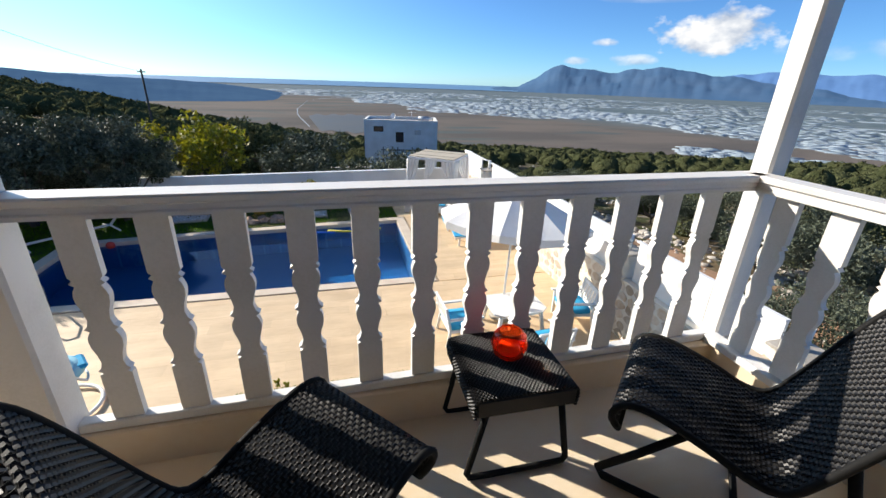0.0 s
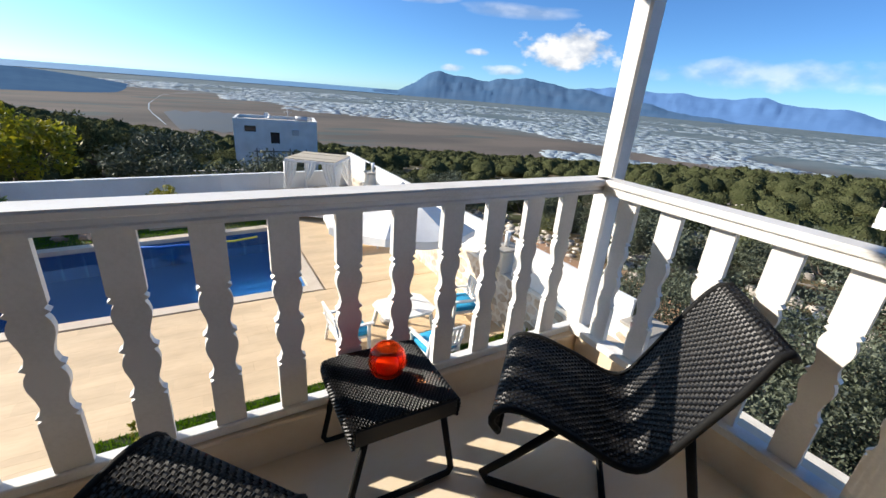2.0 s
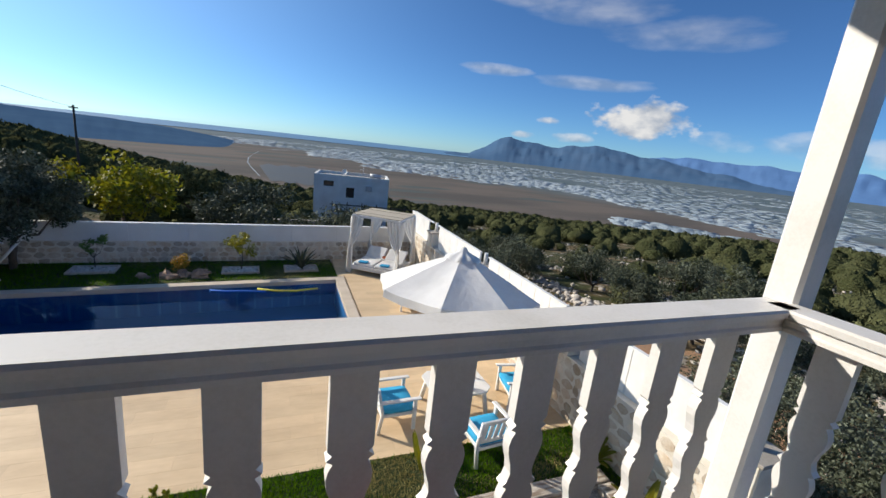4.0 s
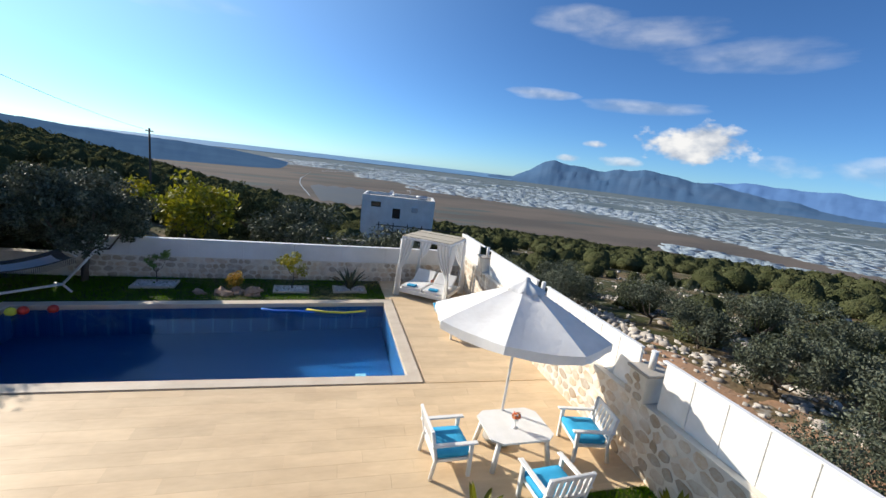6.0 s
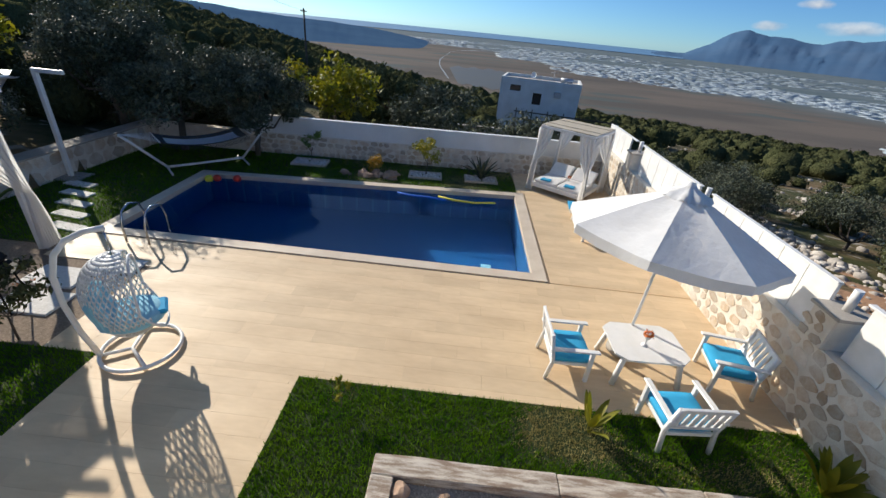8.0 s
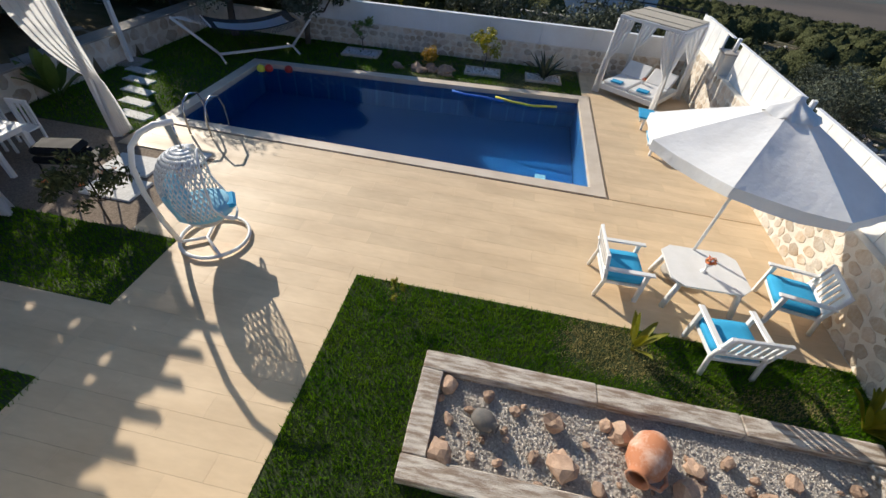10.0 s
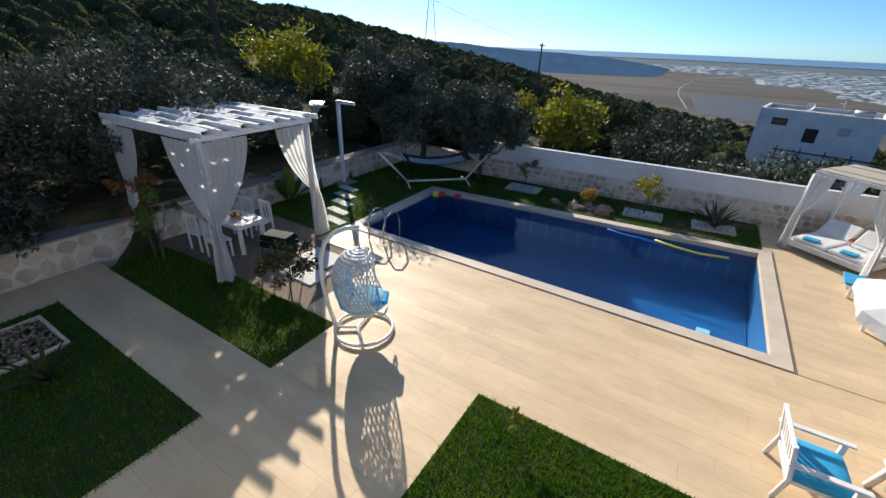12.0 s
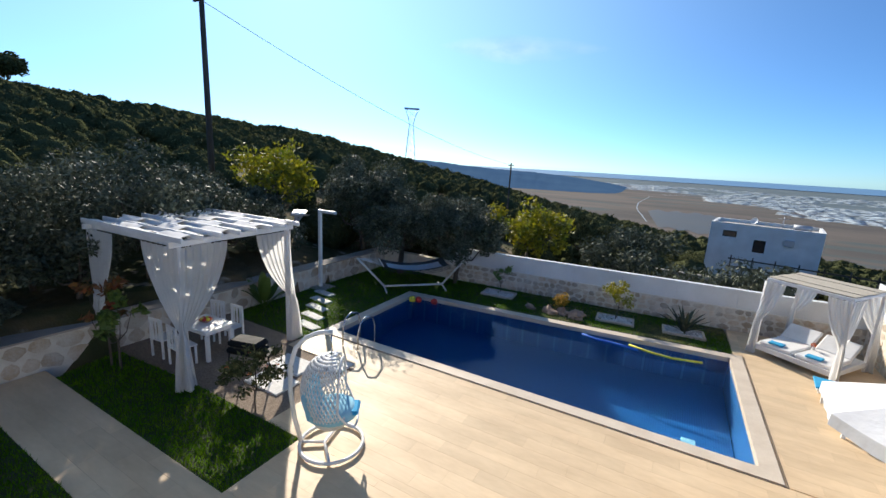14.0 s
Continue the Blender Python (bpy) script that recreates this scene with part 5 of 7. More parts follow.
def build_umbrella():
    t = thing("garden_umbrella", "large white canvas parasol with a scalloped valance", "umbrella", pose(1.72, 6.04, 0.02, -3.6, 5.0, 12))
    part("pole", tubed([(0, 0, 0.05), (0, 0, 2.98)], 0.024, n=10), "white_paint", t)
    part("base", lathe([(0.0, 0.0), (0.27, 0.0), (0.27, 0.05), (0.24, 0.08), (0.05, 0.09), (0.04, 0.25), (0.0, 0.25)], 20), "concrete", t)
    R, n, rows = 1.58, 8, 6
    steps = 6
    for i in range(n):                       # one taut panel between each pair of ribs
        a0, a1 = 2 * math.pi * i / n, 2 * math.pi * (i + 1) / n
        panel, canopy, val = [], bmesh.new(), bmesh.new()
        for k in range(rows + 1):
            s = 0.06 + 0.94 * k / rows
            row = []
            for j in range(steps + 1):
                f = j / steps
                p = Vector((math.cos(a0), math.sin(a0), 0)).lerp(Vector((math.cos(a1), math.sin(a1), 0)), f) * R * s
                bow = math.sin(math.pi * f)
                z = 2.92 - 0.70 * s ** 1.1 - 0.045 * bow * s + 0.010 * bow * math.sin(9 * s + 2.1 * i + 5 * f)
                row.append(Vector((p.x * (1 - 0.03 * bow), p.y * (1 - 0.03 * bow), z)))
            panel.append(row)
        vs = [[canopy.verts.new(p) for p in row] for row in panel]
        for q, w in zip(vs, vs[1:]):
            for j in range(steps):
                canopy.faces.new((q[j], q[j + 1], w[j + 1], w[j])).smooth = True
        last = [val.verts.new(p) for p in panel[-1]]
        low = [val.verts.new((p.x * (1.0 - 0.012 * (j % 2)), p.y * (1.0 - 0.012 * (j % 2)), p.z - 0.13 - 0.022 * math.sin(math.pi * j / steps))) for j, p in enumerate(panel[-1])]
        for j in range(steps):
            val.faces.new((last[j], last[j + 1], low[j + 1], low[j])).smooth = True
        part("canopy_panel", canopy, "canvas", t)
        part("valance", val, "canvas", t)
    cap = lathe([(0.0, 0.19), (0.05, 0.175), (0.075, 0.12), (0.11, 0.09), (0.20, 0.04), (0.30, 0.0), (0.34, -0.06)], 32)
    for v in cap.verts:
        turn, far = math.atan2(v.co.y, v.co.x), v.co.xy.length / 0.34
        fold = math.cos(8 * turn) * 0.05 * far + 0.02 * math.sin(13 * turn)
        v.co = Vector((v.co.x * (1 + fold), v.co.y * (1 + fold), v.co.z + 2.85 + fold * 0.5))
    part("vent_cap", cap, "canvas", t, "gathered white cloth cap")
    for i in range(n):
        a = 2 * math.pi * i / n
        part("rib", tubed([(0.03 * math.cos(a), 0.03 * math.sin(a), 2.86), (R * math.cos(a) * 0.98, R * math.sin(a) * 0.98, 2.185)], 0.009, n=5), "white_paint", t)
    part("hub", lathe([(0.0, 2.80), (0.05, 2.80), (0.05, 2.88), (0.0, 2.88)], 10), "white_paint", t)


build_umbrella()


# ---- cloth ----
def curtain_bm(a, c, tie, foot, z_top, z_tie, rows=22, cols=34, pleats=7, foot_w=0.20, tie_w=0.06):
    """A tied-back curtain: hung between a and c, gathered at tie, falling to foot. Points in plan."""
    bm = bmesh.new()
    a, c, tie, foot = (Vector(p) for p in (a, c, tie, foot))
    along = (c - a).normalized()
    side = Vector((-along.y, along.x))
    grid = []
    for i in range(rows + 1):
        z = z_top * (1 - i / rows)
        row = []
        for j in range(cols + 1):
            u = j / cols
            if z >= z_tie:
                s = (z_top - z) / (z_top - z_tie)
                e = s ** 1.6
                pa, pc = a.lerp(tie - along * tie_w, e), c.lerp(tie + along * tie_w, e * (1 - 0.15 * math.sin(math.pi * s)))
                amp = 0.035 * (1 - 0.4 * s)
            else:
                s = (z_tie - z) / z_tie
                mid = tie.lerp(foot, s)
                w = tie_w + (foot_w - tie_w) * s ** 0.6
                pa, pc = mid - along * w, mid + along * w
                amp = 0.03 + 0.04 * s
            p = pa.lerp(pc, u) + side * amp * math.sin(2 * math.pi * pleats * u + 1.5 * math.sin(z * 2))
            row.append(bm.verts.new((p.x, p.y, z + 0.01)))
        grid.append(row)
    for q, w in zip(grid, grid[1:]):
        for j in range(cols):
            bm.faces.new((q[j], q[j + 1], w[j + 1], w[j])).smooth = True
    return bm


# ---- pergola ----
def build_pergola():
    t = thing("pergola", "white wooden pergola with cloth woven through its slats", "pergola", pose(-11.18, 5.82, 0, 0, 0, 3))
    hx, hy, top = 1.52, 1.34, 2.90
    for sx in (-1, 1):
        for sy in (-1, 1):
            part("post", boxed(sx * hx - 0.05, sx * hx + 0.05, sy * hy - 0.05, sy * hy + 0.05, -0.05, top, 0.006), "white_paint", t)
    for sx in (-1, 1):
        part("beam", boxed(sx * hx - 0.035, sx * hx + 0.035, -hy - 0.18, hy + 0.18, top + 0.002, top + 0.12, 0.005), "white_paint", t)
    for sy in (-1, 1):
        part("beam", boxed(-hx + 0.04, hx - 0.04, sy * hy - 0.03, sy * hy + 0.03, top + 0.004, top + 0.10, 0.005), "white_paint", t)
    n = 8
    for i in range(n):
        y = -hy - 0.1 + (2 * hy + 0.2) * i / (n - 1)
        part("slat", boxed(-hx - 0.2, hx + 0.32, y - 0.02, y + 0.02, top + 0.122, top + 0.225, 0.004), "white_paint", t)
    rng = np.random.RandomState(71)
    for k in range(4):
        x0 = -hx + 0.01 + k * 0.76
        bm = bmesh.new()
        prev = None
        for i in range(4 * (n - 1) + 1):
            y = -hy - 0.1 + (2 * hy + 0.2) * i / (4 * (n - 1))
            ph = math.pi * i / 4
            z = top + 0.175 + 0.038 * math.cos(ph + math.pi * (k % 2)) + rng.uniform(-0.006, 0.006)
            row = [bm.verts.new((x0 + 0.74 * j / 4, y, z + 0.012 * math.sin(j * 2 + i))) for j in range(5)]
            if prev:
                for j in range(4):
                    bm.faces.new((prev[j], prev[j + 1], row[j + 1], row[j])).smooth = True
            prev = row
        part("cloth_strip", bm, "roof_cloth", t)
    spec = [((hx, -hy), (hx, -hy + 1.05), (hx, -hy), (0, 1)), ((hx, hy), (hx, hy - 1.0), (hx, hy), (0, 1)),
            ((-hx, -hy), (-hx + 1.0, -hy), (-hx, -hy), (1, 0)), ((hx, -hy), (hx - 1.2, -hy), (hx, -hy), (1, 0)), ((-hx, hy), (-hx, hy - 0.8), (-hx, hy), (1, 0))]
    for a, c, tie, side in spec:
        off = Vector((0.07 if a[0] > 0 else -0.07, 0.07 if a[1] > 0 else -0.07))
        ob = part("curtain", curtain_bm(Vector(a) + off, Vector(c) + off, Vector(tie) + off * 1.2, Vector(tie) + off * 1.6, top - 0.02, 1.15), "sheer", t, "sheer white curtain tied to the post")
    return t


build_pergola()


def dining_chair(m):
    t = thing("dining_chair", "white painted wooden dining chair with a slatted back", "chair", m, "chairs round the pergola table")
    for x in (-0.19, 0.19):
        part("leg", boxed(x - 0.02, x + 0.02, 0.17, 0.21, 0, 0.43), "white_paint", t)
        part("leg", boxed(x - 0.02, x + 0.02, -0.21, -0.17, 0, 0.95), "white_paint", t)
    part("seat", boxed(-0.22, 0.22, -0.22, 0.23, 0.43, 0.46, 0.008), "white_paint", t)
    part("top_rail", boxed(-0.21, 0.21, -0.205, -0.175, 0.88, 0.96, 0.008), "white_paint", t)
    for x in (-0.11, 0.0, 0.11):
        part("back_slat", boxed(x - 0.025, x + 0.025, -0.197, -0.182, 0.46, 0.88), "white_paint", t)
    return t


def build_dining():
    t = thing("dining_table", "white painted square dining table under the pergola", "table", pose(-10.7, 5.65, -0.02, 0, 0, 4))
    part("tabletop", boxed(-0.52, 0.52, -0.38, 0.38, 0.71, 0.75, 0.008), "white_paint", t)
    part("apron", boxed(-0.45, 0.45, -0.31, 0.31, 0.62, 0.709), "white_paint", t)
    for sx in (-1, 1):
        for sy in (-1, 1):
            part("leg", boxed(sx * 0.44 - 0.04, sx * 0.44 + 0.04, sy * 0.30 - 0.04, sy * 0.30 + 0.04, 0.0, 0.619, 0.005), "white_paint", t)
    c = dining_chair(pose(-11.35, 6.2, -0.02, 0, 0, 195))
    copy_thing(c, pose(-10.72, 6.28, -0.02, 0, 0, 184))
    copy_thing(c, pose(-11.35, 5.05, -0.02, 0, 0, 6))
    copy_thing(c, pose(-10.6, 5.02, -0.02, 0, 0, -4))
    b = thing("fruit_bowl", "low bowl of red and yellow fruit on the dining table", "bowl", pose(-10.75, 5.68, 0.73))
    part("bowl", lathe([(0.0, 0.0), (0.07, 0.0), (0.14, 0.05), (0.155, 0.07), (0.14, 0.065), (0.06, 0.015)], 18), "terracotta", b)
    for i in range(6):
        a = i * 1.05
        bm = bmesh.new()
        bmesh.ops.create_icosphere(bm, subdivisions=2, radius=0.045, matrix=Matrix.Translation((0.075 * math.cos(a), 0.075 * math.sin(a), 0.08)))
        part("fruit", bm, "red_plastic" if i % 2 else "foam_yellow", b)


build_dining()


def build_grill():
    t = thing("barbecue_grill", "black covered charcoal barbecue on thin legs", "grill", pose(-8.78, 5.38, -0.02, 0, 0, 15))
    part("bowl", boxed(-0.38, 0.38, -0.24, 0.24, 0.66, 0.80, 0.05), "black_metal", t)
    lid = boxed(-0.37, 0.37, -0.23, 0.23, 0.802, 0.96, 0.07)
    part("lid", lid, "black_metal", t)
    for sx in (-1, 1):
        for sy in (-1, 1):
            part("leg", tubed([(sx * 0.36, sy * 0.24, 0), (sx * 0.30, sy * 0.2, 0.68)], 0.014, n=6), "black_metal", t)
    part("handle", tubed([(-0.12, -0.25, 0.86), (-0.1, -0.30, 0.87), (0.1, -0.30, 0.87), (0.12, -0.25, 0.86)], 0.011, n=6), "black_metal", t)
    part("side_shelf", boxed(0.40, 0.66, -0.2, 0.2, 0.74, 0.765), "black_metal", t)


build_grill()


# ---- hanging egg chair ----
def build_egg_chair():
    t = thing("hanging_egg_chair", "white rattan egg chair hanging from a round-based frame", "swing chair", pose(-5.90, 4.84, 0, 0, 0, 34))
    part("base_ring", tubed([(0.52 * math.cos(a * math.pi / 16), 0.52 * math.sin(a * math.pi / 16), 0.05) for a in range(32)], 0.03, n=8, closed=True), "white_paint", t)
    part("base_bar", tubed([(0.05, -0.5, 0.05), (-0.12, 0.0, 0.05), (0.05, 0.5, 0.05)], 0.026, n=8), "white_paint", t)
    part("base_bar", tubed([(-0.50, 0.0, 0.06), (-0.12, 0.0, 0.05)], 0.026, n=8), "white_paint", t)
    arc = [(-0.50, 0, 0.06), (-0.60, 0, 0.5), (-0.66, 0, 1.0), (-0.65, 0, 1.45), (-0.56, 0, 1.75), (-0.40, 0, 1.93), (-0.20, 0, 2.02), (0.02, 0, 2.04)]
    part("mast", tubed(arc, 0.038, n=10), "white_paint", t)
    part("chain", tubed([(0.0, 0, 2.02), (0.0, 0, 1.62)], 0.012, n=6), "steel", t)
    ax, ay, az, cz = 0.50, 0.50, 0.66, 0.99

    def inside(p):
        return p[0] * 0.85 + max(0.0, p[2] - cz) * 0.10 < 0.16 + 0.32 * max(0.0, (cz - 0.12 - p[2])) / 0.5

    nu, nv = 44, 25

    def node(i, j):
        th = -math.pi / 2 + math.pi * (j + 0.5) / nv
        ph = 2 * math.pi * (i + 0.5 * (j % 2)) / nu
        w = math.cos(th) * (1.0 + 0.12 * math.sin(th - 0.4))
        return (ax * w * math.cos(ph), ay * w * math.sin(ph), cz + az * math.sin(th))

    bm = bmesh.new()
    for j in range(nv - 1):
        for i in range(nu):
            p = node(i, j)
            for di in ((0, 1) if j % 2 else (-1, 0)):
                q = node(i + di, j + 1)
                if inside(p) and inside(q):
                    tube(bm, [p, q], 0.0105, 4)
    part("basket", bm, "white_rattan", t, "open diamond-woven white rattan basket")
    rim = []
    for k in range(36):
        a = 2 * math.pi * k / 36
        y, z = 0.465 * math.cos(a), cz + 0.58 * math.sin(a)
        z_rel = (cz - 0.12 - z)
        rim.append((0.17 + 0.28 * max(0.0, z_rel) / 0.5 - 0.02 * max(0, z - cz), y * (1.0 if z < cz else 0.92), max(z, 0.48)))
    part("rim", tubed(rim, 0.018, n=7, closed=True), "white_rattan", t)
    cu = lathe([(0.0, -0.14), (0.26, -0.12), (0.41, 0.0), (0.39, 0.10), (0.30, 0.15), (0.0, 0.16)], 24)
    bmesh.ops.transform(cu, matrix=pose(0.02, 0, 0.62), verts=cu.verts)
    part("seat_cushion", cu, "pale_blue", t, "pale blue seat cushion")
    tw = boxed(0.18, 0.46, -0.2, 0.2, 0.66, 0.74, 0.035)
    part("folded_towel", tw, "cushion", t, "bright blue folded towel")
    part("back_cushion", boxed(-0.08, 0.08, -0.37, 0.37, -0.26, 0.30, 0.07, pose(-0.29, 0, 0.86, 0, -12)), "pale_blue", t)


build_egg_chair()


# ---- hammock ----
def build_hammock():
    L, R = Vector((-10.38, 12.15, 0)), Vector((-8.84, 13.77, 0))
    d = (R - L).normalized()
    s = Vector((-d.y, d.x, 0))
    t = thing("hammock", "dark net hammock with a white blanket on a white frame", "hammock")
    part("base_beam", tubed([L + Vector((0, 0, 0.12)), R + Vector((0, 0, 0.12))], 0.04, n=8), "white_paint", t)
    tl, tr = L - d * 1.0 + Vector((0, 0, 1.20)), R + d * 1.0 + Vector((0, 0, 1.22))
    for p, q in ((L, tl), (R, tr)):
        part("arm", tubed([p + Vector((0, 0, 0.12)), q], 0.04, n=8), "white_paint", t)
        part("foot", tubed([p - s * 0.55 + Vector((0, 0, 0.03)), p + Vector((0, 0, 0.10)), p + s * 0.55 + Vector((0, 0, 0.03))], 0.03, n=8), "white_paint", t)
    a, c = tl.lerp(tr, 0.20) - Vector((0, 0, 0.16)), tl.lerp(tr, 0.80) - Vector((0, 0, 0.16))
    bed, cols, rows = bmesh.new(), 10, 20
    grid = []
    for i in range(rows + 1):
        u = i / rows
        m = a.lerp(c, u) - Vector((0, 0, 0.20 * 4 * u * (1 - u)))
        grid.append([bed.verts.new(m + s * (v / cols - 0.5) * 1.15 - Vector((0, 0, 0.12 * (1 - (2 * v / cols - 1) ** 2)))) for v in range(cols + 1)])
    for q, w in zip(grid, grid[1:]):
        for v in range(cols):
            bed.faces.new((q[v], q[v + 1], w[v + 1], w[v])).smooth = True
    spots = [[v.co.copy() for v in g] for g in grid]
    part("bed", bed, "net", t, "dark open-weave hammock net")
    bl = bmesh.new()
    rows2 = [[bl.verts.new(g[v] + Vector((0, 0, 0.03))) for v in range(2, 9)] for g in spots[2:19]]
    for q, w in zip(rows2, rows2[1:]):
        for v in range(6):
            bl.faces.new((q[v], q[v + 1], w[v + 1], w[v])).smooth = True
    part("blanket", bl, "canvas", t, "white blanket along the hammock")
    for m, tip in ((a, tl), (c, tr)):
        bar = part("spreader_bar", tubed([m - s * 0.6, m + s * 0.6], 0.022, n=8), "white_paint", t)
        for v in range(9):
            part("cord", tubed([m + s * (v / 8 - 0.5) * 1.15, tip], 0.006, n=4), "white_rattan", bar)
    fr = bmesh.new()
    for v in (0, cols):
        for i in range(rows):
            p, q = a.lerp(c, i / rows), a.lerp(c, (i + 1) / rows)
            z = 0.20 * 4 * (i / rows) * (1 - i / rows)
            for k in range(3):
                e = p.lerp(q, k / 3) + s * (v / cols - 0.5) * 1.17 - Vector((0, 0, z))
                tube(fr, [e, e - Vector((0, 0, 0.16))], 0.008, 3)
    tagged(part("fringe", fr, "net", t), kind="stuff")


build_hammock()


# ---- daybed ----
def build_daybed():
    t = thing("canopy_daybed", "white canopy daybed with sheer curtains and a reed roof", "daybed", pose(2.27, 14.27, 0, 0, 0, -35.5))
    hx, hy, top = 0.88, 0.84, 2.17
    for sx in (-1, 1):
        for sy in (-1, 1):
            part("post", boxed(sx * hx - 0.035, sx * hx + 0.035, sy * hy - 0.035, sy * hy + 0.035, 0, top, 0.005), "white_paint", t)
    for sy in (-1, 1):
        part("top_beam", boxed(-hx + 0.04, hx - 0.04, sy * hy - 0.025, sy * hy + 0.025, top - 0.08, top, 0.004), "white_paint", t)
        part("side_board", boxed(-hx + 0.04, hx - 0.04, sy * hy - 0.02, sy * hy + 0.02, 0.14, 0.28, 0.004), "white_paint", t)
    for sx in (-1, 1):
        part("top_beam", boxed(sx * hx - 0.025, sx * hx + 0.025, -hy + 0.04, hy - 0.04, top - 0.08, top, 0.004), "white_paint", t)
        part("side_board", boxed(sx * hx - 0.02, sx * hx + 0.02, -hy + 0.04, hy - 0.04, 0.14, 0.28, 0.004), "white_paint", t)
    part("platform", boxed(-hx + 0.04, hx - 0.04, -hy + 0.04, hy - 0.04, 0.22, 0.27), "white_paint", t)
    for k in range(4):
        y = -hy + (2 * hy) * k / 4
        cn = bmesh.new()
        box(cn, -hx - 0.03, hx + 0.03, y + 0.02, y + 2 * hy / 4 - 0.015, top + 0.012 + 0.01 * (k % 2), top + 0.03 + 0.01 * (k % 2))
        part("canopy_panel", cn, "canopy_cloth", t, "beige reed canopy panel")
    for sx in (-0.42, 0.42):
        bm = boxed(sx - 0.39, sx + 0.39, -0.80, 0.26, 0.275, 0.39, 0.03)
        part("mattress", bm, "canvas", t, "white mattress")
        part("headrest", boxed(-0.38, 0.38, -0.3, 0.3, -0.05, 0.05, 0.03, pose(sx, 0.46, 0.53, 35)), "canvas", t, "raised white mattress end")
    for a, c, p in (((-hx, -hy), (-hx + 0.5, -hy), (-hx, -hy)), ((hx, -hy), (hx - 0.5, -hy), (hx, -hy)), ((-hx, hy), (-hx + 0.55, hy), (-hx, hy)), ((hx, hy), (hx - 0.55, hy), (hx, hy)), ((hx, -hy), (hx, -hy + 0.6), (hx, -hy))):
        off = Vector((0.05 if a[0] > 0 else -0.05, 0.05 if a[1] > 0 else -0.05))
        part("curtain", curtain_bm(Vector(a) + off, Vector(c) + off, Vector(p) + off * 1.2, Vector(p) + off * 1.3, top - 0.09, 0.95, rows=14, cols=20, pleats=4, foot_w=0.10), "sheer", t, "sheer white tied curtain")
    for x in (-0.45, 0.4):
        tw = solid("folded_towel", boxed(-0.17, 0.17, -0.12, 0.12, 0, 0.05, 0.015), "cushion", "folded bright blue towel on the daybed", "towel", group="blue towels")
        tw.matrix_basis = pose(2.27, 14.27, 0.39, 0, 0, -35.5) @ pose(x, -0.66, 0.002, 0, 0, 8)
    v = thing("flower_bouquet", "small red flowers on the daybed", "flowers", pose(2.33, 14.20, 0.40))
    rng = np.random.RandomState(81)
    V, F = leaf_quads(rng, [(0, 0, 0.13)], np.array([0.07]), 60, 0.03)
    part("petals", raw("petals", V, F, "red_flower"), "red_flower", v)
    part("vase", lathe([(0.0, 0.0), (0.04, 0.0), (0.03, 0.04), (0.035, 0.1)], 12), "white_paint", v)


build_daybed()


def sun_lounger(m):
    t = thing("sun_lounger", "white sun lounger with a blue towel folded over it", "lounger", m, "loungers along the wall")
    part("frame", boxed(-0.95, 0.35, -0.32, 0.32, 0.26, 0.32, 0.02), "white_paint", t)
    part("backrest", boxed(-0.02, 0.62, -0.31, 0.31, -0.03, 0.03, 0.02, pose(0.36, 0, 0.30, 0, -38)), "white_paint", t)
    for x in (-0.8, 0.2):
        for y in (-0.27, 0.27):
            part("leg", boxed(x - 0.03, x + 0.03, y - 0.03, y + 0.03, 0, 0.26), "white_paint", t)
    part("towel", boxed(-0.97, -0.55, -0.33, 0.33, 0.322, 0.36, 0.012), "cushion", t, "bright blue towel")
    part("cushion", boxed(-0.54, 0.34, -0.30, 0.30, 0.322, 0.37, 0.015), "canvas", t)
    return t


lounger = sun_lounger(pose(2.86, 11.9, 0, 0, 0, -8))
copy_thing(lounger, pose(2.84, 10.5, 0, 0, 0, -6))


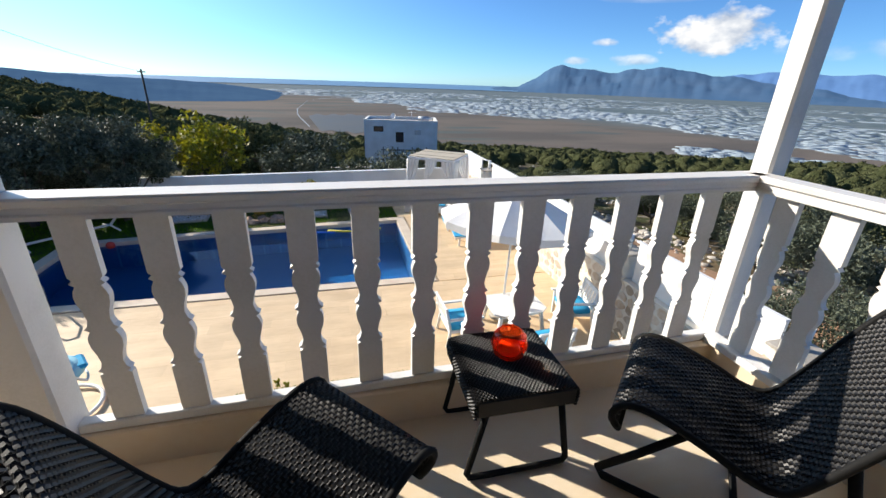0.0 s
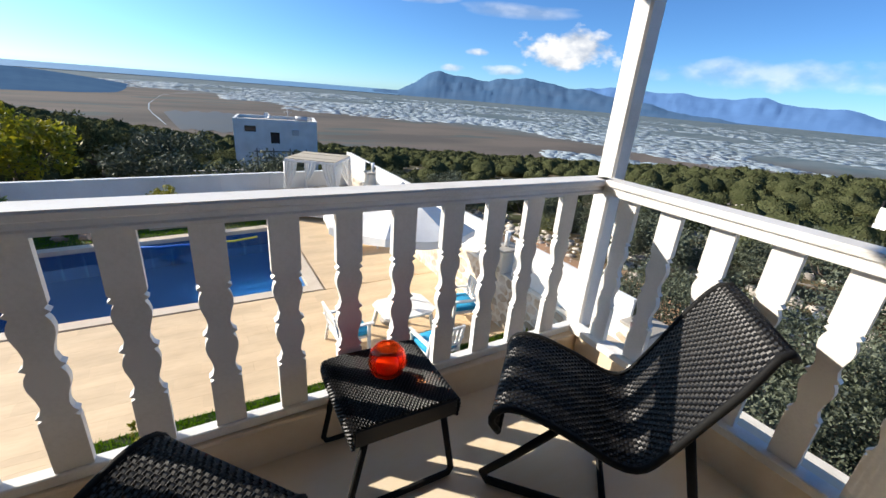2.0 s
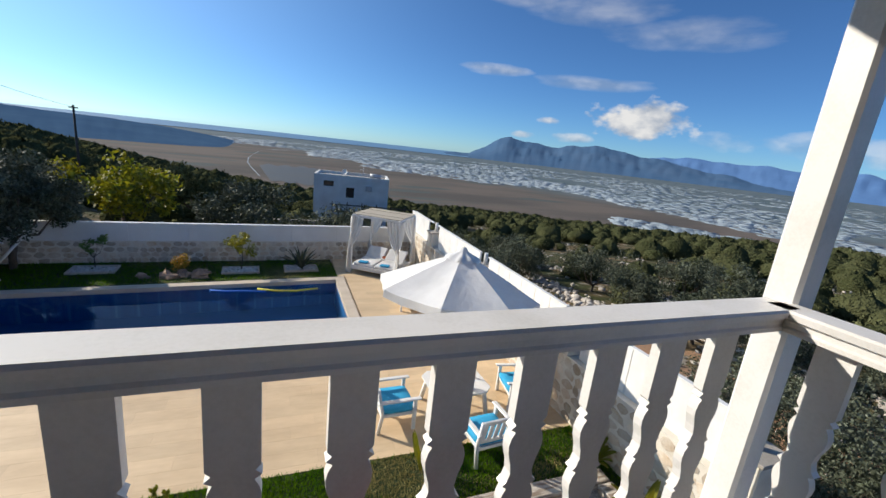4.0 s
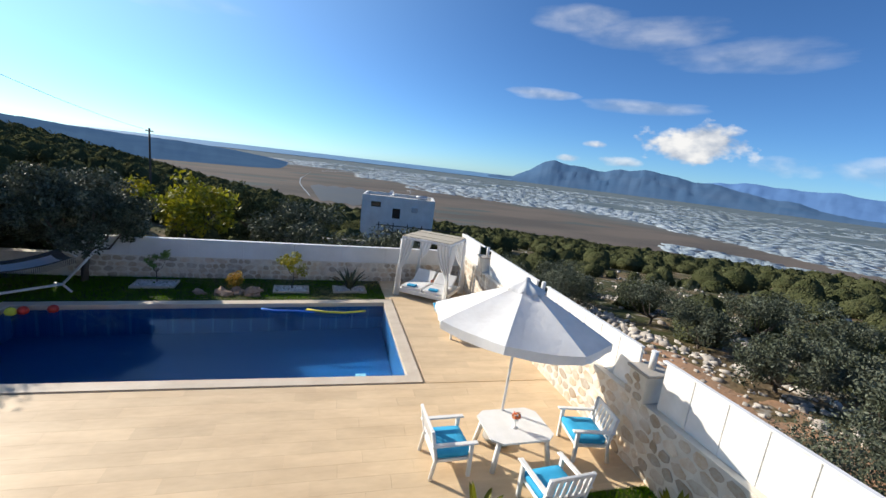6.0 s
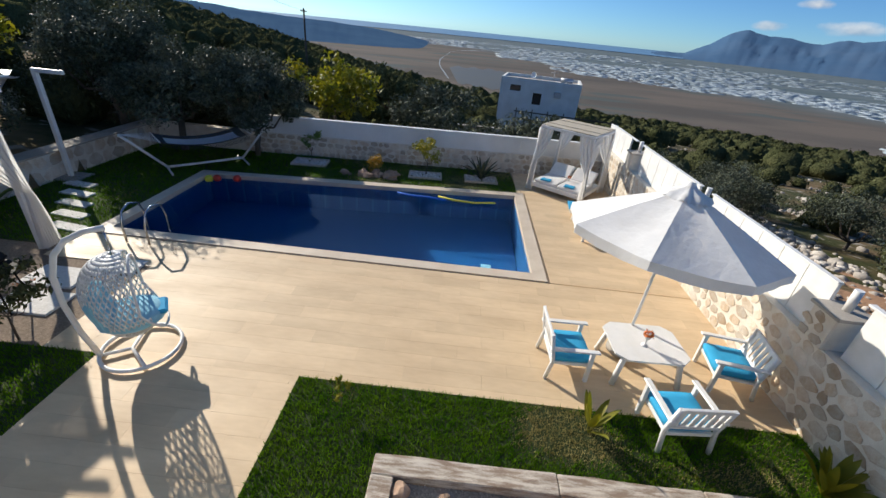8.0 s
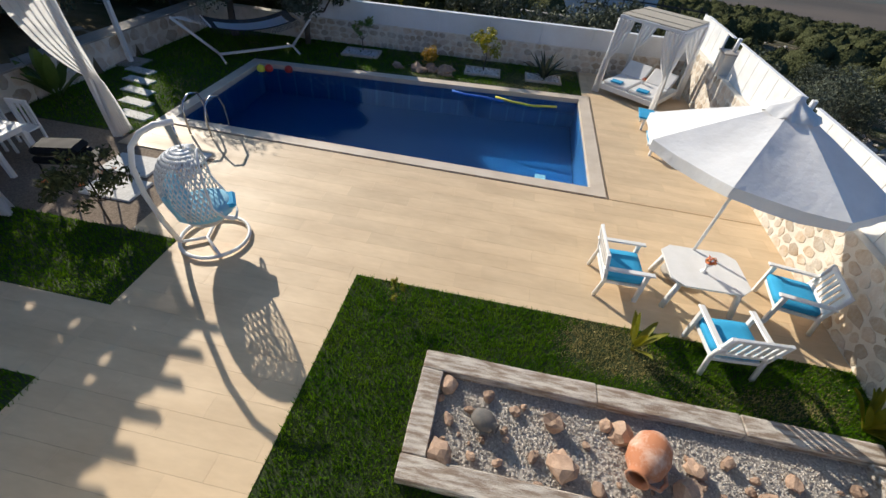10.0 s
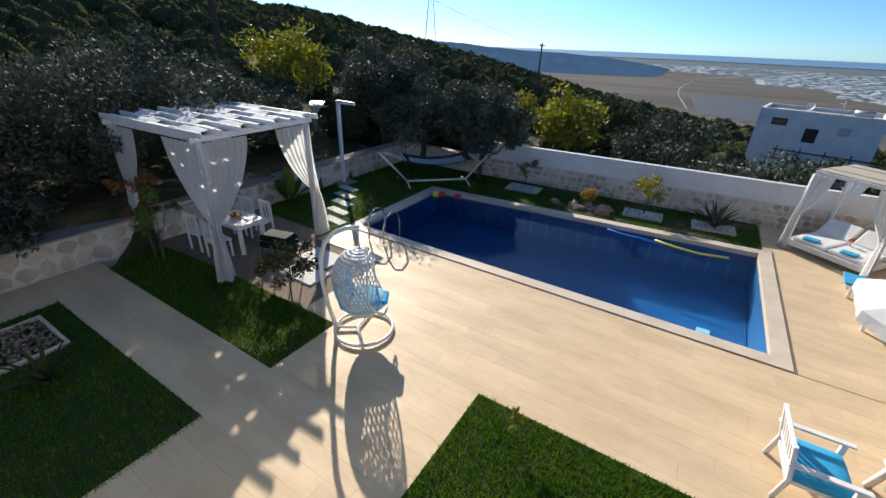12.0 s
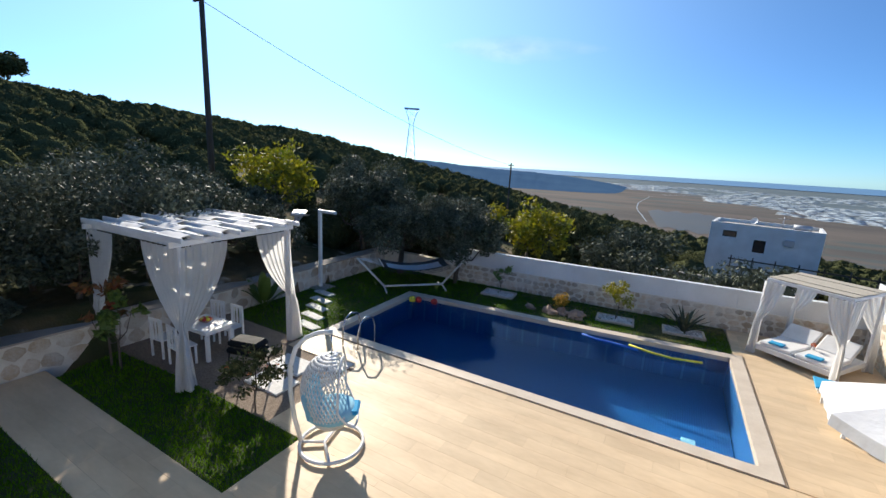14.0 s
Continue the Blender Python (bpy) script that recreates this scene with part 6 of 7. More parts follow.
# ---- round the pool ----
def build_pool_things():
    t = thing("pool_ladder", "curved stainless steel pool ladder", "ladder", pose(-8.35, 8.3, 0))
    for x in (0.0, 0.5):
        part("rail", tubed([(x, -0.55, 0.02), (x, -0.55, 0.45), (x, -0.47, 0.70), (x, -0.25, 0.80), (x, 0.02, 0.72), (x, 0.12, 0.45), (x, 0.13, -0.9)], 0.022, n=9), "steel", t)
    for z in (-0.3, -0.55, -0.8):
        part("rung", boxed(0.02, 0.48, 0.09, 0.17, z, z + 0.03), "steel", t)
    for name, mm, pts, lab in (("pool_noodle", "foam_blue", [(-3.3, 12.62), (-2.9, 12.50), (-2.3, 12.50), (-1.75, 12.42)], "long blue foam noodle floating in the pool"),
                               ("pool_noodle", "foam_yellow", [(-2.0, 12.66), (-1.5, 12.48), (-0.9, 12.42), (-0.2, 12.62)], "long yellow foam noodle floating in the pool")):
        solid(name, tubed([(x, y, -0.085) for x, y in pts], 0.035, n=8), mm, lab, "pool noodle", group="pool noodles")
    for x, y, mm, lab in ((-8.8, 12.05, "red_plastic", "red floating pool ball"), (-9.0, 11.95, "foam_yellow", "yellow floating pool ball"), (-8.25, 12.2, "red_plastic", "red floating pool ball")):
        bm = bmesh.new()
        bmesh.ops.create_uvsphere(bm, u_segments=16, v_segments=10, radius=0.12)
        for f in bm.faces:
            f.smooth = True
        solid("pool_ball", bm, mm, lab, "ball", group="pool balls").location = (x, y, -0.04)
    solid("pool_drain", boxed(-0.56, -0.28, 9.98, 10.26, -1.5, -1.47, 0.008), "pale_blue", "pale square drain grille on the pool floor", "drain")
    for k in range(5):
        st = solid("stepping_stone", boxed(-0.42, 0.42, -0.15, 0.15, -0.05, 0.03, 0.012), "pebble", "pale rectangular stepping stone in the lawn", "stepping stone", group="stepping stones")
        st.matrix_basis = pose(-10.03 - 0.42 * k, 8.14 + 0.58 * k, 0, 0, 0, -8)
    for k, (x, y, w, d) in enumerate(((-8.6, 6.35, 1.0, 0.62), (-8.35, 5.6, 1.0, 0.62), (-7.9, 6.9, 0.9, 0.5))):
        solid("paving_slab", boxed(x - w / 2, x + w / 2, y - d / 2, y + d / 2, -0.03, 0.02, 0.01), "pebble", "large pale stone slab set in gravel", "slab", group="slabs by the pergola")
    p = thing("garden_post", "white garden post with a short arm at its top", "post", pose(-12.35, 10.9, -0.02))
    part("shaft", boxed(-0.055, 0.055, -0.055, 0.055, 0.05, 2.78, 0.008), "white_paint", p)
    part("arm", boxed(-0.06, 0.75, -0.05, 0.05, 2.781, 2.88, 0.008), "white_paint", p)
    part("plinth", boxed(-0.4, 0.4, -0.35, 0.35, 0, 0.05, 0.01), "concrete", p)


build_pool_things()


def pebble_box(x, y, w, d, rz, seed, label, fill="pebble"):
    t = thing("planter_bed", label, "planter", pose(x, y, -0.03, 0, 0, rz))
    fr = bmesh.new()
    for b4 in ((-w / 2, w / 2, -d / 2, -d / 2 + 0.06), (-w / 2, w / 2, d / 2 - 0.06, d / 2), (-w / 2, -w / 2 + 0.06, -d / 2 + 0.06, d / 2 - 0.06), (w / 2 - 0.06, w / 2, -d / 2 + 0.06, d / 2 - 0.06)):
        box(fr, *b4, 0, 0.09, 0.006)
    part("edging", fr, "coping", t)
    rng = np.random.RandomState(seed)
    cs = np.stack([rng.uniform(-w / 2 + 0.07, w / 2 - 0.07, 260), rng.uniform(-d / 2 + 0.07, d / 2 - 0.07, 260), rng.uniform(0.04, 0.08, 260)], -1)
    V, F = core_quads(cs, np.repeat(rng.uniform(0.025, 0.045, (260, 1)), 3, 1) * (1, 1, 0.7), 5)
    tagged(part("pebble_fill", raw("pebble_fill", V, F, fill), fill, t, "white pebbles"), kind="stuff")
    return t


def agave(x, y, z, r, seed, label, leaf="leaf_olive", n=22):
    t = thing("agave", label, "plant", pose(x, y, z))
    rng = np.random.RandomState(seed)
    for i in range(n):
        a, tilt = i * 2.4, 0.25 + 0.95 * (i / n)
        bm = bmesh.new()
        prev = None
        for k in range(6):
            s = k / 5
            rr = r * (s * math.sin(tilt) + 0.15 * s * s)
            zz = r * (s * math.cos(tilt) * 1.15 - 0.1 * s * s) + 0.02
            w = 0.055 * r / 0.6 * (1 - s) ** 0.6 + 0.002
            c, sn = math.cos(a), math.sin(a)
            row = [bm.verts.new((rr * c + w * sn * e, rr * sn - w * c * e, zz + 0.02 * abs(e))) for e in (-1, 0, 1)]
            if prev:
                for j in range(2):
                    bm.faces.new((prev[j], prev[j + 1], row[j + 1], row[j])).smooth = True
            prev = row
        part("leaf", bm, leaf, t)
    return t


def build_far_bed():
    pebble_box(-2.6, 14.25, 1.15, 0.7, 4, 91, "white pebble bed with a small citrus tree")
    tree("citrus_tree", "small citrus tree with yellow-green leaves in a pebble bed", -2.6, 14.3, 0.0, 1.25, 0.42, "leaf_yellow", 92, 3, 40, 0.055, 0.025, 5, "tree")
    pebble_box(-0.65, 14.45, 1.15, 0.7, 4, 93, "white pebble bed with an agave")
    agave(-0.65, 14.45, 0.02, 0.75, 94, "spiky blue-green agave in white pebbles")
    pebble_box(-6.7, 14.35, 1.2, 0.75, 4, 95, "white pebble bed against the stone wall")
    tree("young_tree", "thin young tree with sparse green leaves", -6.7, 14.5, 0.0, 1.1, 0.35, "leaf_green", 96, 2, 22, 0.06, 0.02, 4, "tree")
    rng = np.random.RandomState(97)
    for i in range(16):
        r = rng.uniform(0.10, 0.24)
        ob = solid("border_rock", rough_stone(rng, r, 0.65), "rock", "rough limestone rock edging the flower bed", "rock", group="rocks behind the pool")
        ob.location = (-4.55 + rng.uniform(-0.95, 0.95), 13.75 + rng.uniform(-0.22, 0.4), r * 0.25 - 0.03)
    sh = thing("yellow_shrub", "rounded golden-yellow shrub among rocks", "shrub", pose(-4.35, 14.0, 0))
    V, F = leaf_quads(rng, [(0, 0, 0.34), (0.1, 0.05, 0.45)], np.array([0.27, 0.2]), 260, 0.04, 1.0, 0.3)
    part("foliage", raw("foliage", V, F, "leaf_gold"), "leaf_gold", sh)


build_far_bed()


def broad_plant(name, x, y, z, h, seed, leaf, label, n=9, w=0.09):
    t = thing(name, label, "plant", pose(x, y, z))
    rng = np.random.RandomState(seed)
    for i in range(n):
        a, tilt = i * 2.4 + rng.uniform(-0.3, 0.3), rng.uniform(0.2, 0.9)
        bm, prev = bmesh.new(), None
        for k in range(7):
            s = k / 6
            rr, zz = h * (s * math.sin(tilt) * 0.8), h * (s * math.cos(tilt) - 0.25 * s ** 3 * tilt)
            wd = w * math.sin(math.pi * min(1, 0.08 + s * 0.92)) ** 0.7 * (0.15 if s < 0.3 else 1)
            c, sn = math.cos(a), math.sin(a)
            row = [bm.verts.new((rr * c + wd * sn * e, rr * sn - wd * c * e, zz + 0.03 * abs(e))) for e in (-1, 0, 1)]
            if prev:
                for j in range(2):
                    bm.faces.new((prev[j], prev[j + 1], row[j + 1], row[j])).smooth = True
            prev = row
        part("leaf", bm, leaf, t)
    return t


def build_plants():
    broad_plant("banana_plant", 0.72, 4.28, -0.02, 0.72, 101, "leaf_yellow", "young yellow-green broad-leaved plant in the lawn", 8, 0.05)
    broad_plant("yellow_plant", 3.5, 3.75, -0.02, 0.75, 102, "leaf_yellow", "yellow-green leafy plant by the wall", 16, 0.06)
    broad_plant("yellow_plant", 3.45, 2.6, -0.02, 0.8, 103, "leaf_yellow", "yellow-green leafy plant by the wall", 14, 0.06)
    broad_plant("banana_plant", -12.1, 8.3, 0.0, 1.3, 104, "leaf_green", "broad-leaved green plant beside the low wall", 11, 0.14)
    broad_plant("climbing_plant", -12.25, 1.2, 0.0, 1.0, 105, "leaf_green", "broad-leaved plant against the low wall", 8, 0.13)
    tree("sapling", "thin sapling with yellow autumn leaves in the lawn", -2.66, 4.22, -0.02, 0.5, 0.12, "leaf_yellow", 106, 2, 14, 0.035, 0.008, 3, "plant")
    tree("rose_bush", "dark leafy bush with small red flowers beside the grill", -7.75, 4.75, -0.02, 1.15, 0.55, "leaf_scrub", 107, 3, 60, 0.05, 0.02, 6, "bush")
    rng = np.random.RandomState(108)
    fl = thing("rose_flowers", "small red blooms on the leafy bush", "flowers", pose(-7.75, 4.75, 0.85))
    V, F = leaf_quads(rng, [(rng.uniform(-0.4, 0.4), rng.uniform(-0.4, 0.4), rng.uniform(-0.1, 0.3)) for _ in range(7)], np.full(7, 0.035), 10, 0.02)
    part("petals", raw("petals", V, F, "red_flower"), "red_flower", fl)
    tree("vine_tree", "small tree with reddish autumn leaves before the pergola", -11.7, 4.1, 0.0, 1.95, 0.42, "leaf_red", 109, 2, 22, 0.085, 0.03, 5, "tree")
    tree("vine_tree", "young green-leaved tree in front of the pergola", -11.4, 4.15, 0.0, 1.7, 0.45, "leaf_green", 110, 2, 24, 0.11, 0.03, 4, "tree")
    # these pebbles take the darker gravel colour to stand for the shade on them
    pebble_box(-10.3, 1.25, 1.3, 1.0, 0, 111, "pebble bed in the shaded lawn, shade put into its brown fill colour", "gravel")
    agave(-8.9, 1.2, 0.0, 0.55, 112, "dark spiky agave in the shaded lawn", "leaf_scrub", 16)


build_plants()

# ---- balcony furniture ----
def smooth_profile(keys, steps):
    """Points at even steps along a Catmull-Rom curve through keys."""
    pts = [Vector(k) for k in keys]
    ext = [2 * pts[0] - pts[1]] + pts + [2 * pts[-1] - pts[-2]]
    fine = []
    for i in range(1, len(ext) - 2):
        p0, p1, p2, p3 = ext[i - 1:i + 3]
        for k in range(12):
            s = k / 12
            fine.append(0.5 * ((2 * p1) + (p2 - p0) * s + (2 * p0 - 5 * p1 + 4 * p2 - p3) * s * s + (3 * p1 - p0 - 3 * p2 + p3) * s ** 3))
    fine.append(pts[-1])
    acc = [0.0]
    for a, c in zip(fine, fine[1:]):
        acc.append(acc[-1] + (c - a).length)
    out, k = [], 0
    for i in range(steps + 1):
        d = acc[-1] * i / steps
        while k < len(acc) - 2 and acc[k + 1] < d:
            k += 1
        s = (d - acc[k]) / max(1e-9, acc[k + 1] - acc[k])
        out.append(fine[k].lerp(fine[k + 1], s))
    return out


def ribbon(bm, pts, nrm, half, thick):
    """A flat cane strand: a rectangular bar along points; nrm gives the surface normal at each."""
    rings = []
    for i, p in enumerate(pts):
        way = (pts[min(i + 1, len(pts) - 1)] - pts[max(i - 1, 0)]).normalized()
        side = way.cross(nrm[i]).normalized() * half
        up = nrm[i] * thick
        rings.append([bm.verts.new(p + a * side + c * up) for a, c in ((-1, -1), (1, -1), (1, 1), (-1, 1))])
    for q, w in zip(rings, rings[1:]):
        for k in range(4):
            bm.faces.new((q[k], q[(k + 1) % 4], w[(k + 1) % 4], w[k]))


def woven(profile, width, n_along, n_cross, half_along=0.0065, half_cross=0.0068):
    """A woven sheet over a side profile (x, z): strands along it and strands across it, passing over and under."""
    cross = smooth_profile([(p[0], 0, p[1]) for p in profile], n_cross)
    normals = []
    for i in range(len(cross)):
        way = cross[min(i + 1, n_cross)] - cross[max(i - 1, 0)]
        normals.append(Vector((-way.z, 0, way.x)).normalized() * -1)
    amp = 0.0035
    bm = bmesh.new()
    for j in range(n_along + 1):
        u = j / n_along
        pts, nn = [], []
        for i, p in enumerate(cross):
            w = width(i / n_cross)
            pts.append(p + Vector((0, (u - 0.5) * 2 * w, 0)) + normals[i] * amp * (1 if (i // 1 + j) % 2 else -1))
            nn.append(normals[i])
        ribbon(bm, pts, nn, half_along, 0.0016)
    for i, p in enumerate(cross):
        w = width(i / n_cross)
        pts = [p + Vector((0, (j / n_along - 0.5) * 2 * w, 0)) + normals[i] * amp * (-1 if (i + j) % 2 else 1) for j in range(n_along + 1)]
        ribbon(bm, pts, [normals[i]] * len(pts), half_cross, 0.0016)
    return bm, cross


def lounge_chair(m, label):
    t = thing("lounge_chair", label, "chair", m, "wicker balcony chairs")
    prof = [(0.01, 0.21), (0.035, 0.27), (0.01, 0.325), (-0.07, 0.335), (-0.22, 0.29), (-0.33, 0.245), (-0.40, 0.25), (-0.45, 0.33), (-0.53, 0.51), (-0.60, 0.66), (-0.63, 0.69), (-0.655, 0.672)]

    def width(s):
        return 0.212 + 0.022 * s - 0.045 * max(0.0, (s - 0.82) / 0.18) ** 2 - 0.03 * max(0.0, (0.10 - s) / 0.10) ** 2

    bm, cross = woven(prof, width, 36, 84, 0.0052, 0.0056)
    tagged(part("woven_seat", bm, "wicker", t, "black woven wicker seat and back"), kind="stuff")
    for sy in (-1, 1):
        edge = [p + Vector((0, sy * (width(i / 84) + 0.004), 0)) for i, p in enumerate(cross)]
        part("edge_roll", tubed(edge[::2], 0.0115, n=8), "black_metal", t)
        y = sy * 0.205
        part("runner", tubed([(-0.16, y, 0.29), (-0.06, y, 0.16), (0.04, y, 0.04), (0.02, y, 0.016), (-0.05, y, 0.014), (-0.35, y, 0.014), (-0.55, y, 0.014), (-0.60, y, 0.035), (-0.57, y, 0.14), (-0.49, y, 0.41)], 0.0135, n=8), "black_metal", t)
    for x, z in ((0.012, 0.212), (-0.653, 0.675)):
        part("end_roll", tubed([(x, -0.19, z), (x, 0.19, z)], 0.0115, n=8), "black_metal", t)
    part("stretcher", tubed([(-0.35, -0.205, 0.014), (-0.35, 0.205, 0.014)], 0.011, n=7), "black_metal", t)
    return t


lounge_chair(pose(-0.69, -0.345, BALCONY, 0, 0, 134), "low black wicker lounge chair on sled legs, partly sunlit")
lounge_chair(pose(-1.60, -0.36, BALCONY, 0, 0, 40), "low black wicker lounge chair on sled legs, mostly shaded")


def build_side_table():
    t = thing("side_table", "small square black wicker side table on bent tube legs", "table", pose(-1.115, -0.235, BALCONY, 0, 0, -1))
    hw = 0.165
    prof = [(hw, 0.27), (hw + 0.004, 0.315), (hw - 0.02, 0.338), (0, 0.341), (-hw + 0.02, 0.338), (-hw - 0.004, 0.315), (-hw, 0.27)]
    bm, cross = woven(prof, lambda s: hw, 44, 70, 0.0034, 0.0036)
    tagged(part("woven_top", bm, "wicker", t), kind="stuff")
    part("inner_board", boxed(-hw + 0.006, hw - 0.006, -hw + 0.006, hw - 0.006, 0.295, 0.331, 0.012), "black_metal", t)
    for sy in (-1, 1):
        part("side_panel", boxed(-hw + 0.004, hw - 0.004, sy * hw - 0.004, sy * hw + 0.004, 0.275, 0.334, 0.003), "wicker", t)
        y = sy * 0.15
        part("leg_loop", tubed([(-0.12, y, 0.30), (-0.15, y, 0.15), (-0.175, y, 0.03), (-0.165, y, 0.013), (-0.13, y, 0.011), (0.13, y, 0.011), (0.165, y, 0.013), (0.175, y, 0.03), (0.15, y, 0.15), (0.12, y, 0.30)], 0.011, n=8), "black_metal", t)
    g = thing("candle_globe", "round orange glass candle holder on the side table", "candle holder", pose(-1.115, -0.225, BALCONY + 0.3475) @ Matrix.Scale(1.18, 4))
    part("globe", lathe([(0.0, 0.0), (0.025, 0.001), (0.044, 0.018), (0.052, 0.045), (0.046, 0.072), (0.032, 0.088), (0.029, 0.087), (0.043, 0.071), (0.048, 0.045), (0.041, 0.02), (0.0, 0.006)], 28), "orange_glass", g).visible_shadow = False
    part("candle", lathe([(0.0, 0.008), (0.03, 0.009), (0.032, 0.035), (0.0, 0.037)], 18), "candle_wax", g, "orange candle")


build_side_table()


# ---- stone facing, tiles, grass ----
def stone_meshes():
    rng = np.random.RandomState(131)
    out = []
    for k in range(12):
        bm = bmesh.new()
        n = 9
        ang = np.sort(rng.uniform(-0.25, 0.25, n) + np.arange(n) * 2 * math.pi / n)
        rad = rng.uniform(0.80, 1.04, n) * (1 + 0.10 * np.cos(4 * ang + rng.uniform(0, 6)))
        back = [bm.verts.new((0.5 * r * math.cos(a) * 1.12, -0.02, 0.5 * r * math.sin(a) * 1.12)) for a, r in zip(ang, rad)]
        mid = [bm.verts.new((0.5 * r * math.cos(a) * 1.08, 0.006, 0.5 * r * math.sin(a) * 1.08)) for a, r in zip(ang, rad)]
        front = [bm.verts.new((0.5 * r * math.cos(a) * 0.86, 0.010 + rng.uniform(-0.003, 0.003), 0.5 * r * math.sin(a) * 0.86)) for a, r in zip(ang, rad)]
        for q, w in ((back, mid), (mid, front)):
            for i in range(n):
                bm.faces.new((q[i], q[(i + 1) % n], w[(i + 1) % n], w[i]))
        bm.faces.new(front)
        out.append(ready("stone", bm, "stone_piece"))
    return out


M["stone_piece"] = mat("wall_stone_piece", (0.62, 0.57, 0.49), (0.46, 0.35, 0.24), 0.92, scale=2.4, fine=22, bump=0.7, depth=0.02, rand=0.28, coords="World")
STONES = stone_meshes()


def face_stones(wall, a, c, z0, z1, seed, facing, w=0.30, h=0.19):
    """Rubble stones set proud of a wall's face that runs from a to c in plan."""
    rng = np.random.RandomState(seed)
    a, c = Vector(a), Vector(c)
    u = (c - a).normalized()
    length = (c - a).length
    turn = math.atan2(u.y, u.x)
    rows = max(1, int((z1 - z0) / h))
    hh = (z1 - z0) / rows
    for r in range(rows):
        x = rng.uniform(0, 0.15)
        while x < length - 0.1:
            sw = w * rng.uniform(0.55, 1.35)
            ob = new("stone", STONES[rng.randint(12)])
            ob.parent = wall
            p = a + u * (x + sw / 2)
            ob.matrix_basis = Matrix.Translation((p.x, p.y, z0 + (r + 0.5) * hh + rng.uniform(-0.02, 0.02))) @ pose(0, 0, 0, 0, 0, math.degrees(turn) + (0 if facing > 0 else 180)) @ pose(0, 0, 0, 0, rng.uniform(-14, 14), 0) @ Matrix.Diagonal((sw * rng.uniform(0.84, 0.98), rng.uniform(0.5, 1.1), hh * rng.uniform(0.80, 1.06), 1))
            x += sw


face_stones(WALL_RIGHT, (3.848, -0.5), (3.848, 15.8), -0.02, 1.2, 141, 1, 0.30, 0.20)
for PY in (1.85, 5.3, 9.3):
    face_stones(WALL_RIGHT, (3.798, PY - 0.21), (3.798, PY + 0.21), 1.24, 1.70, 144, 1, 0.20, 0.15)
face_stones(WALL_FAR, FAR_A, FAR_B, -0.02, 0.71, 142, -1, 0.30, 0.18)
face_stones(WALL_LEFT, (-12.6, -3.5), (-12.552, 15.0), -0.02, 0.71, 143, -1, 0.44, 0.30)


def build_tiles():
    rng = np.random.RandomState(151)
    meshes, gap = {}, 0.0010
    deck = thing("terrace_tiles", "warm beige wood-grained porcelain terrace tiles", "paving", kind="structure")

    def tile(x0, x1, y0, y1):
        key = (round(x1 - x0, 2), round(y1 - y0, 2))
        if key[0] < 0.04 or key[1] < 0.03:
            return
        if key not in meshes:
            meshes[key] = ready("tile", boxed(-key[0] / 2 + gap, key[0] / 2 - gap, -key[1] / 2 + gap, key[1] / 2 - gap, -0.0155, 0.0), "tile")
        ob = new("tile", meshes[key])
        ob.parent = deck
        ob.location = ((x0 + x1) / 2, (y0 + y1) / 2, 0.0)

    L, W = 1.2, 0.30
    for rx0, rx1, ry0, ry1 in ((-6.45, -3.43, 0.4, 4.66), (-7.3, 3.85, 4.66, 8.02), (0.80, 3.85, 8.045, 15.85), (0.56, 0.80, 13.55, 15.7), (-9.5, -7.3, 7.0, 8.02), (-12.5, -6.45, 2.12, 3.24)):
        y = math.floor(ry0 / W) * W
        while y < ry1:
            off = (round(y / W) % 3) * L / 3 + 0.07
            x = math.floor((rx0 - off) / L) * L + off
            while x < rx1:
                tile(max(x, rx0), min(x + L, rx1), max(y, ry0), min(y + W, ry1))
                x += L
            y += W


build_tiles()


def inside_poly(poly, X, Y):
    k, hit = len(poly), np.zeros(len(X), bool)
    for i in range(k):
        (x0, y0), (x1, y1) = poly[i], poly[i - 1]
        cross = ((y0 > Y) != (y1 > Y)) & (X < (x1 - x0) * (Y - y0) / ((y1 - y0) or 1e-9) + x0)
        hit ^= cross
    return hit


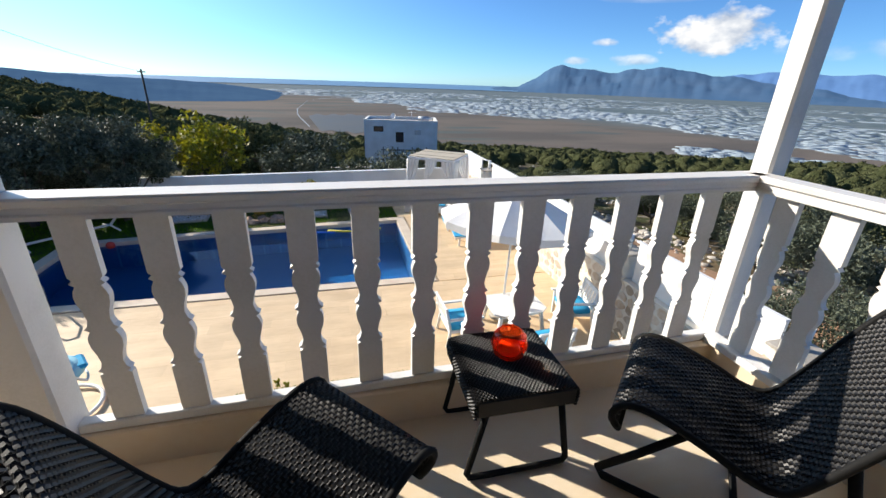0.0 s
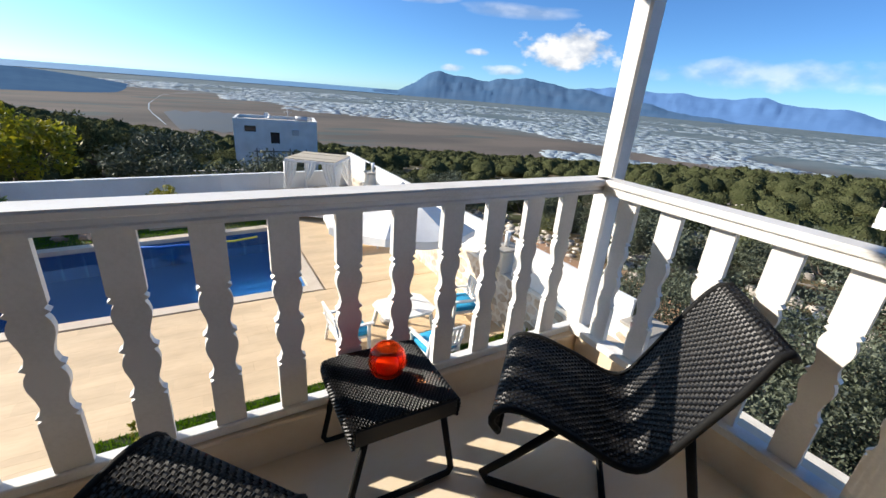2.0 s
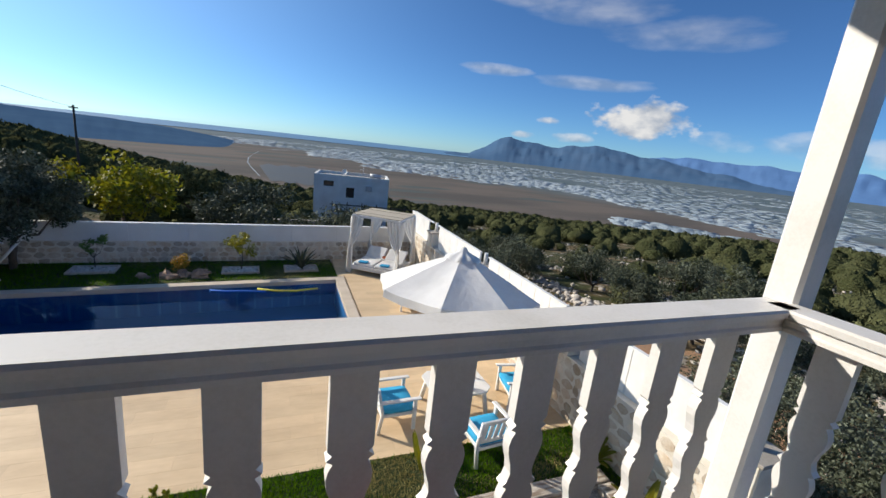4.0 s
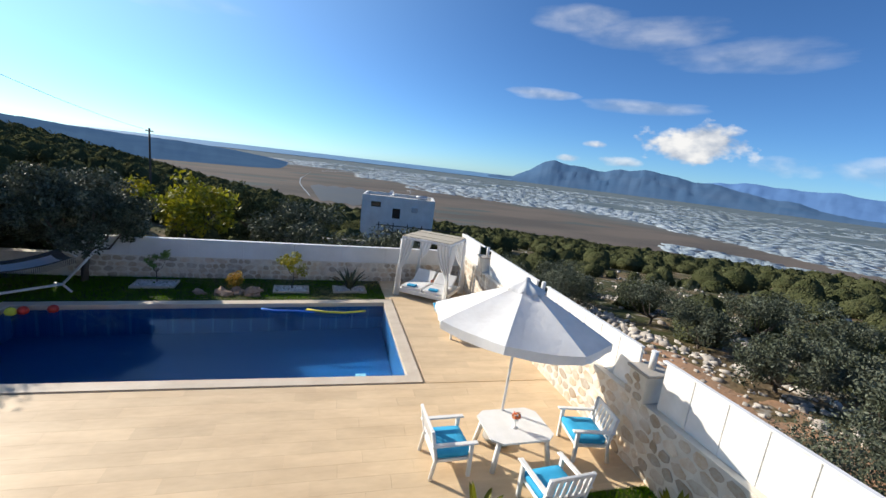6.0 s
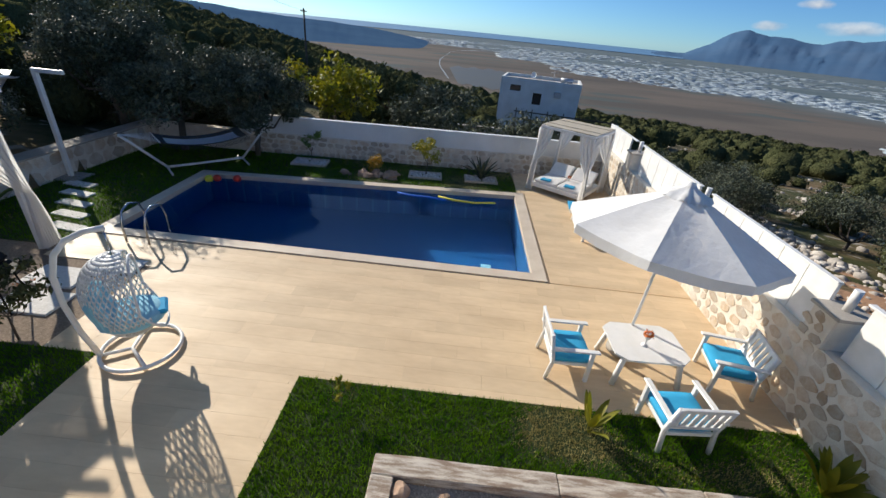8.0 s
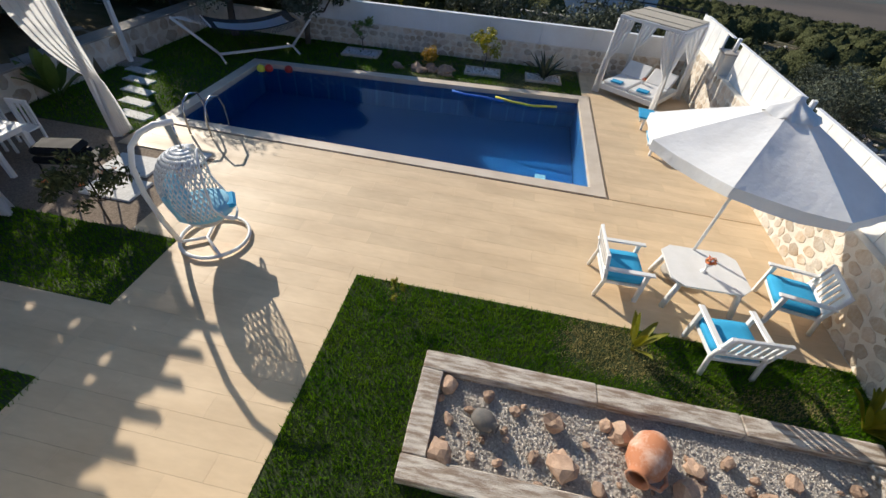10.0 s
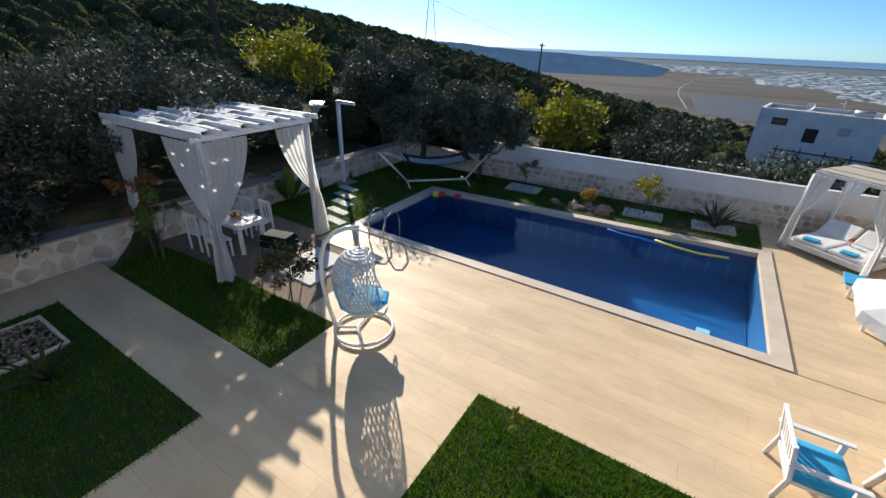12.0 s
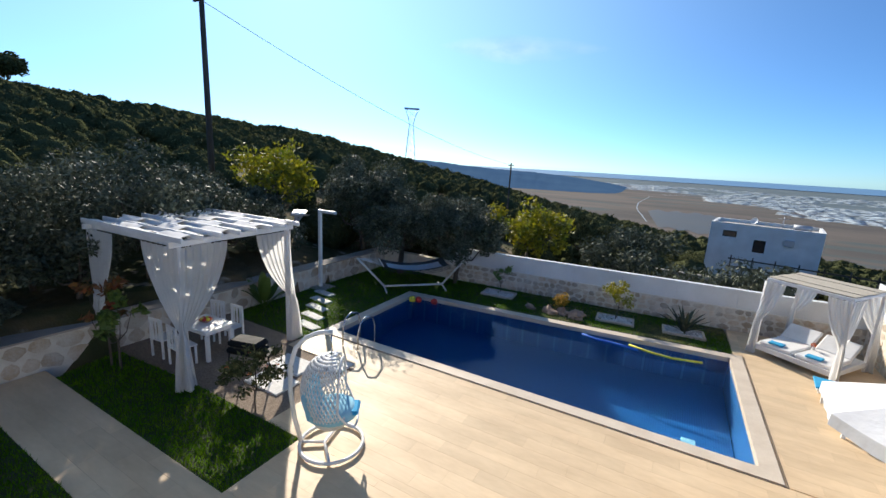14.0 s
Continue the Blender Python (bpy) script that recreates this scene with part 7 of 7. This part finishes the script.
def build_grass():
    rng = np.random.RandomState(161)
    green, dry = [], []
    for k, poly in enumerate(LAWNS):
        P = np.array(poly)
        lo, hi = P.min(0), P.max(0)
        if k == 0:
            lo[1] = 0.6
        density = (2600, 3200, 1500, 3200, 1500, 1300, 900)[k]
        count = int((hi - lo).prod() * density)
        X, Y = rng.uniform(lo[0], hi[0], count), rng.uniform(lo[1], hi[1], count)
        ok = inside_poly(poly, X, Y)
        X, Y = X[ok], Y[ok]
        patch = np.exp(-(((X - 0.5) / 0.85) ** 2 + ((Y - 4.15) / 0.45) ** 2)) + 0.75 * np.exp(-(((X - 2.4) / 1.1) ** 2 + ((Y - 3.85) / 0.3) ** 2)) + 0.4 * np.sin(X * 2.1 + 1) * np.sin(Y * 1.7)
        patch = patch + (0.45 if k == 6 else 0.0) * (X > -6)
        is_dry = (patch + rng.uniform(-0.25, 0.25, len(X)) > 0.52) & (k in (0, 1, 2, 3, 6))
        thin = rng.rand(len(X)) < 0.97
        for sel, out, hgt in ((~is_dry, green, 0.056), (is_dry & thin, dry, 0.034)):
            x, y = X[sel], Y[sel]
            m = len(x)
            a, lean = rng.uniform(0, 6.28, m), rng.uniform(0.0, 0.7, m)
            h, w = hgt * rng.uniform(0.6, 1.35, m), 0.0060 * rng.uniform(0.8, 1.5, m) * (1.3 if k > 3 else 1)
            base = np.stack([x, y, np.full(m, -0.012)], -1)
            side = np.stack([np.cos(a), np.sin(a), np.zeros(m)], -1) * w[:, None]
            b2 = rng.uniform(0, 6.28, m)
            tip = base + np.stack([np.cos(b2) * lean * h, np.sin(b2) * lean * h, h], -1)
            out.append((np.stack([base - side, base + side, tip], 1).reshape(-1, 3), np.arange(3 * m, dtype=np.int32).reshape(-1, 3)))
    V, F = gather(green)
    tagged(new("grass", raw("grass", V, F, "grass")), "short dense green lawn grass", "grass", "", "stuff")
    V, F = gather(dry)
    tagged(new("dry_grass", raw("dry_grass", V, F, "dry_grass")), "thin yellowed patch of lawn grass", "grass", "", "stuff")


build_grass()
